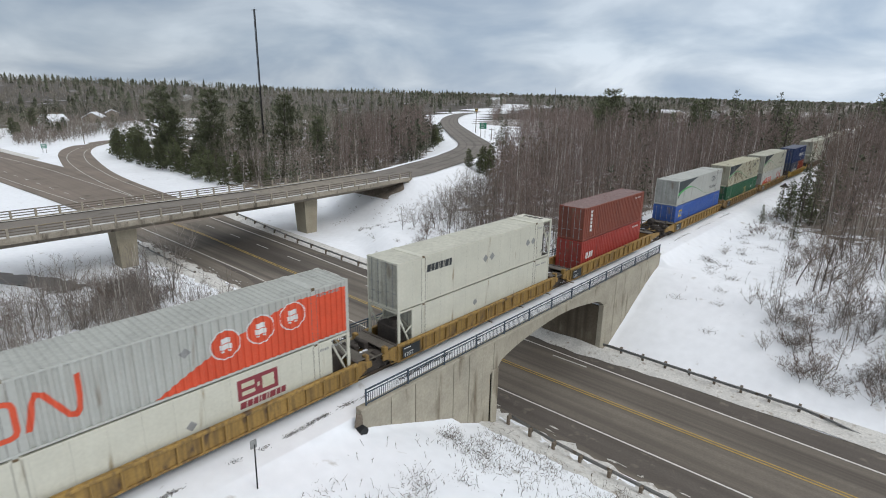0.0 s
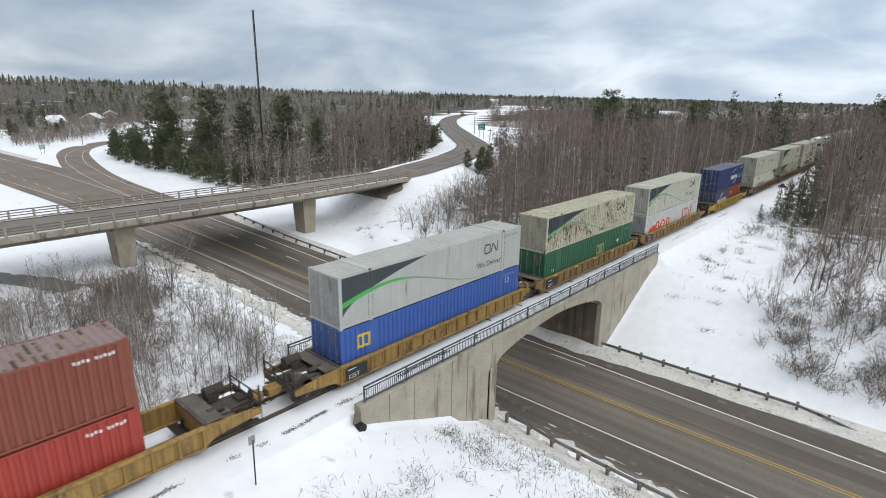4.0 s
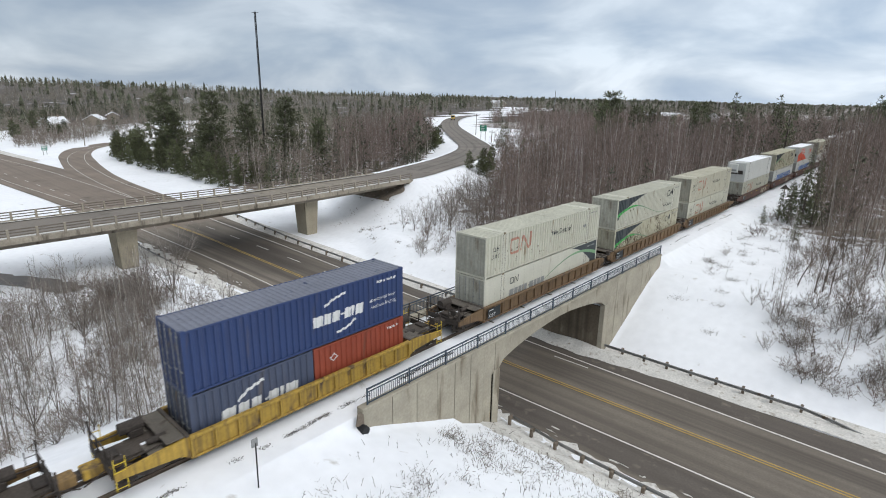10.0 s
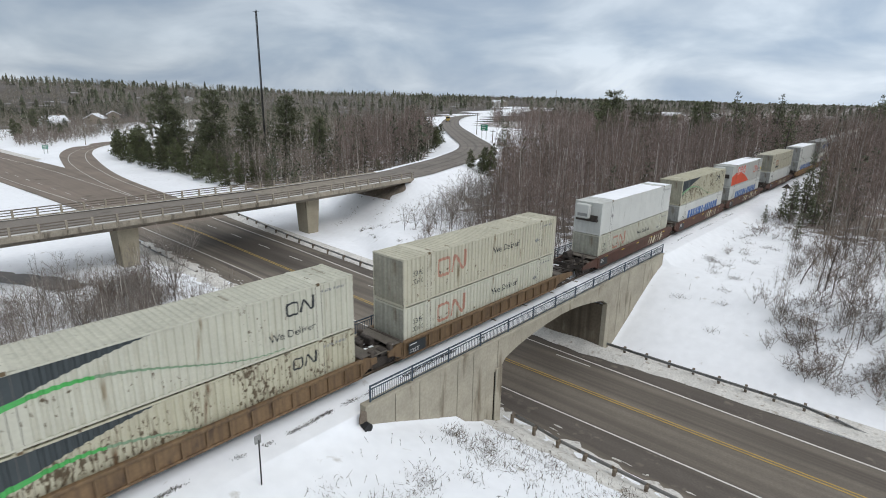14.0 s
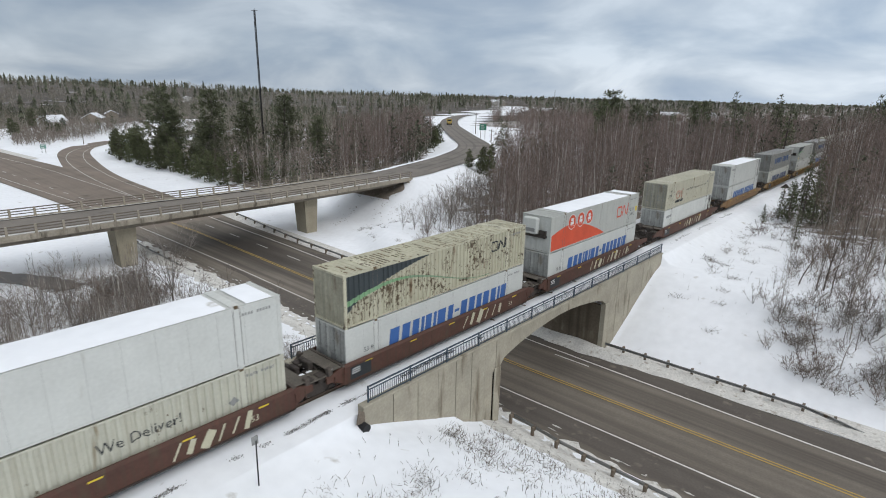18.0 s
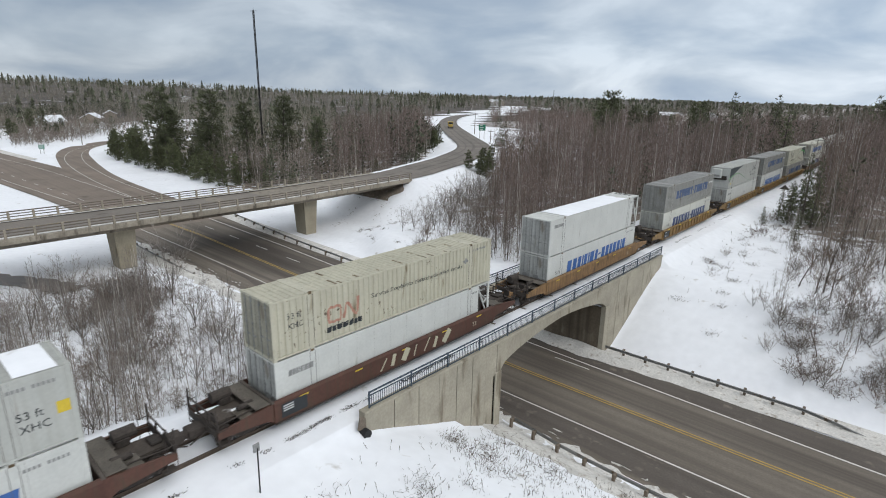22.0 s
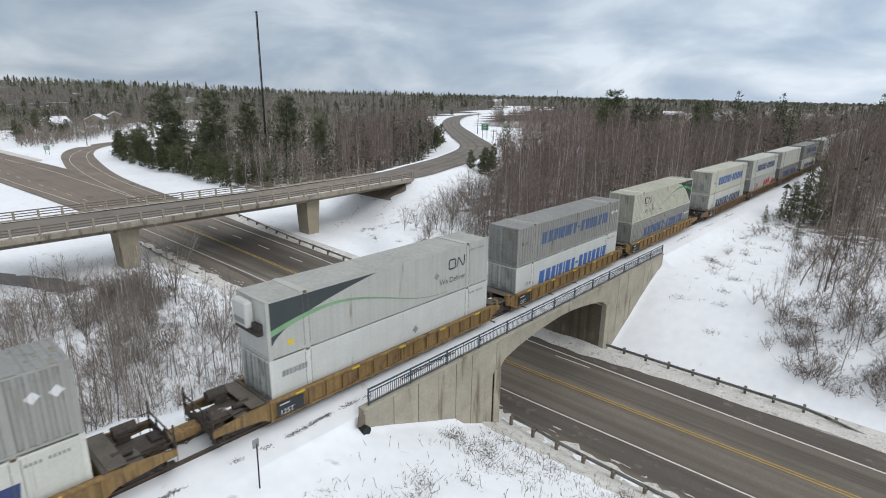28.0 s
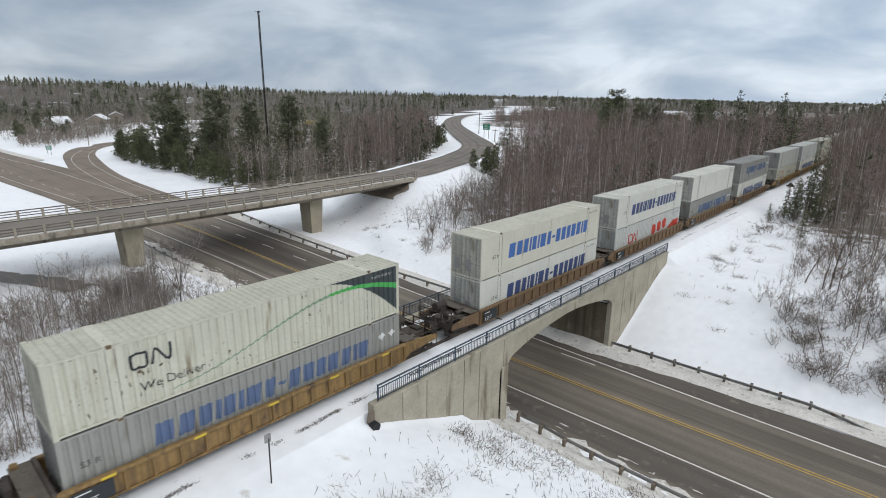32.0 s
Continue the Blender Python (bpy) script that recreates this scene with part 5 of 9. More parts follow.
def container(kind, colour, L, hw, H, label, graphics=(), reefer=False, frame_end=None, doors=True, lead_marks=()):
    """A shipping container on its bottom corners; its leading end is at -y."""
    c = thing("shipping_container", label, "container", "containers on the train")
    marks = marks_of(kind, L)
    paint, top_paint = M["c_" + colour], M["roof_" + colour]
    h0, h1 = 0.14, H - 0.10
    body0, body1 = -L / 2, L / 2
    if frame_end == "trail":
        body1 -= 1.15
    elif frame_end == "lead":
        body0 += 1.15
    def wall_marks():
        return [(u, d) for u, d in marks if body0 + L / 2 - 1e-6 <= u <= body1 + L / 2 + 1e-6] if kind == "corr" else [(body0 + L / 2, 0.0), (body1 + L / 2, 0.0)]
    for side in (1, -1):
        part("side_wall", wall_build(wall_marks(), L, hw, h0, h1, side), paint, c)
    rb = Build()
    if kind == "corr":
        n = int((body1 - body0) / 0.29)
        vs = []
        y, s = body0 + 0.1, (body1 - body0 - 0.2) / n
        rows, grooves = [(body0, H - 0.012)], []
        for k in range(n):
            if L > 15 and min(abs(y + s / 2 - L40 / 2), abs(y + s / 2 + L40 / 2)) < 0.55:
                rows += [(y, H - 0.012), (y + s, H - 0.012)]
            else:
                rows += [(y + 0.04, H - 0.012), (y + 0.09, H - 0.050), (y + s - 0.06, H - 0.050), (y + s - 0.01, H - 0.012)]
                grooves.append(((y + 0.085, y + s - 0.055)))
            y += s
        rows.append((body1, H - 0.012))
        for yy, z in rows:
            vs += [(-hw + 0.05, yy, z), (hw - 0.05, yy, z)]
        rb.add(vs, [(2 * i, 2 * i + 1, 2 * i + 3, 2 * i + 2) for i in range(len(rows) - 1)])
        share = {"cream_rusty": 0.85, "olive": 0.10, "cream": 0.03, "red_brown": 0.3, "grey_mo": 0.2}.get(colour, 0.0)
        gb = Build()
        for g0, g1 in grooves:
            x = -hw + 0.12 + ROCK.uniform(0, 0.5)
            while x < hw - 0.25:
                w = ROCK.uniform(0.15, 1.2)
                if ROCK.random() < share * (0.75 + 0.35 * math.sin(g0 * 0.9 + x)):
                    x1 = min(x + w, hw - 0.1)
                    j = [ROCK.uniform(0.0, 0.03) for _ in range(4)]
                    gb.add([(x + j[0], g0 + j[1], H - 0.045), (x1 - j[2], g0 + j[3], H - 0.045), (x1, g1 - j[0], H - 0.045), (x, g1 - j[2], H - 0.045)], [(0, 1, 2, 3)])
                x += w + ROCK.uniform(0.05, 0.35)
        if gb.f:
            part("groove_stain", gb, M["groove_rust" if colour in ("cream_rusty", "olive", "red_brown") else "groove_dirt"], c, "rust and dirt lying in the roof grooves")["kind"] = "stuff"
    else:
        n = int((body1 - body0) / 0.61)
        ys = np.linspace(body0 + 0.02, body1 - 0.02, n + 1)
        rows = []
        for y in ys:
            rows += [(y - 0.035, H - 0.022), (y, H - 0.012), (y + 0.035, H - 0.022)]
        rb.add([(sx * (hw - 0.04), y, z) for y, z in rows for sx in (-1, 1)], [(2 * i, 2 * i + 1, 2 * i + 3, 2 * i + 2) for i in range(len(rows) - 1)])
    part("roof", rb, top_paint, c)
    if kind != "corr" and (colour == "white" or "orange-red" in label):
        # thin snow between the roof bands
        for y0, y1 in ((-L40 / 2 + 0.5, L40 / 2 - 0.5), (L40 / 2 + 0.4, body1 - 0.35)):
            n = max(3, int((y1 - y0) / 0.4))
            ys = [y0 + (y1 - y0) * k / n for k in range(n + 1)]
            rim = [(-hw + 0.05 + ROCK.uniform(0, 0.05), hw - 0.05 - ROCK.uniform(0, 0.05)) for _ in ys]
            vs = []
            for q, (l, r) in zip(ys, rim):
                vs += [(l, q, H - 0.012), (l + 0.1, q, H + 0.016), (r - 0.1, q, H + 0.016), (r, q, H - 0.012)]
            part("roof_snow", Build().add(vs, [(4 * i + k, 4 * i + k + 1, 4 * i + k + 5, 4 * i + k + 4) for i in range(n) for k in range(3)]), M["snow"], c, "thin snow lying on the roof", True)
    posts_at = [-L / 2 + 0.09, L / 2 - 0.09]
    if L > 15:
        posts_at += [-L40 / 2 + 0.1, L40 / 2 - 0.1]
        for ya in (-L40 / 2 - 0.1, L40 / 2 - 0.3):
            part("roof_band", Build().box(-hw + 0.03, hw - 0.03, ya, ya + 0.4, H - 0.03, H + 0.012, 0.008), paint, c)
        for py in (-L40 / 2 + 0.1, L40 / 2 - 0.1):
            if body0 < py < body1:
                part("lift_post", Build().box(hw - 0.03, hw - 0.0095, py - 0.14, py + 0.14, 0.152, H - 0.112), paint, c)
                gb = Build()
                for d in (-0.16, 0.145):
                    gb.box(hw - 0.02, hw - 0.001, py + d, py + d + 0.018, 0.15, H - 0.11)
                part("post_joint", gb, M["seam"], c)
                part("lift_casting", Build().box(hw - 0.10, hw + 0.004, py - 0.10, py + 0.10, H - 0.115, H + 0.016, 0.01), M["groove_rust"], c, "rusty lifting casting")
    fr = Build()
    for sx in (-1, 1):
        a, e = sorted((sx * hw, sx * (hw - 0.07)))
        fr.box(a, e, -L / 2, L / 2, H - 0.11, H - 0.03).box(a, e, -L / 2, L / 2, 0.055, 0.15)
        for py in posts_at[:2]:
            w = 0.09
            a, e = sorted((sx * (hw if abs(py) > L / 2 - 0.3 else hw - 0.009), sx * (hw - 0.07)))
            fr.box(a, e, py - w, py + w, 0.15, H - 0.11)
    for sy in (-1, 1):
        a, e = sorted((sy * L / 2, sy * (L / 2 - 0.1)))
        fr.box(-hw + 0.07, hw - 0.07, a, e, H - 0.12, H - 0.02).box(-hw + 0.07, hw - 0.07, a, e, 0.03, 0.16)
    for px in (-1, 1):
        for py in posts_at:
            for z in (-0.003, H - 0.12):
                fr.box(px * hw - 0.085 + px * -0.082, px * hw + 0.085 + px * -0.082, py - 0.09, py + 0.09, z, z + 0.124)
    part("frame", fr, paint, c)
    # ends
    for sy, y in ((-1, body0), (1, body1)):
        if sy < 0 and doors:
            for sx in (-1, 1):
                x0, x1 = (0.01, hw - 0.07) if sx > 0 else (-hw + 0.07, -0.01)
                db = Build().box(x0, x1, y + 0.02, y + 0.07, 0.17, H - 0.13)
                for k in range(4):
                    z = 0.3 + k * (H - 0.5) / 4
                    db.box(x0 + 0.08, x1 - 0.08, y + 0.004, y + 0.022, z, z + (H - 0.5) / 4 - 0.12)
                d = part("door", db, M["door_" + colour], c)
                for f in (0.28, 0.72):
                    xx = x0 + (x1 - x0) * f
                    lb = Build().tube((xx, y - 0.018, 0.1), (xx, y - 0.018, H - 0.06), 0.02, sides=6).box(xx - 0.05, xx + 0.25, y - 0.035, y - 0.006, 0.95 + 0.1 * sx, 1.0 + 0.1 * sx)
                    for z in (0.3, H * 0.5, H - 0.35):
                        lb.box(xx - 0.05, xx + 0.05, y - 0.03, y + 0.01, z, z + 0.09)
                    part("lock_rod", lb, M["galv"], d, "galvanised lock rod")
        else:
            eb = Build()
            n = 10
            xs = np.linspace(-hw + 0.07, hw - 0.07, 4 * n + 1)
            vs = [(x, y - sy * (0.02 + 0.035 * (k % 4 in (1, 2))) * (1 if kind == "corr" else 0.5), z) for z in (0.15, H - 0.12) for k, x in enumerate(xs)]
            m = len(xs)
            eb.add(vs, [(i, i + 1, m + i + 1, m + i) for i in range(m - 1)])
            part("end_wall", eb, M["c_pale"] if reefer else M["door_" + colour], c)
    part("underframe", Build().box(-hw + 0.07, hw - 0.07, -L / 2 + 0.1, L / 2 - 0.1, 0.04, 0.14), M["steel_dark"], c)
    if frame_end:
        sy = 1 if frame_end == "trail" else -1
        y0, y1 = (body1, L / 2 - 0.05) if sy > 0 else (-L / 2 + 0.05, body0)
        ym = (y0 + y1) / 2
        bars = []
        for sx in (-1, 1):
            x = sx * (hw - 0.06)
            bars += [((x, y0, H - 0.2), (x, y1, 0.3), 0.07, 0.09), ((x, y1, H * 0.62), (x, ym, H * 0.5), 0.06, 0.07), ((x, y1 - sy * 0.02, 0.15), (x, y1 - sy * 0.02, H - 0.1), 0.1, 0.1)]
        bars += [((-hw + 0.05, y1, H - 0.15), (hw - 0.05, y1, H * 0.5), 0.06, 0.08), ((hw - 0.05, y1, H - 0.15), (-hw + 0.05, y1, H * 0.5), 0.06, 0.08)]
        for p, q, w, h in bars:
            part("end_brace", Build().beam(p, q, w, h), paint, c, "bar of the open end frame")
        lo, hi = min(y0, y1), max(y0, y1)
        part("roof_cap", Build().box(-hw + 0.02, hw - 0.02, lo, hi, H - 0.09, H - 0.006, 0.01), paint, c)
        part("roof_opening", Build().box(-0.85, 0.75, lo + 0.35, hi - 0.25, H - 0.008, H + 0.006), M["steel_dark"], c, "dark opening in the roof")
        for k in range(3):
            part("opening_bar", Build().box(-0.6 + 0.5 * k, -0.5 + 0.5 * k, lo + 0.3, hi - 0.2, H - 0.004, H + 0.02), paint, c)
        part("machinery", Build().box(-0.85, 0.85, min(y0, y1) + 0.2, max(y0, y1) - 0.15, 0.2, 1.7, 0.08).tube((0.3, (y0 + y1) / 2, 1.7), (0.3, (y0 + y1) / 2, 2.1), 0.3, sides=12), M["steel_dark"], c, "dark machinery inside the frame")
    if reefer:
        u = part("cooling_unit", Build().box(-0.98, 0.30, -L / 2 - 0.42, -L / 2 + 0.01, 1.42, H - 0.18, 0.09), M["c_white"], c, "white rounded cooling unit")
        part("grille", Build().box(-0.80, 0.12, -L / 2 - 0.43, -L / 2 - 0.41, 1.62, 1.9), M["g_grey"], u)
        part("unit_bracket", Build().box(-1.0, 1.0, -L / 2 - 0.3, -L / 2 - 0.02, 1.22, 1.40).box(0.35, 0.95, -L / 2 - 0.2, -L / 2, 1.4, 1.75), M["steel_dark"], c)
    if kind != "corr":
        sb = Build()
        for k in range(1, int(L / 1.2)):
            u = k * 1.2
            if body0 + 0.3 < u - L / 2 < body1 - 0.3:
                on_wall(sb, [rect(u - 0.006, u + 0.006, h0 + 0.02, h1 - 0.02)], marks, L, hw, 0.003)
        part("panel_seams", sb, M["door_" + colour], c)
    for name, colr, polys, lift, lab in graphics:
        if name == "company_mark":
            for shape in polys:
                part("letter_block", weld(on_wall(Build(), shape, marks, L, hw, lift)), M[colr], c)
            continue
        each = {"brand_bars": 1, "pictogram_disc": 1, "pictogram_ring": 20, "pictogram": 4, "placard": 1}.get(name)
        if each:
            for k in range(0, len(polys), each):
                part(name, weld(on_wall(Build(), polys[k:k + each], marks, L, hw, lift)), M[colr], c, lab)
            continue
        gb = weld(on_wall(Build(), polys, marks, L, hw, lift))
        if gb.f:
            part(name, gb, M[colr], c, lab)
    for name, colr, polys, lab in lead_marks:
        gb = Build()
        for p in polys:
            gb.add([(u - hw, -L / 2 - 0.045, v) for u, v in p], [tuple(range(len(p)))])
        part(name, gb, M[colr], c, lab)
    return c


# rail cars: local origin on the rails at the middle of the well
wheel_me = None


def wheel_mesh():
    b = Build()
    prof = [(0.0, 0.09), (0.14, 0.09), (0.16, 0.045), (0.36, 0.045), (0.42, 0.07), (0.425, -0.06), (0.455, -0.07), (0.455, -0.095), (0.35, -0.06), (0.16, -0.02), (0.14, -0.09), (0.0, -0.09)]
    n, vs = 18, []
    for r, x in prof:
        vs += [(x, r * math.cos(2 * math.pi * k / n), r * math.sin(2 * math.pi * k / n)) for k in range(n)]
    return b.add(vs, [(i * n + k, i * n + (k + 1) % n, i * n + n + (k + 1) % n, i * n + n + k) for i in range(len(prof) - 1) for k in range(n)]).mesh("wheel", M["steel_dark"])


def truck(car, y):
    """A two-axle truck with its wheels under a car."""
    global wheel_me
    wheel_me = wheel_me or wheel_mesh()
    b = Build()
    for sx in (-1, 1):
        x = sx * 1.0
        b.prism([(y - 1.2, 0.40), (y - 1.15, 0.58), (y - 0.75, 0.62), (y - 0.4, 0.82), (y + 0.4, 0.82), (y + 0.75, 0.62), (y + 1.15, 0.58), (y + 1.2, 0.40), (y + 0.7, 0.42), (y + 0.35, 0.24), (y - 0.35, 0.24), (y - 0.7, 0.42)], 0, x - 0.09, x + 0.09)
        for d in (-0.9, 0.9):
            b.box(x - 0.13 + 0.05 * sx, x + 0.13 + 0.05 * sx, y + d - 0.14, y + d + 0.14, 0.32, 0.56, 0.04)
        for d in (-0.16, 0.0, 0.16):
            b.tube((x, y + d, 0.32), (x, y + d, 0.62), 0.065, sides=8)
    b.box(-1.1, 1.1, y - 0.22, y + 0.22, 0.52, 0.84, 0.05)
    t = part("truck", b, M["steel_dark"], car, "grimy cast-steel truck")
    for d in (-0.9, 0.9):
        part("axle", Build().tube((-0.85, y + d, 0.44), (0.85, y + d, 0.44), 0.08, sides=8), M["steel_dark"], t)
        for sx in (-1, 1):
            w = part("wheel", wheel_me, None, t)
            w.matrix_basis = pose(sx * 0.76, y + d, 0.455, 0, 0, 0 if sx > 0 else 180)


def well_car(style, colour, half, ends, reach, label):
    """One well of a double-stack car. half: half the well's length; ends: 'A' joined to the next well or 'C' coupler, leading and trailing; reach: how far each end goes."""
    car = thing("well_car", label, "rail car", "well cars of the train")
    paint = M["car_" + colour]
    ribbed = style == "ribbed"
    for sx in (-1, 1):
        def xr(a, c):
            return tuple(sorted((sx * a, sx * c)))
        if ribbed:
            s = part("side_sill", Build().box(*xr(1.43, 1.46), -half, half, 0.42, 1.28), paint, car)
            part("top_chord", Build().box(*xr(1.37, 1.60), -half, half, 1.24, 1.40, 0.03), paint, s)
            part("bottom_chord", Build().box(*xr(1.30, 1.56), -half, half, 0.32, 0.43, 0.02), paint, s)
            n = int(2 * half / 1.02)
            rib = Build().box(*xr(1.46, 1.57), -0.055, 0.055, 0.43, 1.24).mesh("rib", paint)
            for k in range(n + 1):
                part("rib", rib, None, s).location = (0, -half + 0.08 + (2 * half - 0.16) * k / n, 0)
        else:
            s = part("side_sill", recalc(Build().prism([(1.40 * sx, 0.34), (1.52 * sx, 0.36), (1.53 * sx, 1.30), (1.45 * sx, 1.44), (1.38 * sx, 1.44)], 1, -half, half).mesh("side_sill", paint)), None, car)
            part("bottom_lip", Build().box(*xr(1.50, 1.58), -half, half, 0.30, 0.36), M["steel_dark"], s)
            b = Build()
            for k in range(9):
                y = -half + 1.0 + k * (2 * half - 2) / 8
                b.box(*xr(1.532, 1.538), y - 0.012, y + 0.012, 0.4, 1.28)
            part("weld_seams", b, paint, s)
        # yellow reflective strips
        rb = Build()
        for k in range(5):
            y = -half + 1.6 + k * (2 * half - 3.2) / 4
            rb.box(*xr(1.604, 1.609) if ribbed else xr(1.536, 1.541), y - 0.25, y + 0.25, 1.26 if ribbed else 1.16, 1.37 if ribbed else 1.24)
        if not ribbed or colour in ("ochre",):
            part("reflective_strip", rb, M["g_yellow"], car, "yellow reflective strips")
    fb = Build()
    for k in range(9):
        y = -half + 0.3 + k * (2 * half - 0.6) / 8
        fb.box(-1.43, 1.43, y - 0.22, y + 0.22, 0.26, 0.355)
    part("well_floor", fb, M["steel_dark"], car)
    if colour in ("yellow", "ochre", "brown", "rust"):
        part("data_panel", Build().box(1.606 if ribbed else 1.54, 1.612 if ribbed else 1.546, -half + 0.35, -half + 1.75, 0.5, 1.2), M["g_black"], car, "black data panel with white bars")
    mb = Build()
    xm = 1.614 if ribbed else 1.548
    for k in range(1 if colour in ("yellow", "ochre", "rust") else 3):
        mb.add([(xm, -half + 0.45, 1.05 - 0.12 * k), (xm, -half + 1.0, 1.05 - 0.12 * k), (xm, -half + 1.0, 1.10 - 0.12 * k), (xm, -half + 0.45, 1.10 - 0.12 * k)], [(0, 1, 2, 3)])
    if colour in ("yellow", "ochre", "brown", "rust"):
        part("data_bars", mb, M["g_white"], car)
    if colour in ("yellow", "ochre", "rust"):
        part("load_marking", Build().add([(xm, -half + a, b) for tri in words("125T", 0.45, 0.56, 0.36) for a, b in tri], [(3 * i, 3 * i + 1, 3 * i + 2) for i in range(len(words("125T", 0, 0, 1)))]), M["g_white"], car)
    for e, sy, far in ((ends[0], -1, reach[0]), (ends[1], 1, reach[1])):
        def yr(a, c):
            return tuple(sorted((sy * a, sy * c)))
        plat = far - (0.42 if e == "A" else 0.85)
        bh = part("bulkhead", Build().box(-1.45, 1.45, *yr(half - 0.02, half + 0.12), 0.4, 1.40), paint, car)
        part("bulkhead_cap", Build().box(-1.5, 1.5, *yr(half - 0.05, half + 0.12), 1.36, 1.46, 0.02), M["deck_grime"], bh)
        part("walkway", Build().box(-1.42, 1.42, *yr(half + 0.14, half + 0.86), 1.38, 1.43, 0.01), M["walk_plate"], car, "grey-green tread plate across the car")
        w = 1.34
        part("end_deck", recalc(Build().prism([(-w, sy * (half + 0.1)), (w, sy * (half + 0.1)), (w, sy * (half + 0.9)), (0.62, sy * (half + 1.25)), (0.55, sy * plat), (-0.55, sy * plat), (-0.62, sy * (half + 1.25)), (-w, sy * (half + 0.9))], 2, 0.98, 1.10).mesh("end_deck", M["deck_grime"])), None, car, "grimy end platform")
        for sx in (-1, 1):
            part("end_sill", recalc(Build().prism([(sy * (half - 0.05), 0.40), (sy * (half + 0.45), 0.62), (sy * (plat - 0.3), 0.80), (sy * plat, 0.80), (sy * plat, 1.12), (sy * (half + 0.35), 1.34), (sy * (half - 0.05), 1.38)], 0, *sorted((sx * (w + 0.02), sx * (w + 0.14)))).mesh("end_sill", paint)), None, car)
        part("centre_sill", Build().box(-0.32, 0.32, *yr(half, far - 0.1), 0.62, 1.02, 0.03), M["steel_dark"] if colour in ("brown", "rust") else paint, car)
        part("step_plate", Build().box(0.35, 1.3, *yr(half + 0.9, half + 1.5), 1.12, 1.17, 0.01), M["walk_plate"], car)
        part("step_plate", Build().box(-1.3, -0.5, *yr(half + 0.9, half + 1.35), 1.16, 1.21, 0.01), M["walk_plate"], car)
        part("cover_plate", Build().box(-0.35, 0.35, *yr(plat - 0.55, plat - 0.12), 1.10, 1.22, 0.03), M["steel_dark"], car)
        part("deck_snow", Build().box(0.1, 0.62, *yr(half + 1.12, half + 1.42), 1.10, 1.135, 0.015), M["snow"], car, "small patch of snow on the platform")
        if e == "C":
            rail = [((x, sy * (plat - 0.05), 0.75), (x * 0.98, sy * (plat - 0.02), 2.15 if abs(x) > 1 else 1.7), 0.045) for x in (-1.38, -0.5, 0.5, 1.38)]
            rail += [((-1.38, sy * (plat - 0.05), z), (1.38, sy * (plat - 0.05), z), 0.038) for z in (1.7, 1.3)]
            for p, q, r in rail:
                part("handrail", Build().tube(p, q, r, sides=6), M["steel_dark"], car)
            lb = Build()
            for sx in (-1, 1):
                for y in (plat - 0.42, plat - 0.02):
                    lb.tube((sx * 1.46, sy * y, 0.35), (sx * 1.46, sy * y, 1.75), 0.02, sides=6)
                for z in (0.45, 0.8, 1.15, 1.5):
                    lb.tube((sx * 1.46, sy * (plat - 0.42), z), (sx * 1.46, sy * (plat - 0.02), z), 0.018, sides=6)
            part("ladder", lb, M["g_yellow"] if colour == "bright" else M["steel_dark"], car)
            cb = Build().box(-0.14, 0.14, *yr(far - 0.9, far - 0.2), 0.66, 0.9, 0.03).box(-0.2, 0.2, *yr(far - 0.3, far + 0.02), 0.62, 0.96, 0.06)
            cb.tube((0.45, sy * (far - 0.8), 0.8), (0.4, sy * (far - 0.05), 0.45), 0.03, sides=6)
            part("coupler", cb, M["steel_dark"], car)
            part("valve_box", Build().box(-1.05, -0.45, *yr(half + 1.05, half + 1.6), 1.1, 1.48, 0.05), M["steel_dark"], car)
            part("air_reservoir", Build().tube((-0.72, sy * (half + 1.0), 1.58), (-0.72, sy * (half + 1.9), 1.58), 0.27, sides=12), M["steel_dark"], car)
            part("brake_wheel", Build().tube((0.8, sy * (plat - 0.12), 1.55), (0.8, sy * (plat - 0.16), 1.55), 0.24, sides=14), M["steel_dark"], car)
            part("brake_cylinder", Build().tube((0.55, sy * (half + 0.55), 1.32), (0.55, sy * (half + 1.3), 1.32), 0.17, 0.12, sides=10), M["steel_dark"], car)
            part("pipe_run", Build().tube((-1.2, sy * (half + 0.3), 1.22), (-1.15, sy * (plat - 0.1), 1.16), 0.035, sides=6), M["steel_dark"], car)
            part("pipe_run", Build().tube((0.95, sy * (half + 0.3), 1.28), (1.05, sy * (plat - 0.1), 1.18), 0.035, sides=6), M["steel_dark"], car)
            part("end_plate", Build().box(-1.3, 1.3, *yr(plat - 0.02, plat + 0.05), 0.82, 1.14), M["steel_dark"], car)
            for sx in (-1, 1):
                part("step_well", Build().box(*sorted((sx * 1.05, sx * 1.46)), *yr(plat - 0.6, plat - 0.05), 0.36, 0.42, 0.01), M["steel_dark"], car)
            truck(car, sy * (far - 2.35))
        else:
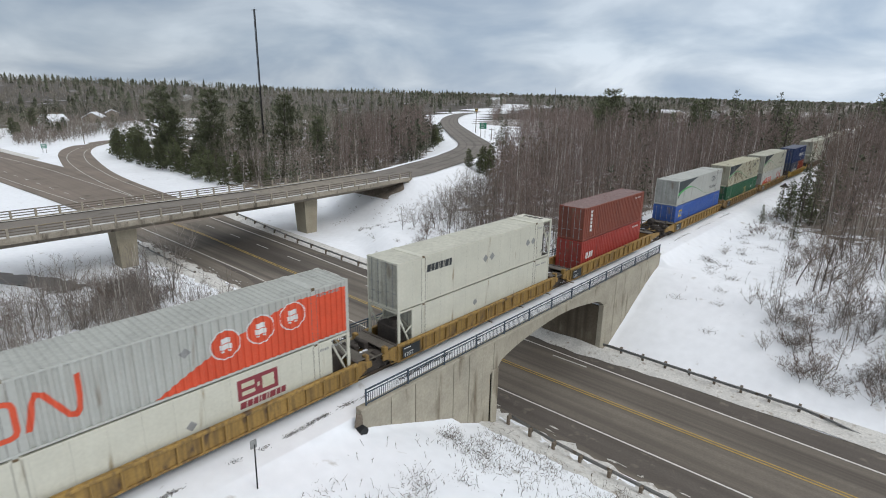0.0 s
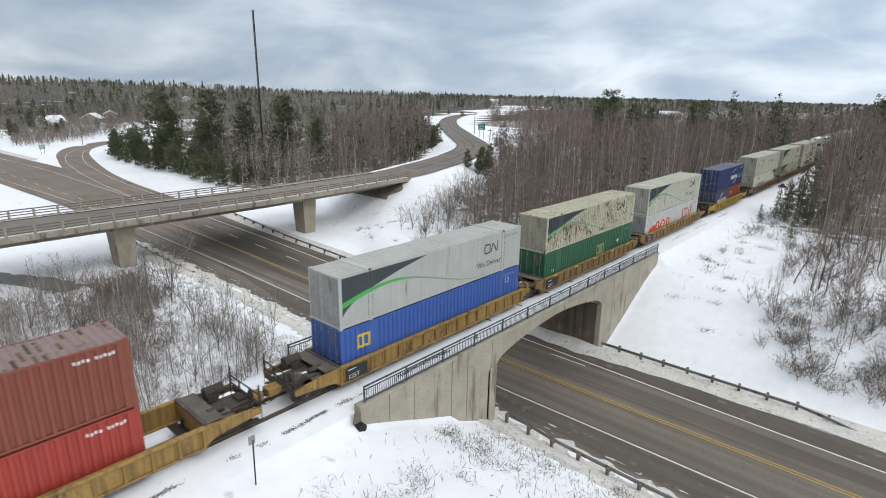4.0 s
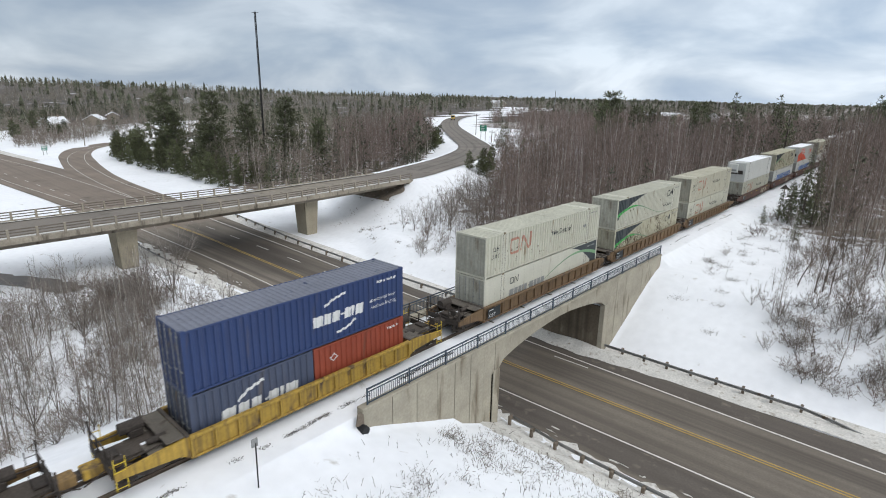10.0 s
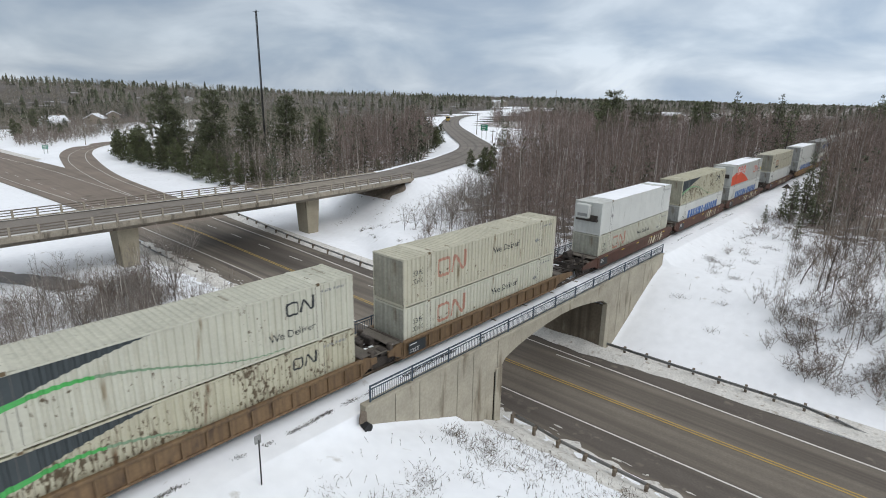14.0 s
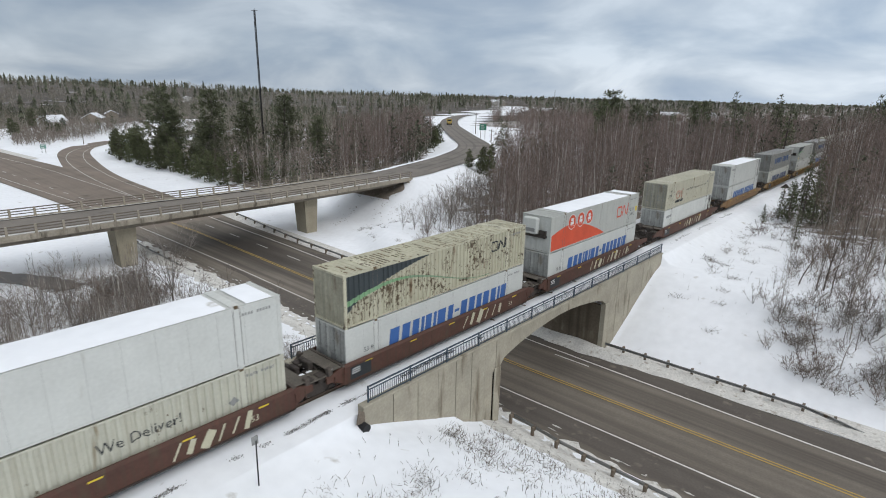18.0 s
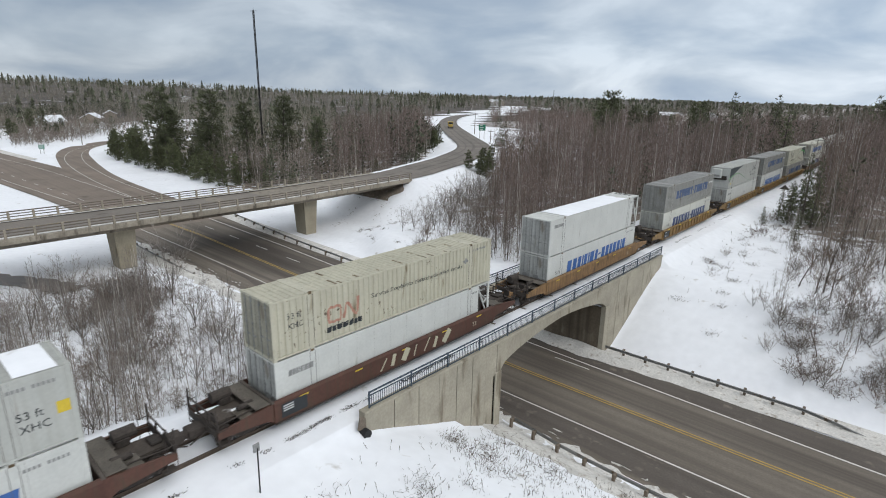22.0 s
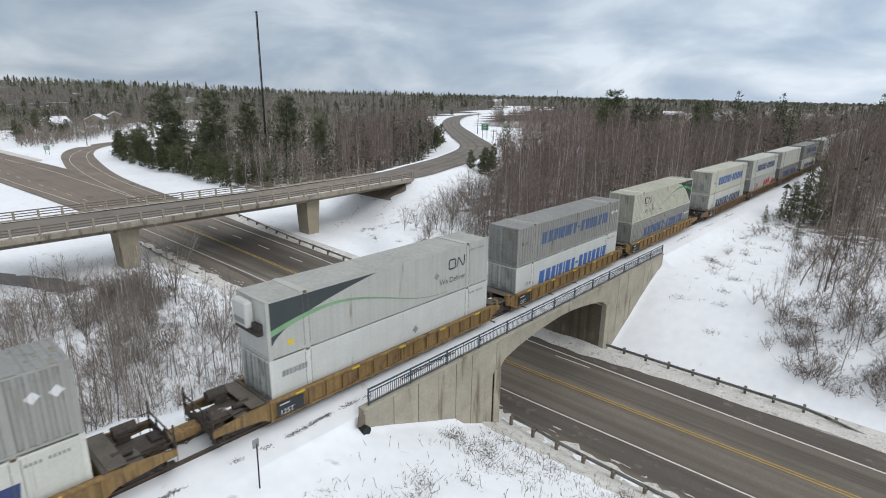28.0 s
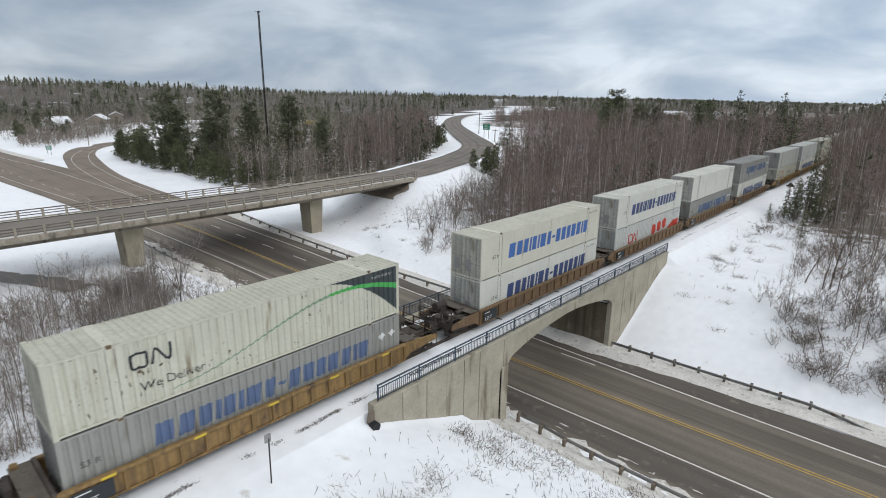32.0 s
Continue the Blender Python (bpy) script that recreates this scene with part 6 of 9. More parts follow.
            for sx in (-1, 1):
                part("side_bearing", Build().box(*sorted((sx * 0.7, sx * 1.2)), *yr(far - 0.55, far - 0.12), 0.85, 1.25, 0.04), M["steel_dark"], car)
                part("end_post", Build().box(*sorted((sx * 1.12, sx * 1.46)), *yr(plat - 0.40, plat - 0.14), 0.78, 1.56, 0.04), M["deck_grime"] if colour in ("brown", "rust", "tan") else paint, car)
                part("hand_grip", Build().tube((sx * 1.5, sy * (plat - 1.0), 1.05), (sx * 1.6, sy * (plat - 1.0), 0.5), 0.022, sides=6).tube((sx * 1.6, sy * (plat - 1.0), 0.5), (sx * 1.6, sy * (plat - 0.45), 0.5), 0.022, sides=6).tube((sx * 1.6, sy * (plat - 0.45), 0.5), (sx * 1.5, sy * (plat - 0.45), 1.05), 0.022, sides=6), paint, car)
            part("brake_gear", Build().box(-0.5, 0.15, *yr(half + 0.95, half + 1.25), 1.1, 1.55, 0.05).tube((-0.95, sy * (half + 1.0), 1.35), (-0.35, sy * (half + 1.0), 1.35), 0.13, sides=8), M["steel_dark"], car)
            if sy > 0:
                truck(car, sy * far)
    return car


def graffiti(car, half, y0, y1, n, col, seed):
    """Unreadable spray paint as plain slanted bars on the smooth sill."""
    r = random.Random(seed)
    polys = []
    s = (y1 - y0) / n
    for k in range(n):
        a = y0 + k * s
        j = lambda q: r.uniform(-q, q)
        j2 = k * 5 % 4
        loop = [(a + 0.15 * s, 0.5 + j(.05)), (a + (0.5 if j2 % 2 else 0.7) * s + j(.1), 1.2 + j(.1))]
        polys += stroke(loop, 0.09 + 0.16 * (j2 % 3))
    b = Build()
    for p in polys:
        b.add([(1.542, u, v) for u, v in p], [(0, 1, 2, 3)])
    part("spray_paint", b, M[col], car, "slanting sprayed bars")


# lettering and marks on the walls
def slogan(text, u, v, h, col="g_black"):
    return [("slogan", col, words(text, u, v, h), 0.008, "painted slogan")]


def logo(u, v, h, col, w=0.13):
    return [("logo", col, band_logo(u, v, h, w), 0.012, "plain ring and wave mark")]


def slanted_bars(u0, u1, v0, v1, dash):
    """A company name as plain slanted bars, with a dash after the bar of that number."""
    sizes = [1.3, 1.15, 1.0, 0.5, 0.95, 0.5, 1.3, 0.9, 0.8, 1.1, 1.1, 0.95, 1.15, 1.05, 0.5, 1.1]
    h, s = v1 - v0, (u1 - u0) / sum(sizes)
    out, u = [], u0
    for k, size in enumerate(sizes):
        e = u + (size * 0.80 - 0.05) * s
        lo, hi = (v0 + 0.42 * h, v0 + 0.60 * h) if k == dash else (v0, v1)
        out.append([[(p + 0.12 * (q - v0), q) for p, q in rect(u, e, lo, hi)]])
        u += size * s
    return out


def company(u0, u1, col, v0=0.95, v1=1.95):
    return [("company_mark", col, slanted_bars(u0, u1, v0, v1, 8), 0.009, "")]


def diamonds(u, v, col="g_grey", n=1, r=0.24):
    return [("placard", col, [[(u + k * 0.7 - r, v), (u + k * 0.7, v - r), (u + k * 0.7 + r, v), (u + k * 0.7, v + r)] for k in range(n)], 0.01, "diamond placard holder")]


def size_mark(u, v, text="53 ft", h=0.42, col="g_black"):
    return [("size_marking", col, words(text, u, v, h), 0.008, "")]


def big(kind, colour, label, graphics=(), **kw):
    return lambda: [(container(kind, colour, L53, CW53, CH, label, list(graphics) + plain_marks(L53), **kw), 0.0, CH)]


L = L53
TOP_SW = lambda col="cream", extra=(), g="g_green", fl=False, lab="": big("corr", col, lab or "cream corrugated container with dark swoosh and green line", swoosh(L, fl, g) + list(extra), doors=False)
MO_W = lambda col="white", c="g_blue": big("smooth", col, "white smooth-sided container with blue block lettering", company(3.0, 14.2, c, 0.95, 1.95) + size_mark(1.2, 1.25, "53 ft", 0.38), lead_marks=(("end_mark", "g_grey", [rect(0.35, 0.75, 0.5, 1.3), rect(0.95, 1.1, 0.85, 0.98), rect(1.35, 1.8, 0.5, 1.3)], "dark plain blocks on the doors"),))
MO_G = lambda: big("corr", "grey_mo", "grey corrugated container with faded blue block lettering", company(3.1, 14.0, "g_dull_blue", 1.15, 2.05) + size_mark(0.6, 1.5, "53 ft", 0.36) + diamonds(14.9, 1.9, "g_white", 2))


def reds(colour="cream", text="We Deliver!"):
    return big("corr", colour, "cream corrugated container with faded red ring mark and slogan", logo(2.9, 1.25, 1.25, "g_faded", 0.14) + slogan(text, 8.3, 1.55, 0.62) + diamonds(13.6, 1.5) + size_mark(0.75, 1.75, "53 ft", 0.42, "g_black") + size_mark(0.75, 1.25, "XHC", 0.42, "g_black"), doors=False)


CMA_TOP = lambda: [(container("corr", "blue", L40, CW40, CH, "dark blue corrugated container with white lettering blocks", [("logo_mark", "g_white", blocks(6.2, 9.4, 1.05, 1.6, (3, 3)), 0.008, "white block mark"), ("logo_arc", "g_white", stroke([(6.9, 2.0), (7.4, 2.25), (8.2, 2.45)], 0.12) + stroke([(7.6, 0.42), (8.3, 0.55), (8.8, 0.85)], 0.12), 0.008, "white arcs"),
            ("slogan", "g_white", words("eco container", 9.75, 1.42, 0.33) + words("bamboo flooring", 9.85, 1.05, 0.28), 0.008, "small white slogan")] + plain_marks(L40, "g_white")), 0.0, 0.0)]


def pair_20():
    a = container("corr", "blue_grey", L20, CW40, 2.591, "faded dark blue twenty-foot container with white mark", [("logo_mark", "g_white", blocks(1.3, 5.2, 0.75, 1.35, (3, 3)), 0.008, "white block mark"), ("logo_arc", "g_white", stroke([(2.1, 1.5), (2.6, 1.85), (3.4, 2.1)], 0.14), 0.008, "")])
    c = container("corr", "orange_red", L20, CW40, 2.591, "orange-red twenty-foot container with small white mark", [("logo", "g_white", ring_shape(1.2, 1.75, 0.25, 0.06, 4), 0.008, "small square mark")] + [("code_marking", "g_white", code_bars(L20, 4.9, 2.1, 6), 0.007, "")])
    return [(a, -(L20 + 0.07) / 2, 2.591), (c, (L20 + 0.07) / 2, 2.591)]


def forty(colour, label, g):
    return lambda: [(container("corr", colour, L40, CW40, CH, label, list(g) + plain_marks(L40, "g_white")), 0.0, CH)]


vbars = [rect(1.15, 1.5, 2.3 - k * 0.32, 2.54 - k * 0.32) for k in range(6)]
# (place along the train, car style, car colour, half well, top boxes, bottom boxes, graffiti)
UNITS = [
    (5.7, "ribbed", "yellow", 8.35, big("corr", "grey", "grey corrugated container with orange-red swoosh and pictograms", logo(1.0, 0.75, 1.62, "g_orange", 0.12) + red_swoosh(L, False) + diamonds(7.9, 1.75), doors=False),
     big("smooth", "cream_clean", "cream smooth-sided container with maroon mark and braced end", [("mark_field", "g_maroon", [rect(9.9, 11.9, 1.55, 2.55)], 0.006, "maroon plate mark"), ("mark_pattern", "g_cream", [rect(10.1, 10.72, 1.75, 1.95), rect(10.1, 10.72, 2.12, 2.36), rect(10.85, 10.97, 1.95, 2.15), rect(11.1, 11.7, 1.75, 2.36)], 0.010, ""), ("slogan", "g_maroon", blocks(9.95, 12.3, 1.12, 1.44, (9,)), 0.007, "maroon lettering")] + diamonds(7.8, 1.35), frame_end="trail"), None),
    (25.3, "ribbed", "yellow", 8.35, big("smooth", "cream_clean", "cream smooth-sided container with dark brand block and braced end", [("brand_bars", "g_black", blocks(2.35, 4.6, 1.85, 2.3, (8,)), 0.008, "dark brand block")] + diamonds(8.0, 1.5, n=2, r=0.28) + diamonds(13.0, 1.6, n=2, r=0.28) + size_mark(14.7, 0.5, "53'", 0.3), frame_end="trail"),
     big("smooth", "cream_clean", "cream smooth-sided container with braced end frame", diamonds(7.0, 1.6), frame_end="lead"), None),
    (44.9, "ribbed", "yellow", 8.35, forty("red_brown", "red-brown corrugated container with white upright marks", [("brand_bars", "g_white", vbars, 0.008, "white bars")]), forty("red", "red corrugated container with a white block mark", [("brand_bars", "g_white", blocks(0.9, 2.1, 1.2, 1.75, (3,)), 0.008, "white block mark")]), None),
    (68.7, "ribbed", "yellow", 8.35, big("smooth", "grey", "grey smooth-sided container with dark swoosh and slogan", swoosh(L) + logo(12.00, 1.65, 0.72, "g_black") + slogan("We Deliver", 11.22, 0.75, 0.55), doors=False),
     big("corr", "blue_bright", "bright blue corrugated container with yellow square mark", [("logo_square", "g_yellow", [rect(1.1, 2.0, 1.5, 2.3)], 0.007, "yellow square mark"), ("logo_inner", "g_blue", [rect(1.25, 1.42, 1.65, 2.15), rect(1.6, 1.85, 1.65, 2.15)], 0.012, "")] + size_mark(14.45, 1.9, "53", 0.55, "g_white")), None),
    (88.45, "ribbed", "ochre", 8.35, TOP_SW("cream_rusty", logo(12.36, 1.75, 0.72, "g_black") + slogan("We Deliver", 10.90, 0.62, 0.45, "g_grey"), "g_dull_green"),
     big("corr", "green", "green corrugated container with yellow square mark", [("logo_square", "g_tan", [rect(8.8, 10.3, 1.0, 1.9)], 0.007, "yellow outlined square mark"), ("logo_inner", "c_green", [rect(9.0, 9.25, 1.2, 1.7), rect(9.5, 9.65, 1.2, 1.7), rect(9.85, 10.1, 1.2, 1.7)], 0.012, "")] + diamonds(13.2, 1.6, "g_white", 1) + size_mark(1.1, 1.15, "53", 0.4, "g_white")), None),
    (108.15, "ribbed", "ochre", 8.35, TOP_SW("cream", logo(12.36, 1.75, 0.72, "g_black") + slogan("We Deliver", 11.22, 0.75, 0.55), "g_dull_green"),
     big("corr", "pale", "pale grey corrugated container with red pictograms", [("red_field", "g_orange", under(lambda u: LO + 1.45 * (math.sin(min(1.0, u / 2.4) * math.pi / 2) if u < 2.4 else 1 - ((u - 2.4) / 5.2) ** 1.5), lambda u: LO, 0.1, 7.6), 0.006, "orange-red field"), ("pictogram_ring", "g_white", [q for u in (3.4, 4.9, 6.4) for q in ring_shape(u, 1.3, 0.66, 0.05)], 0.010, ""), ("pictogram_disc", "g_orange", disc(3.4, 1.3, 0.6) + disc(4.9, 1.3, 0.6) + disc(6.4, 1.3, 0.6), 0.009, "round orange-red pictograms"), ("pictogram", "g_white", [q for u in (3.4, 4.9, 6.4) for q in (rect(u - 0.26, u + 0.26, 1.1, 1.32), rect(u - 0.2, u + 0.2, 1.36, 1.62), rect(u - 0.22, u - 0.1, 0.96, 1.04), rect(u + 0.1, u + 0.22, 0.96, 1.04))], 0.013, "")] + logo(11.10, 1.0, 1.35, "g_red", 0.12)), None),
    (130.1, "ribbed", "bright", 6.35, CMA_TOP, pair_20, None),
    (151.75, "ribbed", "rust", 8.35, reds("cream"), big("smooth", "cream_clean", "cream smooth-sided refrigerated container with dark swoosh", swoosh(L, True, "g_dull_green") + logo(3.0, 1.9, 0.5, "g_black") + [("brand_bars", "g_grey", blocks(2.9, 7.6, 0.95, 1.45, (5, 4)), 0.012, "dark grey brand block")], frame_end="trail"), None),
    (171.45, "ribbed", "rust", 8.35, TOP_SW("cream", logo(12.36, 1.75, 0.72, "g_black") + slogan("We Deliver", 11.36, 0.7, 0.52)), TOP_SW("cream_rusty", logo(12.50, 1.85, 0.65, "g_black"), "g_green"), None),
    (191.15, "ribbed", "rust", 8.35, reds("olive"), reds("cream", "We Deliver!"), None),
    (214.95, "smooth", "brown", 8.35, big("smooth", "white", "clean white refrigerated container with cooling unit", diamonds(2.2, 1.5), reefer=True, doors=False), reds("cream", "We Deliver!"), ("g_cream", 2.6, 6.4, 6, 3)),
    (234.65, "smooth", "brown", 8.35, TOP_SW("cream_rusty", logo(12.30, 1.7, 0.75, "g_black"), "g_dull_green"), MO_W(), ("g_cream", 1.0, 5.6, 6, 5)),
    (254.3, "smooth", "brown", 8.35, big("smooth", "grey", "grey refrigerated container with orange-red swoosh and pictograms", red_swoosh(L, True) + logo(11.60, 1.15, 1.1, "g_orange") + size_mark(14.4, 1.35, "53 ft", 0.42) + size_mark(14.45, 0.88, "XHC", 0.42) + [("warning_mark", "g_yellow", [rect(15.55, 15.95, 1.2, 1.65)], 0.007, "yellow warning label")], reefer=True, doors=False), MO_W(), ("g_cream", -1.5, 6.5, 10, 7)),
    (278.0, "smooth", "brown", 8.35, big("corr", "olive", "faded cream corrugated container with red ring mark and long slogan", logo(3.1, 1.0, 0.95, "g_faded", 0.14) + [("brand_bars", "g_black", blocks(3.0, 5.2, 0.5, 0.78, (9,)), 0.012, "dark brand block")] + slogan("Services d'expédition transitaire de calibre mondial", 5.9, 1.55, 0.36) + diamonds(13.6, 1.9) + size_mark(0.8, 1.85) + size_mark(0.8, 1.35, "XHC", 0.42)),
     big("smooth", "white", "white smooth-sided container with a braced end frame", [("brand_bars", "g_grey", blocks(0.7, 2.1, 1.95, 2.25, (9,)), 0.008, "grey brand block")], frame_end="trail"), ("g_cream", -2.0, 4.0, 7, 9)),
    (301.6, "smooth", "tan", 8.35, big("smooth", "white", "clean white smooth-sided container", [("brand_bars", "g_grey", blocks(0.6, 2.0, 2.2, 2.45, (9,)), 0.008, "")], frame_end="trail"), MO_W("white"), None),
    (325.3, "ribbed", "ochre", 8.35, MO_G(), MO_W("offwhite", "g_dkblue"), None),
    (348.8, "ribbed", "ochre", 8.35, big("smooth", "grey", "pale grey refrigerated container with dark swoosh and slogan", swoosh(L, False, "g_dull_green") + logo(12.30, 1.6, 0.72, "g_black") + slogan("We Deliver", 11.45, 0.75, 0.5) + diamonds(11.2, 1.4) + [("warning_label", "g_yellow", [rect(1.0, 1.35, 0.5, 0.75)], 0.012, "")], reefer=True, doors=False),
     big("smooth", "white", "white smooth-sided container with small dark lettering", [("brand_bars", "g_grey", blocks(0.6, 2.0, 1.9, 2.2, (9,)), 0.008, "grey brand block")] + diamonds(9.4, 1.5), frame_end=None), None),
    (368.4, "ribbed", "ochre", 8.35, MO_G(), MO_W("white"), None),
    (387.8, "ribbed", "ochre", 8.35, TOP_SW("cream", logo(2.7, 1.7, 0.72, "g_black") + slogan("We Deliver", 2.9, 0.72, 0.52), "g_green", True), MO_G(), None),
    (411.2, "ribbed", "rust", 8.35, MO_W("cream_clean", "g_blue"), MO_W("offwhite", "g_dkblue"), None),
    (431.0, "ribbed", "rust", 8.35, MO_W("offwhite", "g_dkblue"), big("corr", "pale", "pale corrugated container with red ring mark and pictograms", logo(3.0, 1.1, 1.0, "g_red") + [("pictogram_disc", "g_red", disc(9.0, 1.5, 0.55) + disc(10.4, 1.6, 0.55) + disc(11.8, 1.7, 0.55), 0.009, "red pictograms"), ("red_field", "g_red", under(lambda u: LO + 1.5 * min(1, max(0, (u - 11.2) / 3)), lambda u: LO, 11.2, 15.9), 0.006, "red field")]), None),
    (450.6, "ribbed", "rust", 8.35, big("smooth", "offwhite", "plain white smooth-sided container on a well car"), MO_G(), None),
    (470.3, "ribbed", "rust", 8.35, MO_G(), MO_W("offwhite", "g_dkblue"), None),
    (494.0, "ribbed", "ochre", 8.35, big("smooth", "grey", "plain grey smooth-sided container on a well car"), reds("cream"), None),
    (513.7, "ribbed", "ochre", 8.35, big("corr", "pale", "plain pale corrugated container on a well car"), MO_W("offwhite", "g_dkblue"), None),
    (533.4, "ribbed", "ochre", 8.35, TOP_SW("cream"), reds("olive"), None),
    (557.2, "ribbed", "rust", 8.35, reds("cream"), reds("olive"), None),
    (576.9, "ribbed", "rust", 8.35, MO_G(), MO_W("white"), None),
    (596.6, "ribbed", "rust", 8.35, big("corr", "grey", "plain grey corrugated container on a well car"), reds("cream"), None),
]
SPEED = 11.85
WHEN = [(0.0, 0.0), (6.0, 71.1), (9.0, 106.8), (13.0, 153.9), (19.0, 225.1), (23.0, 272.5), (28.0, 331.7), (32.0, 379.4)]
MOVERS = []
for i, (yc, style, colour, half, tops, bottoms, spray) in enumerate(UNITS):
    gap0 = yc - UNITS[i - 1][0] if i else 23.8
    gap1 = UNITS[i + 1][0] - yc if i < len(UNITS) - 1 else 23.8
    ends = ("A" if gap0 < 20.8 else "C", "A" if gap1 < 20.8 else "C")
    def reach_of(g, e, other):
        if e == "A":
            return g / 2
        return 10.0 if half < 8 else (g - 10.0 if other < 8 else 11.85)
    reach = (reach_of(gap0, ends[0], UNITS[i - 1][3] if i else 8.35), reach_of(gap1, ends[1], UNITS[i + 1][3] if i < len(UNITS) - 1 else 8.35))
    tone = {"yellow": "yellow-ochre", "ochre": "ochre", "bright": "bright yellow", "rust": "rust-brown", "brown": "dark brown", "tan": "tan-brown"}[colour]
    car = well_car(style, colour, half, ends, reach, f"{tone} {'ribbed' if style == 'ribbed' else 'smooth-sided'} steel well car on the track")
    MOVERS.append((car, yc, 0.0))
    if spray:
        graffiti(car, half, spray[1], spray[2], spray[3], spray[0], spray[4])
    size_b = on_wall(Build(), words("53" if half > 8 else "40", 16.05 - 1.9, 0.66, 0.42), [(0.0, 0.0), (L53, 0.0)], L53, 1.624 if style == "ribbed" else 1.56)
    if style != "ribbed":
        part("size_marking", size_b, M["g_cream"], car)
    z = 0.36
    for ob, dy, h in bottoms():
        MOVERS.append((ob, yc + dy, z))
        zt = h
    for ob, dy, h in tops():
        MOVERS.append((ob, yc + dy, z + zt + 0.006))


# ---- trees: bare birch and alder, spruces, shrubs; wood is built once and shared ----
def prism3(vs, fs, p, q, r0, r1):
    d = (q - p)
    d = d / (np.linalg.norm(d) + 1e-9)
    u = np.cross(d, (0.31, 0.87, 0.37))
    u /= np.linalg.norm(u) + 1e-9
    w = np.cross(d, u)
    k = len(vs)
    for c, s in ((1, 0), (-0.5, 0.866), (-0.5, -0.866)):
        vs.append(p + (u * c + w * s) * r0)
    for c, s in ((1, 0), (-0.5, 0.866), (-0.5, -0.866)):
        vs.append(q + (u * c + w * s) * r1)
    for a, b in ((0, 1), (1, 2), (2, 0)):
        fs.append((k + a, k + b, k + 3 + b))
        fs.append((k + a, k + 3 + b, k + 3 + a))


def blade(vs, fs, p, q, w, r):
    """A thin twig: one long triangle."""
    d = q - p
    u = np.cross(d, r.normal(size=3))
    u = u / (np.linalg.norm(u) + 1e-9) * w
    k = len(vs)
    vs += [p - u, p + u, q]
    fs.append((k, k + 1, k + 2))


def bare_tree(seed, h, spread, limbs, subs, twigs, base=0.25, rad=0.11, lean=0.06, up=0.55, tw=0.010):
    """Trunk and crown of a leafless tree as two sets of vertices and triangles."""
    r = np.random.RandomState(seed)
    tv, tf, cv, cf = [], [], [], []
    pts = [np.zeros(3)]
    drift = r.normal(size=2) * lean
    n = 7
    for k in range(1, n + 1):
        drift = drift + r.normal(size=2) * lean * 0.6
        pts.append(pts[-1] + np.array([drift[0] * h / n, drift[1] * h / n, h / n]))
    radii = [rad * (1 - 0.93 * (k / n) ** 0.8) + 0.006 for k in range(n + 1)]
    for k in range(n):
        prism3(tv, tf, pts[k], pts[k + 1], radii[k], radii[k + 1])
    for i in range(limbs):
        f = base + (0.97 - base) * (i + r.rand()) / limbs
        s = f * n
        k = min(int(s), n - 1)
        p = pts[k] + (pts[k + 1] - pts[k]) * (s - k)
        a = r.rand() * 6.283
        ln = spread * (1.12 - f) ** 0.7 * (0.6 + 0.6 * r.rand())
        d = np.array([math.cos(a), math.sin(a), up + 0.9 * f * r.rand() + 0.2])
        d /= np.linalg.norm(d)
        m = p + d * ln * 0.5 + r.normal(size=3) * 0.05 * ln
        q = m + (d + np.array([0, 0, 0.35])) * ln * 0.5 + r.normal(size=3) * 0.05 * ln
        r0 = max(0.012, radii[k] * 0.45)
        prism3(cv, cf, p, m, r0, r0 * 0.6)
        prism3(cv, cf, m, q, r0 * 0.6, 0.005)
        for j in range(subs):
            g = 0.2 + 0.8 * r.rand()
            o = p + (m - p) * min(1, g * 2) if g < 0.5 else m + (q - m) * (g - 0.5) * 2
            e = d + r.normal(size=3) * 0.55 + np.array([0, 0, 0.3])
            e /= np.linalg.norm(e)
            sl = ln * (0.25 + 0.3 * r.rand())
            oq = o + e * sl
            prism3(cv, cf, o, oq, max(0.007, r0 * 0.35), 0.004)
            for t in range(twigs):
                g2 = 0.15 + 0.85 * r.rand()
                b0 = o + (oq - o) * g2
                e2 = e + r.normal(size=3) * 0.6 + np.array([0, 0, 0.25])
                e2 /= np.linalg.norm(e2)
                blade(cv, cf, b0, b0 + e2 * sl * (0.35 + 0.5 * r.rand()), tw, r)
    return (np.array(tv), np.array(tf)), (np.array(cv), np.array(cf))


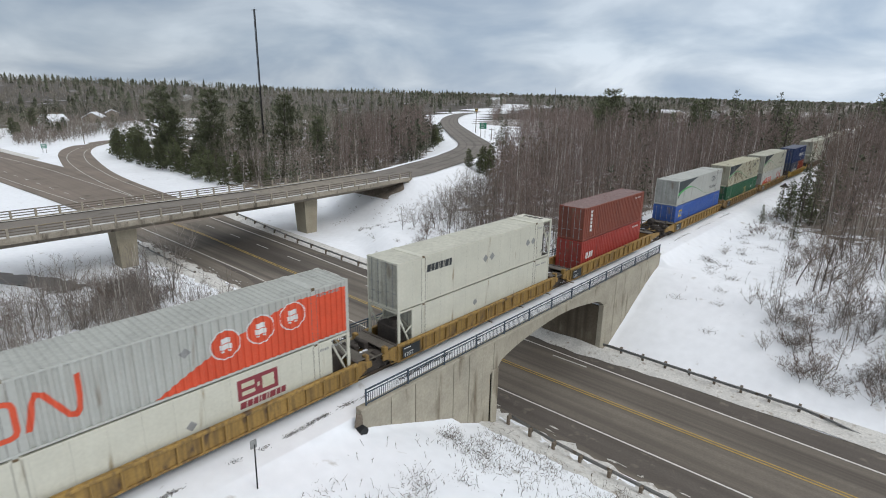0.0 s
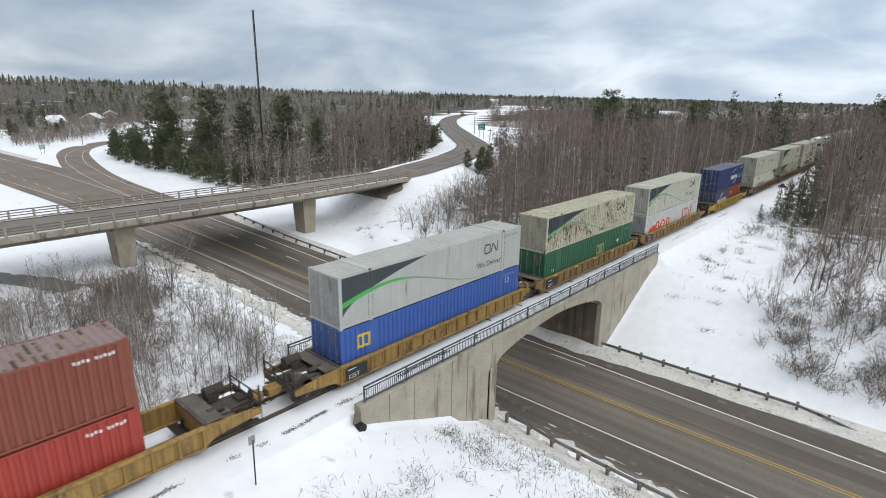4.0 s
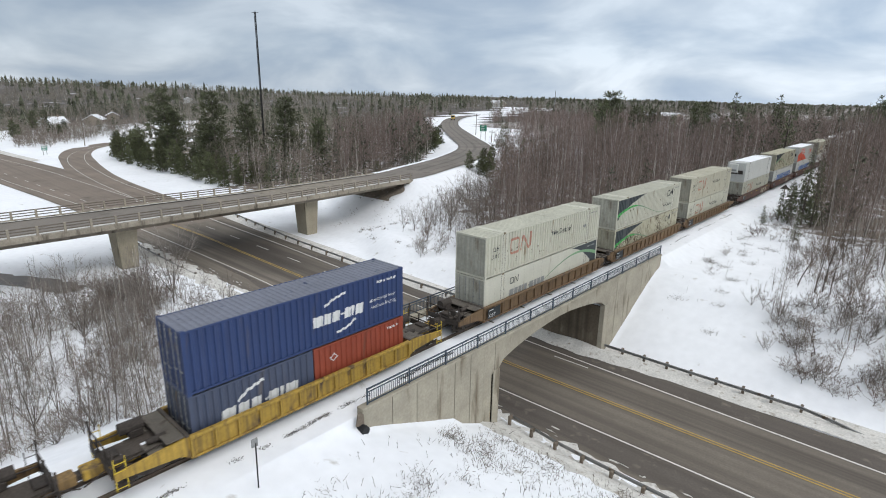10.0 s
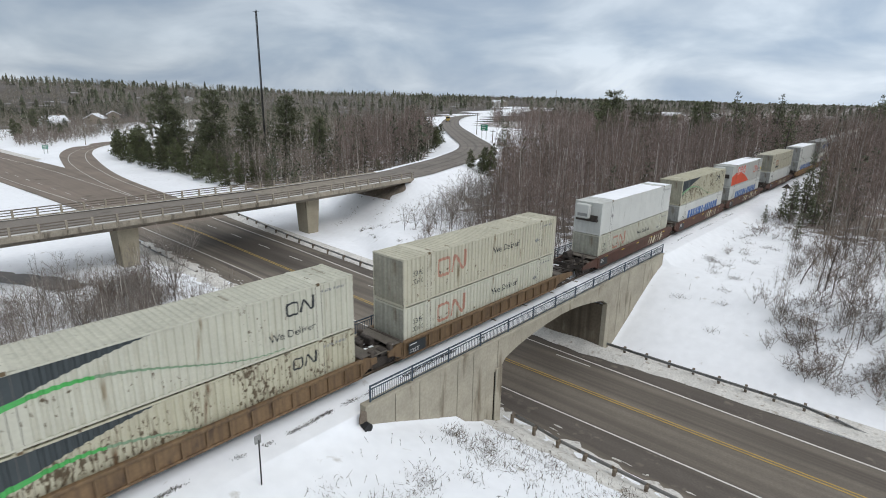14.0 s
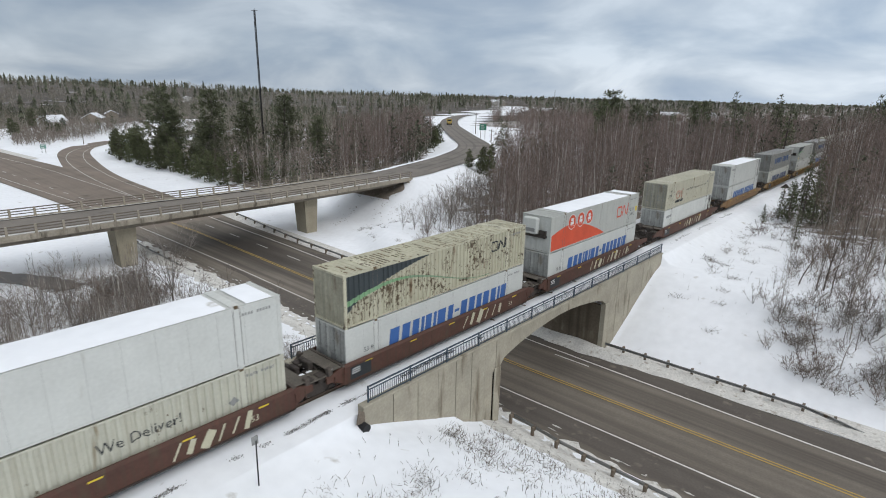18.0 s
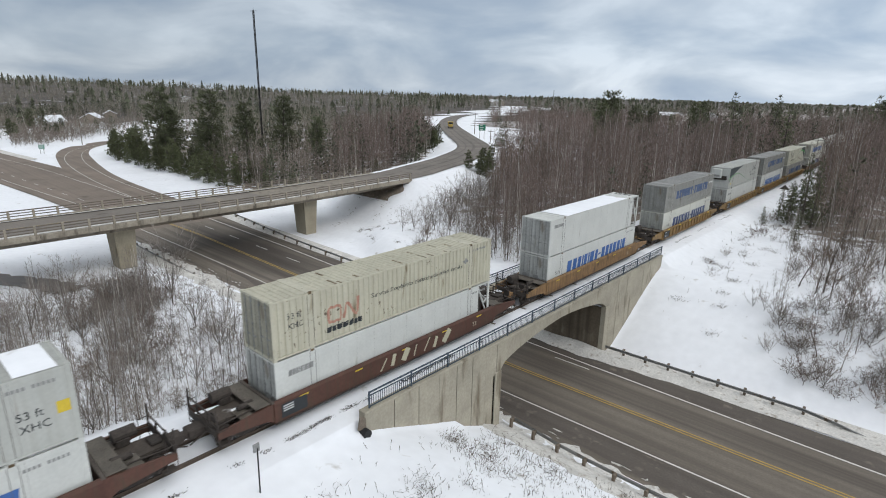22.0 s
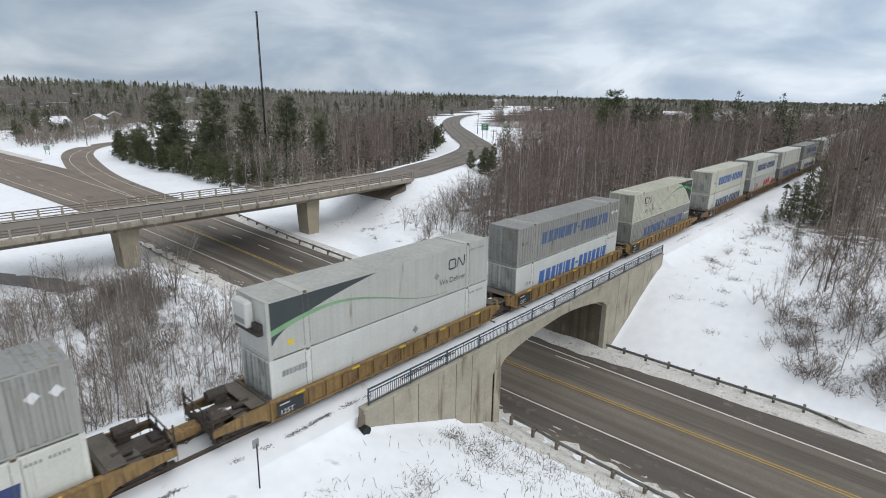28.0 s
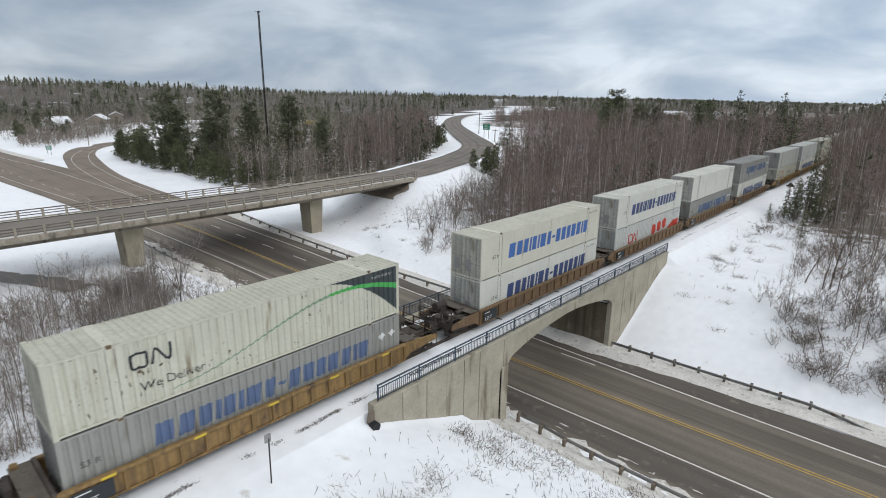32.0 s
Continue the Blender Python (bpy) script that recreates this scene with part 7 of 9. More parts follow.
def light_tree(seed, h, spread, limbs, twigs, tw, rad=0.07, base=0.3):
    """A leafless tree for the wood's depth: a thin stem, limbs and upright twigs."""
    r = np.random.RandomState(seed)
    tv, tf, cv, cf = [], [], [], []
    a, b = np.zeros(3), np.array([r.normal() * 0.05 * h, r.normal() * 0.05 * h, h])
    m = (a + b) / 2 + np.array([r.normal() * 0.02 * h, r.normal() * 0.02 * h, 0])
    prism3(tv, tf, a, m, rad, rad * 0.65)
    prism3(tv, tf, m, b, rad * 0.65, 0.012)
    for i in range(limbs):
        f = base + (0.95 - base) * (i + r.rand()) / limbs
        p = m * f * 2 if f < 0.5 else m + (b - m) * (f - 0.5) * 2
        an = r.rand() * 6.283
        ln = spread * (1.15 - f) ** 0.6 * (0.6 + 0.6 * r.rand())
        d = np.array([math.cos(an), math.sin(an), 0.55 + 0.8 * r.rand()])
        d /= np.linalg.norm(d)
        q = p + d * ln
        blade(cv, cf, p, q, tw * 1.3, r)
        for j in range(twigs):
            g = 0.2 + 0.8 * r.rand()
            o = p + (q - p) * g
            e = d + r.normal(size=3) * 0.75 + np.array([0, 0, 0.15])
            e /= np.linalg.norm(e)
            blade(cv, cf, o, o + e * ln * (0.3 + 0.45 * r.rand()), tw, r)
    return (np.array(tv), np.array(tf)), (np.array(cv), np.array(cf))


def skirt_fir(seed, h, w, tiers, n):
    """A far spruce: a stem and ragged skirts of branches, one above the other."""
    r = np.random.RandomState(seed)
    tv, tf, cv, cf = [], [], [], []
    prism3(tv, tf, np.zeros(3), np.array([0, 0, h]), 0.012 * h, 0.01)
    for i in range(tiers):
        f = 0.08 + 0.84 * i / tiers
        rad = w * (1 - f) ** 0.7 * (0.55 + 0.7 * r.rand()) + 0.08
        k = len(cv)
        cv.append(np.array([0, 0, h * min(1.0, f + 1.5 / tiers)]))
        a0 = r.rand() * 6.283
        for j in range(n):
            a = a0 + 6.283 * (j + 0.3 * r.rand()) / n
            q = rad * (0.55 + 0.65 * r.rand())
            cv.append(np.array([math.cos(a) * q, math.sin(a) * q, h * (f - 0.035 + 0.05 * r.rand())]))
        for j in range(n):
            if r.rand() > 0.08:
                cf.append((k, k + 1 + j, k + 1 + (j + 1) % n))
    return (np.array(tv), np.array(tf)), (np.array(cv), np.array(cf))


def tuft(vs, fs, p, d, ln, w, n, r):
    """A spray of needles: a few flat blades fanning out from one point."""
    for _ in range(n):
        e = d + r.normal(size=3) * 0.62
        e /= np.linalg.norm(e) + 1e-9
        u = np.cross(e, r.normal(size=3))
        u = u / (np.linalg.norm(u) + 1e-9) * w
        k = len(vs)
        q = ln * (0.6 + 0.7 * r.rand())
        vs += [p - e * 0.1 * ln, p + e * q * 0.55 + u, p + e * q, p + e * q * 0.55 - u]
        fs += [(k, k + 1, k + 2), (k, k + 2, k + 3)]


def needle_tree(seed, h, w, whorls, per, tufts, blades, base, shape, lift, size, wide, gap=0.12):
    """A conifer: tapered stem, whorls of branches and sprays of needles along them; shape: how the crown narrows upwards."""
    r = np.random.RandomState(seed)
    tv, tf, cv, cf = [], [], [], []
    bend = r.normal(size=2) * 0.02 * h
    top = np.array([bend[0], bend[1], h])
    prism3(tv, tf, np.zeros(3), top * 0.5, 0.016 * h, 0.010 * h)
    prism3(tv, tf, top * 0.5, top, 0.010 * h, 0.01)
    lop = r.rand() * 6.283
    for i in range(whorls):
        f = base + (0.985 - base) * (i + 0.5 * r.rand()) / whorls
        rad = w * (1 - f) ** shape * min(1.0, 0.55 + (f - base) * 3.0) * (0.65 + 0.6 * r.rand()) + 0.12
        m = max(3, int(per * (0.5 + 0.6 * rad / w)))
        a0 = r.rand() * 6.283
        for j in range(m):
            if r.rand() < gap:
                continue
            a = a0 + 6.283 * (j + 0.6 * r.rand()) / m
            ln = rad * (0.55 + 0.6 * r.rand()) * (1 + 0.22 * math.cos(a - lop))
            d = np.array([math.cos(a), math.sin(a), lift * (0.3 + f) + 0.12 * r.normal()])
            p = top * (f + 0.012 * r.normal())
            if blades > 3:
                prism3(tv, tf, p, p + d * ln * 0.85, 0.03, 0.01)
            n = max(1, int(tufts * (0.35 + 0.75 * ln / w)))
            for t in range(n):
                g = 0.22 + 0.78 * (t + r.rand()) / n
                o = p + d * ln * g + np.array([0, 0, -0.10 * ln * g * g]) + r.normal(size=3) * 0.07 * ln
                tuft(cv, cf, o, d * 0.8 + np.array([0, 0, 0.25]), size * (0.75 + 0.4 * g), wide, blades, r)
    tuft(cv, cf, top * 0.98, np.array([0, 0, 1.0]), size, wide, blades, r)
    return (np.array(tv), np.array(tf)), (np.array(cv), np.array(cf))


def fan_tree(seed, h, spread, limbs, subs, twigs, rad=0.05, tw=0.009):
    """A short-stemmed leafless tree whose limbs fan out straight from near the ground."""
    r = np.random.RandomState(seed)
    tv, tf, cv, cf = [], [], [], []
    fork = np.array([r.normal() * 0.05, r.normal() * 0.05, h * 0.14])
    prism3(tv, tf, np.zeros(3), fork, rad * 1.5, rad * 1.2)
    for i in range(limbs):
        a = 6.283 * (i + 0.7 * r.rand()) / limbs
        out = spread * (0.25 + 0.75 * r.rand())
        tip = np.array([math.cos(a) * out, math.sin(a) * out, h * (1.05 - 0.35 * (out / spread) ** 2) * (0.8 + 0.25 * r.rand())])
        mid = fork + (tip - fork) * 0.5 + np.array([math.cos(a), math.sin(a), 0]) * 0.06 * out + r.normal(size=3) * 0.03 * h
        prism3(tv, tf, fork, mid, rad * 0.62, rad * 0.4)
        prism3(tv, tf, mid, tip, rad * 0.4, 0.006)
        d0 = (tip - fork) / np.linalg.norm(tip - fork)
        for j in range(subs):
            g = 0.22 + 0.78 * r.rand()
            o = fork + (mid - fork) * 2 * g if g < 0.5 else mid + (tip - mid) * (2 * g - 1)
            e = d0 + r.normal(size=3) * 0.42
            e /= np.linalg.norm(e)
            sl = h * (0.13 + 0.17 * r.rand())
            q = o + e * sl
            prism3(cv, cf, o, q, 0.011, 0.005)
            for t in range(twigs):
                b0 = o + (q - o) * (0.1 + 0.9 * r.rand())
                e2 = e + r.normal(size=3) * 0.5
                e2 /= np.linalg.norm(e2)
                blade(cv, cf, b0, b0 + e2 * sl * (0.3 + 0.5 * r.rand()), tw, r)
    return (np.array(tv), np.array(tf)), (np.array(cv), np.array(cf))


def tri_mesh(name, vf, mat):
    return sheet(name, vf[0], vf[1], mat, False)


BARE = [bare_tree(100 + k, 9.5 + (k % 4) * 1.1, 2.1 + 0.25 * (k % 3), 20, 4, 4, base=0.28, rad=0.08, tw=0.013) for k in range(8)]
BARE += [bare_tree(130 + k, 5.6 + 0.5 * k, 2.3, 15, 5, 6, base=0.16, rad=0.075, lean=0.13, up=0.35, tw=0.010) for k in range(4)]
BARE_ME = [(tri_mesh("trunk", t, M["birch"] if k % 2 else M["bark"]), tri_mesh("crown", c, M["twig_red"] if k % 3 == 0 else M["twig"])) for k, (t, c) in enumerate(BARE)]
SPR = [needle_tree(300 + k, 9.0 + 1.5 * (k % 3), 2.1 + 0.25 * (k % 3), 24, 8, 4, 6, 0.07, 0.85, -0.25, 0.42, 0.05, 0.1) for k in range(5)]
SPR_ME = [(tri_mesh("trunk", t, M["bark"]), tri_mesh("crown", c, M["needle"])) for t, c in SPR]
PINE = [needle_tree(400 + k, 12.0, 3.1 + 0.2 * k, 20, 8, 8, 8, 0.27, 0.44, 0.30, 0.62, 0.042, 0.16) for k in range(4)]
PINE_ME = [(tri_mesh("trunk", t, M["bark"]), tri_mesh("crown", c, M["needle"])) for t, c in PINE]
YOUNG = [needle_tree(430 + k, 6.0, 1.9, 13, 8, 6, 7, 0.05, 0.7, 0.25, 0.48, 0.05, 0.12) for k in range(4)]
YOUNG_ME = [(tri_mesh("trunk", t, M["bark"]), tri_mesh("crown", c, M["needle_light"])) for t, c in YOUNG]
FAN = [fan_tree(460 + k, 5.0 + 0.3 * k, 2.5, 10, 7, 8) for k in range(4)]
FAN_ME = [(tri_mesh("trunk", t, M["bark_grey"]), tri_mesh("crown", c, M["twig_grey"])) for t, c in FAN]
BUSH = []
for k in range(6):
    r = np.random.RandomState(500 + k)
    tvs, tfs, cvs, cfs, kt, kc = [], [], [], [], 0, 0
    for s in range(3):
        (tv, tf), (cv, cf) = fan_tree(520 + 20 * k + s, 1.7 + 1.1 * r.rand(), 1.25, 7, 4, 8, 0.022, 0.0085)
        off = np.array([r.normal() * 0.45, r.normal() * 0.45, 0])
        tvs.append(tv + off)
        tfs.append(tf + kt)
        if s:
            tfs.append(np.array([[0, 1, kt]]))
        cvs.append(cv + off)
        cfs.append(cf + kc)
        kt += len(tv)
        kc += len(cv)
    BUSH.append((tri_mesh("stem_clump", (np.concatenate(tvs), np.concatenate(tfs)), M["bark_grey"]), tri_mesh("crown", (np.concatenate(cvs), np.concatenate(cfs)), M["twig_red"] if k % 3 == 0 else M["twig_grey"])))

for k in range(4):
    r = np.random.RandomState(580 + k)
    tvs, tfs, cvs, cfs, kt, kc = [], [], [], [], 0, 0
    for s in range(5):
        (tv, tf), (cv, cf) = bare_tree(640 + 20 * k + s, 1.0 + 0.7 * r.rand(), 0.95, 8, 3, 5, base=0.04, rad=0.02, lean=0.4, up=0.15, tw=0.011)
        off = np.array([r.normal() * 0.5, r.normal() * 0.5, 0])
        tvs.append(tv + off)
        tfs.append(tf + kt)
        if s:
            tfs.append(np.array([[0, 1, kt]]))
        cvs.append(cv + off)
        cfs.append(cf + kc)
        kt += len(tv)
        kc += len(cv)
    BUSH.append((tri_mesh("stem_clump", (np.concatenate(tvs), np.concatenate(tfs)), M["bark"]), tri_mesh("crown", (np.concatenate(cvs), np.concatenate(cfs)), M["twig"])))

TREE_KINDS = {"bare_tree": (BARE_ME, ("trunk", "crown"), "leafless birch tree with pale stem and fine brown twigs", "tree", "bare trees"),
              "spruce_tree": (SPR_ME, ("trunk", "crown"), "dark green spruce with drooping branches", "tree", "spruces"),
              "pine_tree": (PINE_ME, ("trunk", "crown"), "broad dark green pine with ragged crown", "tree", "pines"),
              "young_pine": (YOUNG_ME, ("trunk", "crown"), "young olive-green pine at the edge of the wood", "tree", "young pines"),
              "spreading_tree": (FAN_ME, ("trunk", "crown"), "leafless grey tree with limbs fanning out low", "tree", "spreading trees"),
              "shrub": (BUSH, ("stem_clump", "crown"), "leafless many-stemmed brown shrub standing in snow", "shrub", "shrubs")}
trng = random.Random(21)


def plant(kind, x, y, scale, k=None, sink=0.06):
    meshes, names, label, cat, group = TREE_KINDS[kind]
    t, c = meshes[trng.randrange(6 if kind == "shrub" else min(8, len(meshes))) if k is None else k % len(meshes)]
    ob = thing(kind, label, cat, group)
    ob.matrix_basis = pose(x, y, ground_at(x, y) - sink, trng.uniform(-3, 3), trng.uniform(-3, 3), trng.uniform(0, 360)) @ Matrix.Diagonal((scale, scale, scale * trng.uniform(0.92, 1.1), 1))
    part(names[0], t, None, ob)
    part(names[1], c, None, ob)
    return ob


def clear(x, y):
    """Whether a tree may stand here: off the roads, the track and the bridges."""
    e0, e1 = road_edges(np.array(x))
    if e0 - 3 < y < e1 + 4.5 or abs(x) < 5.5:
        return False
    a = np.array([x]), np.array([y])
    return nearest(UP_CURVE, *a)[0][0] > 9.5 and nearest(RAMP_CURVE, *a)[0][0] > 8.0


# thickets and young trees in the hollow west of the track
def hollow(x, y):
    return -46 < x < -8 and y < 21.5 + 0.06 * x and not (x < -40 and y > 14) and not (x > -12 and y > 17) and nearest(CREEK, np.array([x]), np.array([y]))[0][0] > 2.2


count = 0
while count < 105:
    x, y = (trng.gauss(-35, 4.5), trng.gauss(14.0, 2.2)) if count < 60 else (trng.uniform(-46, -8), trng.uniform(-8, 20))
    if hollow(x, y) and math.sin(x * 0.55 + 1) + math.sin(y * 0.6 + x * 0.2) > (-0.9 if count < 60 else -0.3):
        plant("shrub", x, y, trng.uniform(0.55, 1.05))
        count += 1
for x, y, s in ((-31.6, 17.4, 1.18), (-33.5, 15.5, 0.8), (-35.6, 9.6, 0.95), (-36.4, 12.8, 0.7), (-28.5, 13.5, 0.8), (-27.5, 8.5, 0.9), (-24.5, 16.5, 0.8), (-21.5, 11.0, 0.85), (-18, 15.5, 0.8), (-17.5, 7.5, 0.9), (-14.5, 12.0, 0.8), (-13.0, 16.0, 0.7),
                (-39.5, 8.2, 0.7), (-32, 6.0, 0.8), (-24, 4.0, 0.9), (-15, 2.5, 0.85), (-30, 1.0, 0.8), (-20, -3.0, 0.9), (-12, -1.0, 0.8), (-26, -3.5, 0.8)):
    plant("spreading_tree", x, y, s)
for x, y, s, k in ((-34.0, 12.0, 0.42, 1), (-39.5, 12.2, 0.36, 3), (-29.5, 9.0, 0.42, 5), (-22, 2.5, 0.45, 7), (-16.5, 18.4, 0.5, 3), (-13.5, 17.5, 0.55, 1), (-21, 14.5, 0.5, 5), (-18, 10, 0.5, 7), (-12, 10.5, 0.5, 3), (-24, 19.0, 0.42, 1), (-10.5, 5, 0.5, 1), (-14, 7, 0.45, 5)):
    plant("bare_tree", x, y, s, k)
# wood east of the track
count = 0
while count < 135:
    x, y = trng.uniform(7.5, 40), trng.uniform(44, 92)
    edge = 16.0 - 0.11 * (y - 44)
    if x < edge + trng.uniform(-1, 2.5) or not clear(x, y) or x > 16 + 0.55 * (y - 44) + 14:
        continue
    if y < 68:
        plant("bare_tree", x, y, trng.uniform(0.55, 1.0) * (0.75 if y < 52 else 1.0), (8, 10, 11)[trng.randrange(3)])
    else:
        plant("bare_tree", x, y, trng.uniform(0.6, 1.0))
    count += 1
for k in range(48):
    y = trng.uniform(42.5, 72)
    x = 15.0 - 0.08 * (y - 44) + trng.uniform(-1.0, 12)
    if y > 43.2:
        plant("shrub", x, y, trng.uniform(0.45, 0.95))
for x, y, s in ((6.9, 60.8, 0.5), (7.0, 72.2, 0.75), (8.2, 73, 0.6), (6.0, 82.4, 0.6), (6.6, 84, 0.65), (9.5, 71, 0.45), (8.2, 78, 0.5), (10.5, 74, 0.7), (11.5, 78, 0.8), (9.2, 83, 0.7), (10.6, 85, 0.7)):
    plant("shrub", x, y, s)
for x, y, s in ((8.4, 84.6, 0.72), (9.8, 86.2, 0.78), (6.9, 86.2, 0.46), (7.7, 87.6, 0.58), (6.1, 81.2, 0.25), (11.2, 84.2, 0.6), (10.6, 88.5, 0.8), (12.8, 86.5, 0.7), (8.6, 91.5, 0.7), (13.0, 97, 0.6), (14.5, 92, 0.5), (11.3, 72.5, 0.36)):
    plant("spruce_tree", x, y, s)
for k in range(34):
    y = trng.uniform(43.2, 52)
    x = trng.uniform(14.3 + max(0, 45.5 - y), 30)
    plant("shrub", x, y, trng.uniform(0.5, 0.95))
for k in range(20):
    y = trng.uniform(84, 132)
    plant("bare_tree", 11.0 - 0.045 * (y - 84) + trng.uniform(-1.2, 3.5), y, trng.uniform(1.0, 1.3))
for k in range(30):
    y = trng.uniform(43.0, 50)
    x = max(14.6 + trng.uniform(0, 9), 57.6 - y + trng.uniform(0, 6))
    plant("shrub", x, y, trng.uniform(0.35, 0.7), 6 + trng.randrange(4))
# wood between the track and the upper road
count = 0
while count < 100:
    y = trng.uniform(49, 92)
    lo = -19 - 0.62 * (y - 50)
    x = trng.uniform(lo, -8 if y > 62 else -13)
    if not clear(x, y) or nearest(UP_CURVE, np.array([x]), np.array([y]))[0][0] < 13:
        continue
    if y < 60 and x < -19:
        continue
    plant("bare_tree", x, y, trng.uniform(0.68, 1.08) * (0.8 if y < 60 else 1))
    count += 1
for x, y, s in ((-24.5, 45.6, 0.8), (-25.8, 46.6, 0.9), (-23.2, 47.2, 0.8), (-27.0, 48.0, 0.85), (-21.5, 49.5, 0.7), (-25.0, 49.5, 1.0), (-28.5, 51, 0.9), (-22.5, 52, 0.9), (-31, 53.5, 0.7), (-33, 56, 0.8)):
    plant("shrub", x, y, s)
for x, y, s, kind in ((-80, 138, 0.85, "spruce_tree"), (-74.1, 127.5, 0.32, "spruce_tree"), (-76, 131, 0.4, "spruce_tree"), (-49.2, 88.4, 0.78, "young_pine"), (-51.2, 87.6, 0.7, "young_pine"), (-50.6, 91.5, 0.9, "young_pine"), (-48.2, 90.4, 0.9, "young_pine"), (-52.4, 96.5, 0.95, "young_pine"), (-59, 111, 1.05, "spruce_tree"),
                      (-52.7, 156, 1.5, "pine_tree"), (-53.5, 151, 1.35, "pine_tree"), (-44.4, 154, 1.27, "pine_tree"), (-30.9, 164, 1.2, "pine_tree"), (-29, 160, 1.0, "pine_tree"), (-18.6, 157.6, 1.62, "spruce_tree"), (-20, 152, 1.2, "spruce_tree"), (-16.2, 189, 1.75, "spruce_tree"), (-17.5, 128, 0.85, "spruce_tree"), (-41.4, 203, 1.25, "pine_tree"), (-40, 200, 1.3, "spruce_tree"), (-27.1, 202, 1.5, "spruce_tree"), (-6.8, 158, 1.55, "spruce_tree"), (-46, 190, 1.2, "spruce_tree"), (-36, 178, 0.8, "spruce_tree"), (-33, 186, 0.9, "spruce_tree"), (-51, 182, 1.1, "pine_tree"), (9.6, 172, 1.85, "spruce_tree"), (11.5, 176, 1.5, "pine_tree"), (17, 128, 1.4, "spruce_tree"), (21, 133, 1.3, "spruce_tree"), (-7.8, 118, 0.55, "spruce_tree")):
    plant(kind, x, y, s, 1 if kind == "spruce_tree" else None)
# the island of trees beyond the overpass: tall pines, young pines along its edge (height in metres)
for x, y, h in ((-143.5, 62.5, 23.0), (-140.0, 63.6, 17.0), (-120.4, 65.5, 21.5), (-123.5, 64.5, 15.5), (-107.1, 77.5, 20.0), (-114.6, 72.5, 17.0), (-152.0, 66.0, 12.0), (-101.0, 84.0, 14.0)):
    plant("pine_tree", x, y, h / 12.0)
for x, y, h in ((-196, 64.5, 7.5), (-187, 62.5, 8.0), (-178, 60.0, 8.6), (-170, 58.5, 8.5), (-160.7, 57.3, 9.0), (-151.3, 57.1, 9.2), (-144.0, 57.0, 8.5), (-136.4, 57.4, 9.3), (-129.5, 58.2, 9.6), (-121.2, 57.7, 9.4), (-113.0, 56.7, 10.0), (-106.1, 56.5, 9.8), (-100.5, 57.2, 9.6), (-98.6, 59.9, 5.9), (-98.1, 63.2, 7.1), (-97.2, 66.4, 7.2), (-96.7, 70.8, 7.1), (-96.3, 72.9, 5.3),
                (-182, 66, 8), (-173, 64, 9), (-166, 62.5, 8.5), (-156, 61, 9), (-133, 61, 9.5), (-126, 61.5, 9), (-117, 60.5, 9.5), (-109.5, 60, 9), (-103, 62, 8.5), (-101, 66.5, 8), (-90, 62, 6), (-88, 68, 5.5), (-83, 64, 4.5), (-192, 67, 8), (-186, 70, 9), (-178, 66, 9), (-170, 64, 8.5), (-163, 61, 9), (-157, 65, 9.5), (-148, 61, 9.5), (-141, 60, 9.5), (-137, 62, 9), (-168, 70, 10), (-160, 71, 10), (-146, 66, 10), (-130, 65, 10), (-126, 68, 10)):
    plant("young_pine", x, y, h * (trng.uniform(0.85, 1.1) if x < -165 else trng.uniform(0.55, 0.95)) / 6.0)
count = 0
while count < 40:
    x, y = trng.uniform(-112, -66), trng.uniform(56, 100)
    if not clear(x, y) or x > -60 - 0.35 * max(0, y - 80) or nearest(UP_CURVE, np.array([x]), np.array([y]))[0][0] < 14:
        continue
    plant("bare_tree", x, y, trng.uniform(0.75, 1.1))
    count += 1
for x, y, h in ((-96.6, 124.5, 6.4), (-94.2, 117.4, 5.0), (-95.0, 112.8, 4.2), (-99.5, 129.1, 5.4), (-103, 132, 6), (-100, 121, 6), (-106, 137, 6.5), (-112, 142, 6.5), (-91, 107, 4), (-87, 98, 4), (-82, 88, 4)):
    plant("young_pine", x, y, h / 6.0)

# trees round the houses, and the brush along the front of the middle wood
for x, y, h, k in ((-267.7, 57.4, 10.5, 1), (-275.9, 62.4, 12.5, 3), (-276.9, 68.1, 11, 5), (-271.5, 73.4, 9.5, 1), (-270.3, 77.7, 9.5, 7), (-264.0, 83.6, 8.5, 3), (-262.6, 49.0, 13, 5), (-283, 58, 12, 7), (-285, 66, 11, 1), (-290, 75, 11, 3), (-280, 80, 9, 5), (-275, 86, 9, 7), (-296, 82, 11, 1)):
    plant("bare_tree", x, y, h / 10.0, k)
for x, y, h in ((-258, 47, 9), (-268, 66, 6), (-282, 71, 7), (-296, 62, 11), (-300, 68, 10), (-278, 53, 6)):
    plant("pine_tree", x, y, h / 12.0)
for x, y, h in ((-33.2, 52.9, 4.0), (-34.3, 51.6, 3.0), (-35.1, 57.2, 3.6), (-35.6, 59.4, 4.2), (-37.7, 64.7, 4.6), (-30.8, 58.3, 5.4), (-39.2, 70.2, 4.8), (-41.4, 75.1, 4.6), (-43.4, 80.1, 4.0), (-26.2, 58.8, 5.2), (-29.6, 52.0, 3.6), (-33.0, 61.0, 4.6), (-28.0, 55.0, 4.4), (-36.5, 67.5, 4.8), (-24.0, 55.5, 4.6), (-31.5, 55.5, 4.4), (-21.5, 53.0, 4.2), (-18.5, 55.0, 4.4)):
    plant("spreading_tree", x, y, h / 5.4)

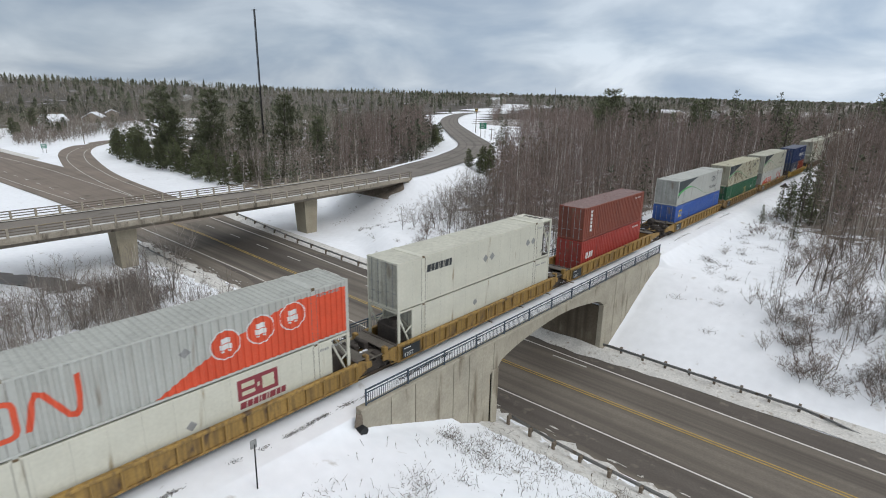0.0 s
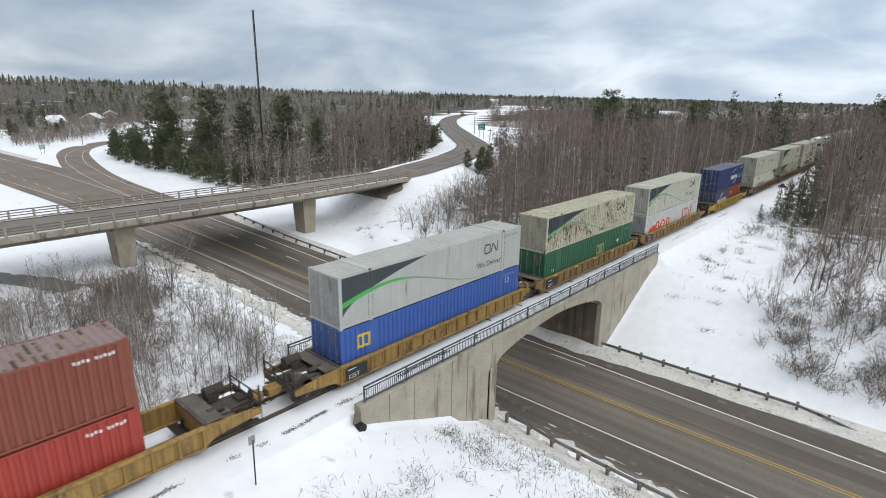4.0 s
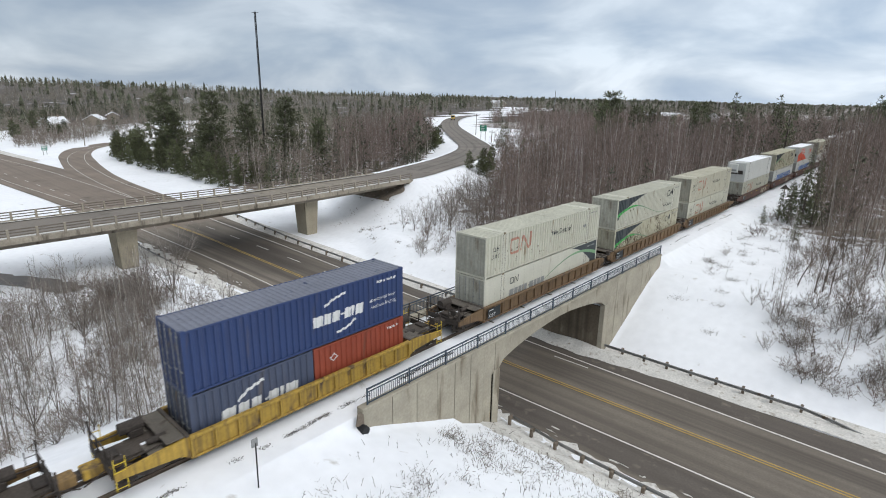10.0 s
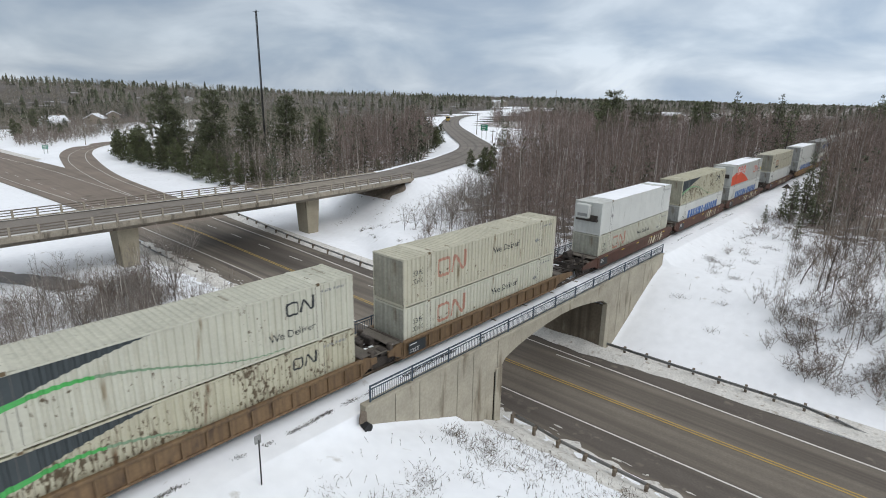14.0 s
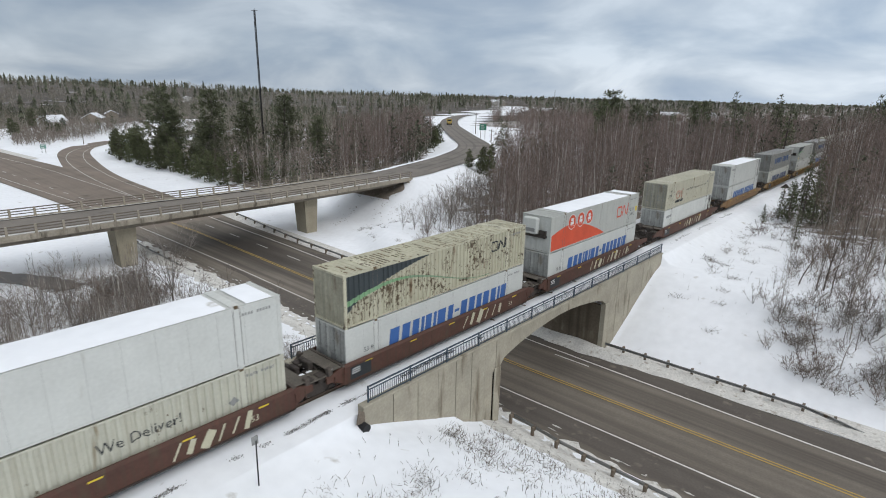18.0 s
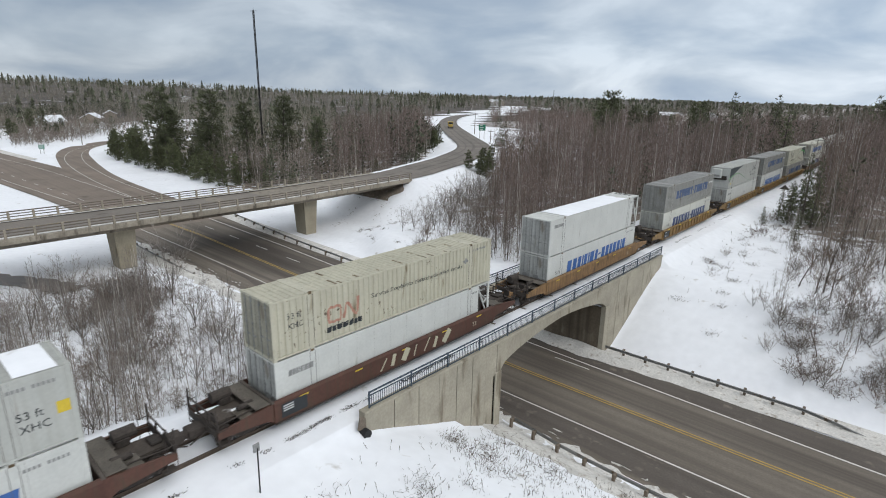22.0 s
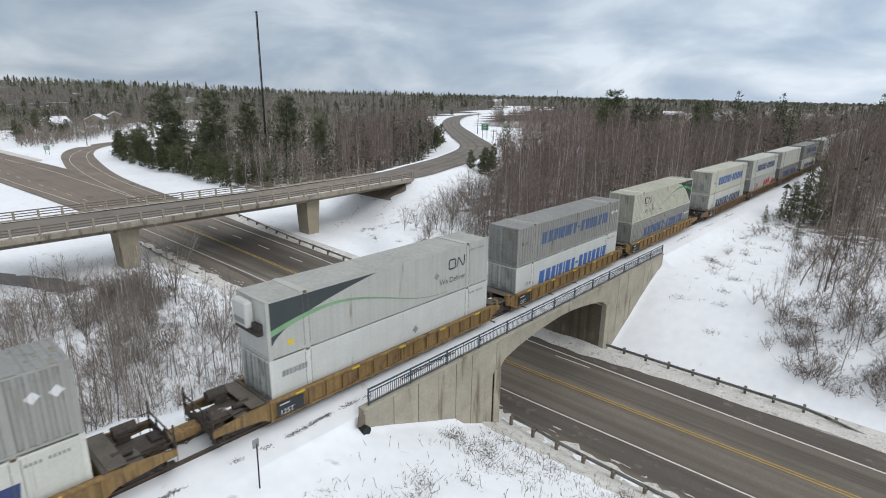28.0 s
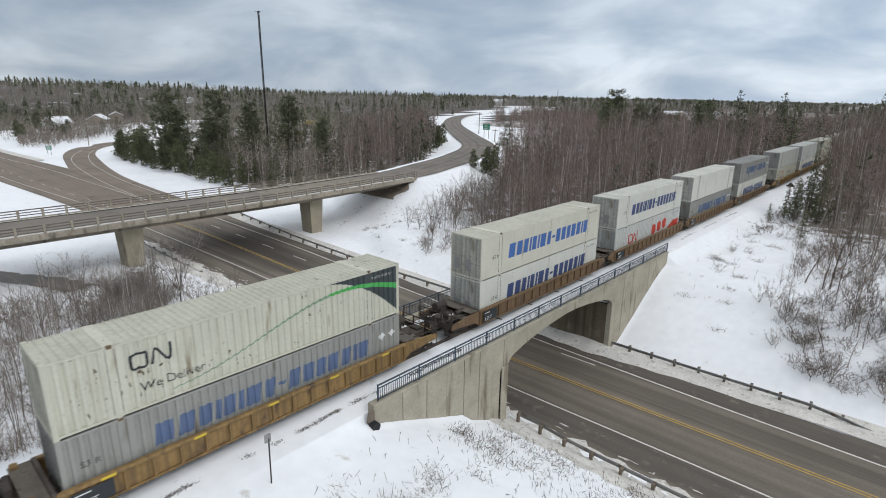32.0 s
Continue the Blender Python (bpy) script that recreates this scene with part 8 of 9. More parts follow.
# far woods, one mesh for each stretch
FAR_BARE = [light_tree(700 + k, 9.5 + 0.4 * k, 2.3, 15, 11, 0.014, 0.046) for k in range(8)]
FAR_FIR = [needle_tree(800 + k, 9.5, 2.2, 11, 6, 2, 2, 0.06, 0.8, -0.2, 0.8, 0.20) for k in range(5)]
MID_FIR = [needle_tree(840 + k, 9.0, 2.5, 10, 6, 2, 2, 0.08, 0.62, 0.05, 0.9, 0.26) for k in range(6)]
MID_BARE = [light_tree(740 + k, 8.0 + 0.5 * k, 2.6, 12, 8, 0.026, 0.05) for k in range(6)]
FARTHER_BARE = [light_tree(720 + k, 8.5, 3.0, 8, 6, 0.060, 0.06, 0.15) for k in range(6)]
FARTHER_FIR = [skirt_fir(820 + k, 9.5, 2.1, 6, 7) for k in range(6)]
YARD = [light_tree(770 + k, 3.4, 1.8, 8, 6, 0.04, 0.04, 0.05) for k in range(5)]
THICKET = [light_tree(780 + k, 3.8 + 0.3 * k, 1.3, 11, 5, 0.010, 0.028, 0.22) for k in range(5)]
BRUSH = [light_tree(760 + k, 2.4, 1.5, 8, 4, 0.014, 0.015, 0.05) for k in range(5)]


def scatter(name, spots, label, bare, fir, bare_mat, big=1.0, tall=1.0):
    """Joins many trees into one mesh of crowns, one of stems and one of spruces."""
    r = np.random.RandomState(len(spots))
    x, y = np.array([s[0] for s in spots]), np.array([s[1] for s in spots])
    z = ground(x, y) - 0.05
    acc = {"crowns": [], "stems": [], "dark_stems": [], "spruces": []}
    cnt = {"crowns": 0, "stems": 0, "dark_stems": 0, "spruces": 0}
    for i, (px, py, kind, sc) in enumerate(spots):
        a = r.rand() * 6.283
        ca, sa = math.cos(a) * sc * big, math.sin(a) * sc * big
        rot = np.array([[ca, -sa, 0], [sa, ca, 0], [0, 0, sc * tall * (0.8 + 0.4 * r.rand())]])
        src = fir[i % len(fir)] if kind else bare[i % len(bare)]
        for key, (v, f) in zip(("spruces", "spruces") if kind else ("stems" if i % 3 == 0 else "dark_stems", "crowns"), src):
            acc[key].append((v @ rot.T + (px, py, z[i]), f + cnt[key]))
            cnt[key] += len(v)
    top = thing(name, label, "woods", "", "stuff")
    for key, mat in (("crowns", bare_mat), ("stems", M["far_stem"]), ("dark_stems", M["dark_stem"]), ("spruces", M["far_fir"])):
        if acc[key]:
            o = part(key, sheet(key, np.concatenate([a for a, _ in acc[key]]), np.concatenate([f for _, f in acc[key]]), mat, False), None, top)
            o["kind"] = "stuff"


EYE = (22.0, -2.3)


def wedge(r0, r1, a0, a1, n, seed, fir, keep=None, size=(0.75, 1.15)):
    """Random spots between two distances and two headings (degrees left of the track)."""
    r = np.random.RandomState(seed)
    out = []
    while len(out) < n:
        m = 4000
        d = np.sqrt(r.uniform(r0 * r0, r1 * r1, m))
        a = np.radians(r.uniform(a0, a1, m))
        x, y = EYE[0] - d * np.sin(a), EYE[1] + d * np.cos(a)
        e0, e1 = road_edges(x)
        ok = ~((y > e0 - 6) & (y < e1 + 7)) & ~((np.abs(x) < 6.3))
        ok &= nearest(UP_CURVE, x, y)[0] > np.where(y < 150, 13, 16)
        ok &= nearest(RAMP_CURVE, x, y)[0] > np.where(y < 84, 12, 6.5)
        if keep:
            ok &= keep(x, y)
        share = 0.5 + 0.5 * np.sin(x * 0.021 + 1) * np.cos(y * 0.017 + 2)
        kinds = r.rand(m) < fir * (0.15 + 2.6 * share * share)
        sc = r.uniform(size[0], size[1], m)
        out += [(x[i], y[i], bool(kinds[i]), sc[i]) for i in range(m) if ok[i]]
    return out[:n]


def open_field(x, y):
    """Clearings: the fields by the junction, the snow by the sign, the yards round the houses."""
    k = (x < -176) & (x > -268) & (y > 10) & (y < 56 + 0.10 * (-176 - x))
    k |= (np.hypot(x + 296, y - 84) < 20)
    k |= (np.hypot(x + 103, y - 163) < 21) | (np.hypot(x + 125, y - 200) < 24)
    k |= (x < -40) & (x > -400) & (y < 24) & (y > -60)
    k |= nearest(SIDE_MID, x, y)[0] < 8
    east = x > np.interp(y, UP_CURVE[:, 1], UP_CURVE[:, 0])
    d = nearest(UP_CURVE, x, y)[0]
    k |= east & (y > 138) & (y < 240) & (d < 36) | east & (y >= 240) & (y < 330) & (d < 24)
    k |= (np.hypot((x + 40) * 1.2, y - 187) < 15) | (np.hypot(x + 62, y - 232) < 17) | (np.hypot(x + 66, y - 285) < 20) | (np.hypot(x + 92, y - 318) < 22)
    return ~k


def east_edge(x, y):
    return (x > np.interp(y, [44, 70, 90, 105, 118], [19, 14, 10.5, 8.5, 6.6])) & (y > 63)


def middle(x, y):
    return open_field(x, y) & (y > 50) & (x < -7.5) & (x > -20 - 0.62 * (y - 50)) & ~((y < 60) & (x < -20))


scatter("woods_middle_front", wedge(60, 175, 0, 46, 1500, 31, 0.04, middle, (0.7, 1.1)), "dense leafless birch wood with pale stems", FAR_BARE, FAR_FIR, M["far_red"])
scatter("woods_middle", wedge(165, 340, 0, 46, 2450, 37, 0.06, lambda x, y: open_field(x, y) & (x < -7)), "dense leafless birch wood with scattered spruces", MID_BARE, MID_FIR, M["far_red"])
scatter("woods_east_front", wedge(60, 150, -34, 12, 1300, 32, 0.03, east_edge, (0.6, 1.1)), "dense leafless birch wood beside the track", FAR_BARE, FAR_FIR, M["far_red"])
scatter("woods_east", wedge(150, 420, -12, 8, 1100, 38, 0.08, lambda x, y: x > 6.6), "dense leafless birch wood beside the track", MID_BARE, MID_FIR, M["far_red"])
scatter("woods_island_front", wedge(95, 190, 52, 68, 560, 33, 0.05, lambda x, y: open_field(x, y) & (y > 60 + 0.08 * (-84 - x)) & (x < -74), (0.6, 0.95)), "mixed wood of dark spruce and bare trees", FAR_BARE, MID_FIR, M["far_bare"])
scatter("woods_island_birches", wedge(95, 190, 40, 53, 700, 43, 0.03, lambda x, y: open_field(x, y) & (y > 56 + 0.08 * (-84 - x)) & (x < -74), (0.75, 1.1)), "leafless reddish birch wood inside the road's curve", FAR_BARE, MID_FIR, M["far_red"])
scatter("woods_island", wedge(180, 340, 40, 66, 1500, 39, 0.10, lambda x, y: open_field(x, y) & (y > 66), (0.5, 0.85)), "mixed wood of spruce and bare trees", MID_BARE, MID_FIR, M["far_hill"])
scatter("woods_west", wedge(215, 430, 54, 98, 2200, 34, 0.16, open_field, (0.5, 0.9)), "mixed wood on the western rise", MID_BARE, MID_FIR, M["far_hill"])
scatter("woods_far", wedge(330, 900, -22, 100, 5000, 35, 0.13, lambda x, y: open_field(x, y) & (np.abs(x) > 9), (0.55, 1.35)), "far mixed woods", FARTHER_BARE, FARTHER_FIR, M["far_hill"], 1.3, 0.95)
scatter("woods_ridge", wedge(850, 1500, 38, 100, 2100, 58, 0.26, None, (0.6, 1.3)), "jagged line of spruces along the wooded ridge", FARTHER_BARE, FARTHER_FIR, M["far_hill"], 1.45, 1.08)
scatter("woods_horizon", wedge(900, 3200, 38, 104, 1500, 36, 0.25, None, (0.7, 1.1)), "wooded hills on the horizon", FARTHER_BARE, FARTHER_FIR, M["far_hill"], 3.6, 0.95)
scatter("woods_plain", wedge(520, 1500, -26, 40, 1500, 59, 0.36, lambda x, y: np.abs(x) > 12, (0.7, 1.25)), "dark conifers and bare woods on the plain", FARTHER_BARE, FARTHER_FIR, M["far_bare"], 1.9, 1.0)
scatter("woods_plain_far", wedge(1400, 4000, -28, 42, 1500, 60, 0.5, None, (0.7, 1.2)), "dark flat woods along the horizon", FARTHER_BARE, FARTHER_FIR, M["far_bare"], 6.0, 0.95)
scatter("woods_east_edge", wedge(100, 250, -1, 9, 420, 57, 0.02, lambda x, y: (x > 6.4) & (x < 15) & (y > 106), (0.9, 1.2)), "dense leafless birches at the edge of the track", FAR_BARE, FAR_FIR, M["far_red"])
scatter("undergrowth_middle", wedge(50, 150, 0, 46, 2300, 51, 0.0, lambda x, y: open_field(x, y) & (y > 50) & (x < -7.5) & (x > -27 - 0.62 * (y - 50)) & ~((y < 56) & (x < -24)), (0.5, 1.3)), "low leafless brush under the birches", BRUSH, FAR_FIR, M["far_bare"])
scatter("undergrowth_east", wedge(42, 120, -34, 12, 2000, 52, 0.0, lambda x, y: (x > 15.5 - 0.11 * (y - 44)) & (y > 43.5) & ((y > 54) | (np.sin(x * 0.8) + np.sin(y * 0.9 + 1) > -0.5)), (0.3, 0.9)), "low leafless brush beside the track", BRUSH, FAR_FIR, M["far_bare"])
scatter("undergrowth_island", wedge(95, 170, 40, 68, 900, 53, 0.0, lambda x, y: open_field(x, y) & (y > 57 + 0.08 * (-84 - x)) & (x < -70), (0.5, 1.2)), "low leafless brush among the trees", BRUSH, FAR_FIR, M["far_bare"])
scatter("thicket_middle", wedge(55, 130, 15, 46, 420, 63, 0.0, lambda x, y: (y > 50) & (x < -15 - 0.60 * (y - 50)) & (x > -28.5 - 0.62 * (y - 50)) & ~((y < 55) & (x < -27)), (0.55, 1.15)), "grey saplings along the front of the birch wood", THICKET, FAR_FIR, M["twig_grey"])
scatter("thicket_east", wedge(48, 100, -34, 14, 420, 64, 0.0, lambda x, y: (x > 14.2 - 0.12 * (y - 44)) & (y > 44) & (y < 76) & (np.sin(x * 0.9) + np.sin(y * 0.7 + x * 0.3) > -0.5), (0.5, 1.1)), "grey saplings on the snowy slope beside the track", THICKET, FAR_FIR, M["twig_grey"])
scatter("thicket_west", wedge(20, 74, 48, 100, 620, 61, 0.0, lambda x, y: (x < -9) & (x > -45) & (y < 20.5 + 0.06 * x) & (y > -12) & (np.sin(x * 0.75 + 1) + np.sin(y * 0.8 + x * 0.3) > -0.5) & (nearest(CREEK, x, y)[0] > 2.5), (0.6, 1.15)), "thicket of thin leaning alder stems in the snow", THICKET, FAR_FIR, M["twig_grey"])
scatter("undergrowth_west", wedge(25, 78, 48, 90, 900, 54, 0.0, lambda x, y: (x < -9) & (x > -46) & (y < 19 + 0.06 * x) & (y > -10) & (np.sin(x * 0.55 + 1) + np.sin(y * 0.6 + x * 0.2) > -0.6) & (nearest(CREEK, x, y)[0] > 2), (0.35, 0.8)), "low leafless brush in the hollow west of the track", BRUSH, FAR_FIR, M["far_bare"])
scatter("undergrowth_gardens", wedge(225, 345, 58, 80, 700, 62, 0.03, lambda x, y: (np.hypot((x + 275) * 0.8, y - 66) < 38) & (nearest(RAMP_CURVE, x, y)[0] > 13) & (np.hypot(x + 312, y - 74) > 8) & (np.hypot(x + 310, y - 92) > 8), (0.5, 1.4)), "grey brush and saplings in the snowy gardens", YARD, MID_FIR, M["far_bare"])
scatter("undergrowth_yards", wedge(228, 420, 56, 86, 650, 55, 0.03, lambda x, y: (nearest(RAMP_CURVE, x, y)[0] > np.where(y < 84, 10.5, 6.5)) & (y > 44), (0.5, 1.3)), "brush and young trees round the houses", YARD, MID_FIR, M["far_bare"])

# dry weeds and grass tufts in the snow
def weeds(name, n, x0, x1, y0, y1, seed, hmax, tuft=1, keep=None):
    r = np.random.RandomState(seed)
    vs, fs = [], []
    for k in range(n):
        x, y = r.uniform(x0, x1), r.uniform(y0, y1)
        if keep and not keep(x, y):
            continue
        z = ground_at(x, y) - 0.03
        for j in range(tuft):
            p = np.array([x + r.normal() * 0.05 * tuft ** 0.5, y + r.normal() * 0.05 * tuft ** 0.5, z])
            h = hmax * (0.35 + 0.65 * r.rand())
            lean = 0.22 if tuft < 10 else 0.65
            q = p + np.array([r.normal() * lean * h, r.normal() * lean * h, h * r.uniform(0.4, 1.0)])
            prism3(vs, fs, p, q, 0.011, 0.006) if tuft == 1 else blade(vs, fs, p, q, 0.014, r)
            if tuft == 1:
                for m in range(4):
                    g = 0.55 + 0.45 * r.rand()
                    o = p + (q - p) * g
                    blade(vs, fs, o, o + r.normal(size=3) * 0.10 * h + np.array([0, 0, 0.08 * h]), 0.016, r)
    structure(name, sheet(name, np.array(vs), np.array(fs), M["weed"], False), None, "dry brown weeds standing in the snow", kind="stuff", category="weeds")


weeds("dry_weeds_bank", 190, 4.6, 16, 6, 23.5, 41, 0.75)
weeds("dead_grass_bank", 60, 4.6, 17, 4, 22.6, 49, 0.30, 90, lambda x, y: math.sin(x * 1.3 + 2) + math.sin(y * 1.1 + x * 0.5) > 0.5)
weeds("grass_tufts_bank", 115, 5.0, 19, 6, 22.6, 42, 0.42, 70, lambda x, y: math.sin(x * 0.9 + 1) + math.sin(y * 0.8) + (0.9 if y > 18.5 else -0.3) > 0.2)
weeds("twigs_bank", 340, 4.6, 19, 15, 23, 47, 0.5, 3)
weeds("dry_weeds_slope", 80, 5, 16, 46, 86, 43, 0.9)
weeds("grass_tufts_slope", 55, 6, 18, 44, 84, 44, 0.6, 40)
weeds("dry_weeds_west", 260, -60, -8, 2, 23, 45, 0.8)
weeds("grass_tufts_hollow", 420, -46, -9, -2, 21, 48, 0.7, 26)
weeds("grass_tufts_north", 60, -46, -20, 46, 62, 46, 0.6, 30)

# ---- signs, poles, mast, houses, vehicle ----
M["sign_green"] = flat("green_sign_face", (0.03, 0.20, 0.12), 0.4)
M["sign_faded"] = flat("faded_green_sign_face", (0.16, 0.30, 0.25), 0.5)
M["house_white"] = material("white_siding", (0.55, 0.54, 0.52), 0.8, big=(0.3, 0.1), fine=(3, 0.1), bump=None)
M["house_tan"] = material("tan_siding", (0.30, 0.25, 0.20), 0.8, big=(0.3, 0.1), fine=(3, 0.1), bump=None)
M["roof_snow"] = material("snowy_roof", (0.74, 0.75, 0.77), 0.9, big=(0.3, 0.06), fine=(2, 0.06), bump=None)
M["window"] = material("dark_window", (0.03, 0.035, 0.04), 0.2, big=(1, 0.1), fine=(3, 0.1), bump=None)
M["cone_yellow"] = flat("yellow_truck_paint", (0.46, 0.32, 0.08), 0.4)


def sign(name, x, y, w, h, posts, clearance, label, heading, lines, face="sign_green"):
    s = thing(name, label, "road sign", "road signs", at=(x, y, ground_at(x, y)), rz=heading)
    part("face", Build().box(-w / 2, w / 2, -0.02, 0.02, clearance, clearance + h, 0.008), M[face], s)
    part("border", Build().box(-w / 2 + 0.05, w / 2 - 0.05, -0.026, -0.021, clearance + h - 0.12, clearance + h - 0.07).box(-w / 2 + 0.05, w / 2 - 0.05, -0.026, -0.021, clearance + 0.07, clearance + 0.12), M["g_white"], s)
    lb = Build()
    for k in range(lines):
        z = clearance + h * (k + 0.75) / (lines + 0.5)
        lb.box(-w * 0.33, w * (0.15 + 0.12 * (k % 2)), -0.027, -0.022, z - 0.1, z + 0.1)
    part("line_bars", lb, M["g_white"], s, "white bars of unreadable lettering")
    for px in posts:
        part("post", Build().box(px - 0.06, px + 0.06, 0.02, 0.14, -0.4, clearance + h - 0.1), M["wood_post"], s)


sign("road_sign", -100.9, 155.4, 2.5, 2.2, (-0.8, 0.8), 2.7, "green highway direction sign on two posts in the snow", 28, 3)
sign("road_sign", -207, 46.0, 1.7, 1.5, (-0.5, 0.5), 1.6, "small faded green exit sign on two posts in the snow", 72, 2, "sign_faded")
mk = thing("marker_post", "thin dark marker post with a pale plate beside the track", "marker post", at=(4.16, 6.6, ground_at(4.16, 6.6)))
part("post", Build().tube((0, 0, -0.3), (0.02, 0.03, 2.1), 0.03, sides=7), M["black"], mk)
part("plate", Build().box(-0.03, 0.03, -0.14, 0.14, 1.92, 2.3, 0.02), M["galv"], mk, "pale reflective plate")
tri = thing("track_sign", "small dark-roofed pale trackside sign in the snow", "track sign", at=(4.6, 101, ground_at(4.6, 101)))
part("post", Build().tube((0, 0, -0.3), (0, 0, 2.4), 0.06, sides=7), M["wood_post"], tri)
part("board", recalc(Build().prism([(-0.75, 2.1), (0.75, 2.1), (0.0, 2.85)], 1, -0.04, 0.04).mesh("board", M["steel_dark"])), None, tri)
# communications mast
mx, my = -133.0, 87.0
mast = thing("radio_mast", "tall thin dark lattice radio mast with a short cross arm", "mast", at=(mx, my, ground_at(mx, my)))
HM = 38.0 - ground_at(mx, my)
mb = Build()
legs = [(0.22 * math.cos(a), 0.22 * math.sin(a)) for a in (0.3, 2.4, 4.5)]
for x, y in legs:
    part("leg", Build().tube((x, y, 0), (x, y, HM), 0.10, sides=5), M["black"], mast)
lb = Build()
for k in range(int(HM / 0.7)):
    for j in range(3):
        a, c = legs[j], legs[(j + 1) % 3]
        lb.tube((*a, k * 0.7), (*c, k * 0.7 + 0.7), 0.045, sides=3, caps=False)
part("lattice", lb, M["black"], mast)
part("cross_arm", Build().tube((-1.0, -0.5, HM - 0.2), (0.9, 0.45, HM - 0.2), 0.05, sides=5).tube((0, 0, HM), (0, 0, HM + 0.5), 0.03, sides=5), M["steel_dark"], mast)
m2x, m2y = -332.0, 590.0
mast2 = thing("radio_mast", "distant thin radio mast above the woods", "mast", at=(m2x, m2y, ground_at(m2x, m2y)))
part("shaft", Build().tube((0, 0, 0), (0, 0, 24 - ground_at(m2x, m2y)), 0.5, 0.3, sides=5), M["galv"], mast2)


def house(x, y, w, d, h, rise, rz, wall, label):
    o = thing("house", label, "house", "houses", at=(x, y, ground_at(x, y) - 0.3), rz=rz)
    wl = part("house_body", recalc(Build().prism([(-w / 2, 0), (w / 2, 0), (w / 2, h), (0, h + rise), (-w / 2, h)], 1, -d / 2, d / 2).mesh("house_body", wall)), None, o)
    part("roof", recalc(Build().prism([(-w / 2 - 0.5, h - 0.25), (0, h + rise + 0.05), (w / 2 + 0.5, h - 0.25), (w / 2 + 0.5, h + 0.05), (0, h + rise + 0.4), (-w / 2 - 0.5, h + 0.05)], 1, -d / 2 - 0.5, d / 2 + 0.5).mesh("roof", M["roof_snow"])), None, o, "snow-covered roof")
    for sx in (-1, 1):
        for k in range(max(2, int(d / 3))):
            yy = -d / 2 + (k + 0.5) * d / max(2, int(d / 3))
            wn = part("window", Build().box(sx * w / 2 - 0.06, sx * w / 2 + 0.06, yy - 0.55, yy + 0.55, 1.2, 2.4), M["window"], o)
            part("sill", Build().box(sx * w / 2 - 0.12, sx * w / 2 + 0.12, yy - 0.65, yy + 0.65, 1.1, 1.2), M["house_white"], wn)
    part("chimney", Build().box(-0.4, 0.4, d * 0.2, d * 0.2 + 0.8, h + rise * 0.5, h + rise + 1.1, 0.03), M["house_tan"], o)
    return wl


house(-312, 74, 8, 10, 3.6, 2.6, 20, M["house_white"], "white house with a snowy gable roof among trees")
house(-310, 92, 8, 10, 2.8, 2.2, 60, M["house_tan"], "tan bungalow with a snowy roof among trees")
house(-324, 105, 6, 8, 2.4, 1.6, 75, M["house_tan"], "low house with a snowy roof among trees")
house(-546, 244, 7, 15, 2.8, 1.4, 70, M["house_white"], "pale house with a snowy roof on the hill")
house(-146, 440, 14, 30, 4.0, 2.0, 80, M["house_tan"], "long low building with a snowy roof beyond the wood")
house(-102, 420, 9, 12, 4.0, 3.5, 30, M["house_white"], "house with a steep snowy roof beyond the wood")
house(-395, 560, 12, 20, 5.0, 2.5, 40, M["house_white"], "distant house with a snowy roof beside the road")
house(-440, 620, 12, 20, 5.0, 2.5, 80, M["house_tan"], "distant house with a snowy roof beside the road")


def pole(x, y, h, label="leaning timber utility pole"):
    p = thing("utility_pole", label, "utility pole", "utility poles", at=(x, y, ground_at(x, y)))
    part("pole", Build().tube((0, 0, -0.5), (0.1, 0.1, h), 0.16, 0.10, sides=7), M["wood_post"], p)
    part("crossarm", Build().beam((-1.1, 0.1, h - 0.6), (1.2, 0.1, h - 0.6), 0.1, 0.14), M["wood_post"], p)
    for k in (-0.9, 0.0, 0.9):
        part("insulator", Build().tube((k, 0.1, h - 0.53), (k, 0.1, h - 0.3), 0.05, sides=6), M["galv"], p)


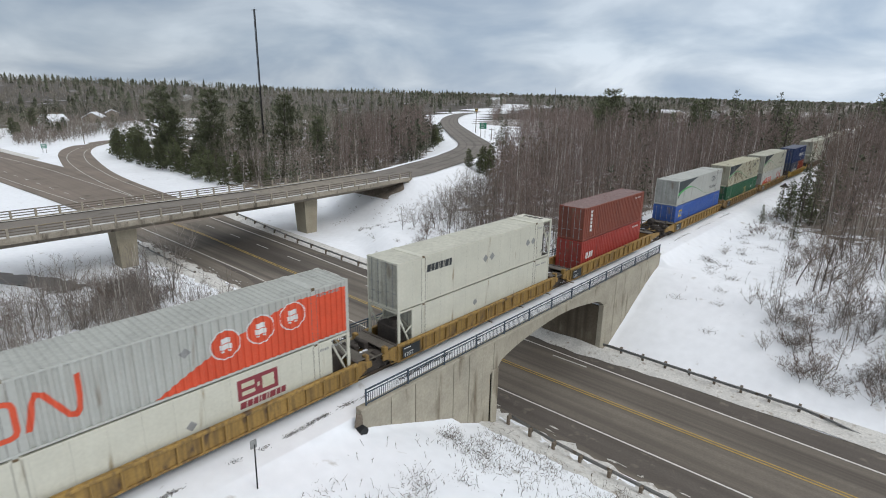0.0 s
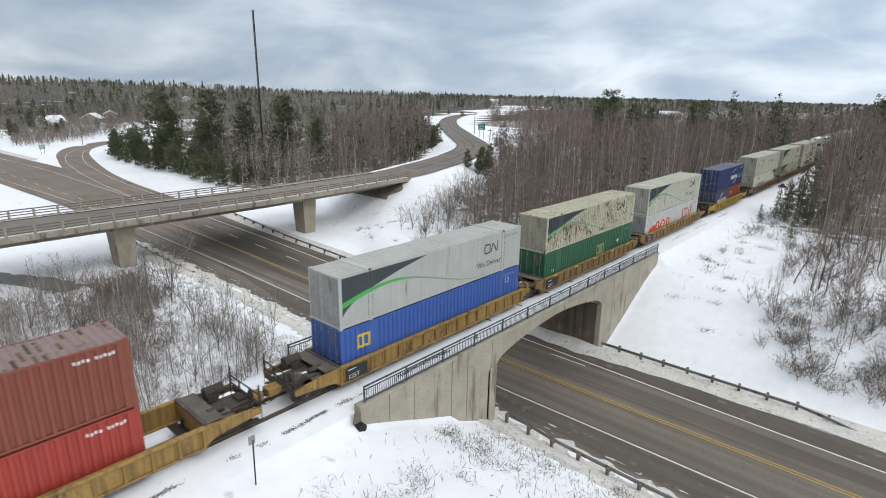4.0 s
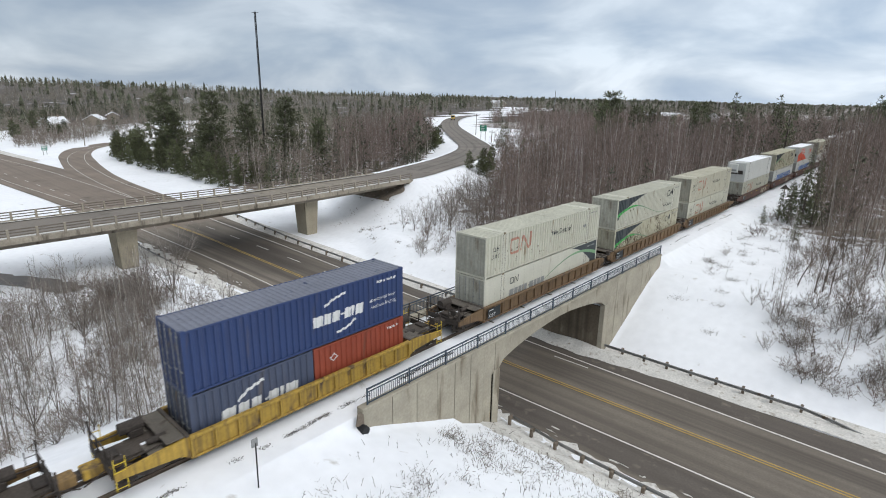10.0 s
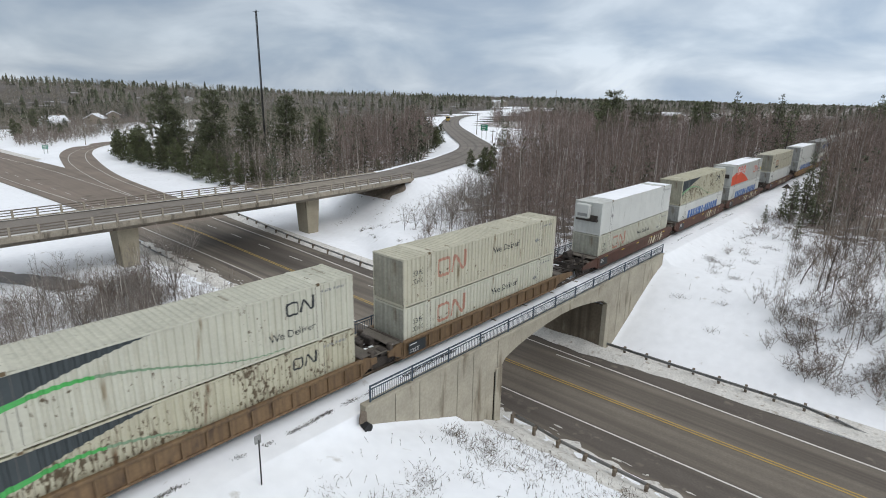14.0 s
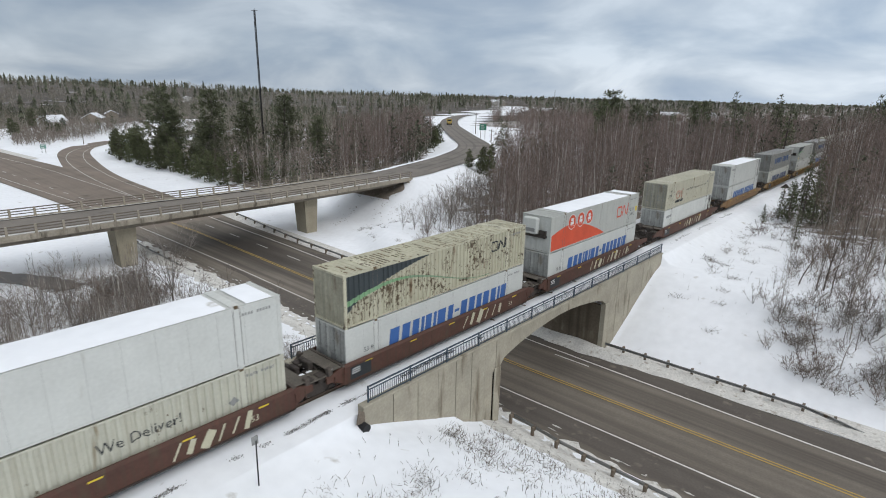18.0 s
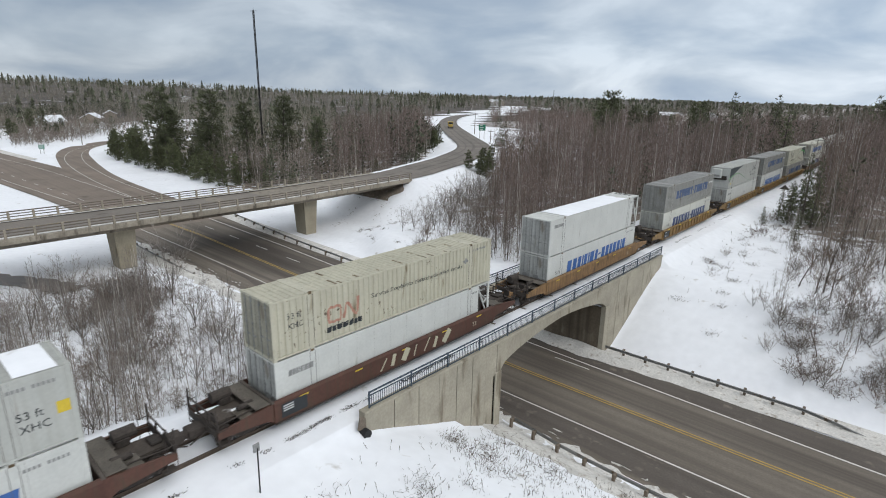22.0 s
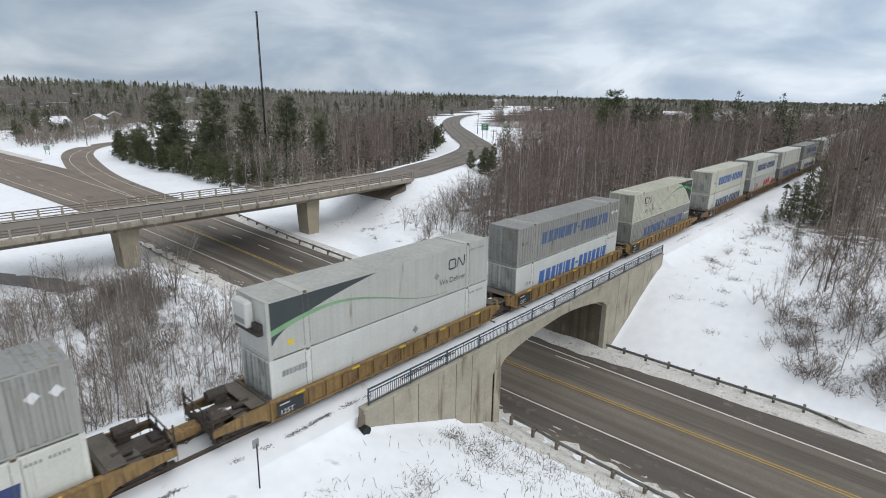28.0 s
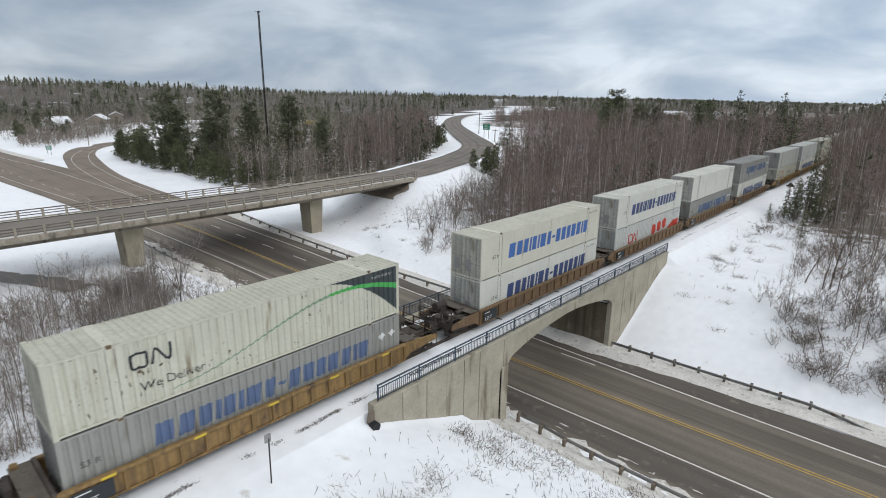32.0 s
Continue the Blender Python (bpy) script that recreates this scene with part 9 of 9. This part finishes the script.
for x, y, h in ((-236, 66, 10), (-272, 50, 10), (-302, 44, 10), (-124, 180, 8.5), (-96, 154, 4.5)):
    pole(x, y, h)
# snow fields round the houses are part of the ground; a yellow truck turns off the upper road
plow = thing("dump_truck", "yellow highway dump truck turning off the side road", "truck")
bd = part("dump_body", recalc(Build().prism([(-1.2, 1.1), (1.2, 1.1), (1.3, 2.9), (-1.3, 2.9)], 1, -4.2, 0.9).mesh("dump_body", M["cone_yellow"])), None, plow)
part("cab", Build().box(-1.2, 1.2, 1.1, 3.0, 0.8, 3.1, 0.12), M["cone_yellow"], plow)
part("windscreen", Build().box(-1.0, 1.0, 3.0, 3.02, 1.9, 2.8), M["window"], plow)
part("bonnet", Build().box(-0.9, 0.9, 3.0, 4.5, 0.7, 1.9, 0.15), M["cone_yellow"], plow)
part("chassis", Build().box(-0.6, 0.6, -4.3, 4.3, 0.55, 1.1), M["steel_dark"], plow)
wm = Build().tube((-0.16, 0, 0), (0.16, 0, 0), 0.52, sides=14).mesh("wheel", M["black"])
for x in (-1.05, 1.05):
    for y in (-3.2, -1.9, 3.6):
        part("wheel", wm, None, plow).location = (x, y, 0.52)
for x in (-0.75, 0.75):
    part("headlight", Build().box(x - 0.15, x + 0.15, 4.5, 4.53, 1.05, 1.3), M["g_white"], plow)
PLOW_ROWS = [(t, pose(x, y, 0.42, 0, 0, a)) for t, x, y, a in ((0.0, -276, 370, -140), (6.0, -243, 308, -143), (12.0, -208, 259, -140), (14.0, -199, 246, -139), (17.0, -179, 225, -136), (19.0, -163, 208, -136), (20.0, -157, 202, -137),
             (22.0, -151, 195.5, -138), (23.0, -146.5, 190, -142), (24.0, -142.5, 185, -165), (25.0, -142.5, 180, -205), (26.0, -148, 175.3, -230), (28.0, -162, 164.8, -233), (32.0, -192, 142.5, -233))]

# ---- what moves ----
def motions():
    for ob, yc, z in MOVERS:
        walk(ob, [(t, pose(0, yc - s, z)) for t, s in WHEN])
    walk(plow, PLOW_ROWS)


motions()
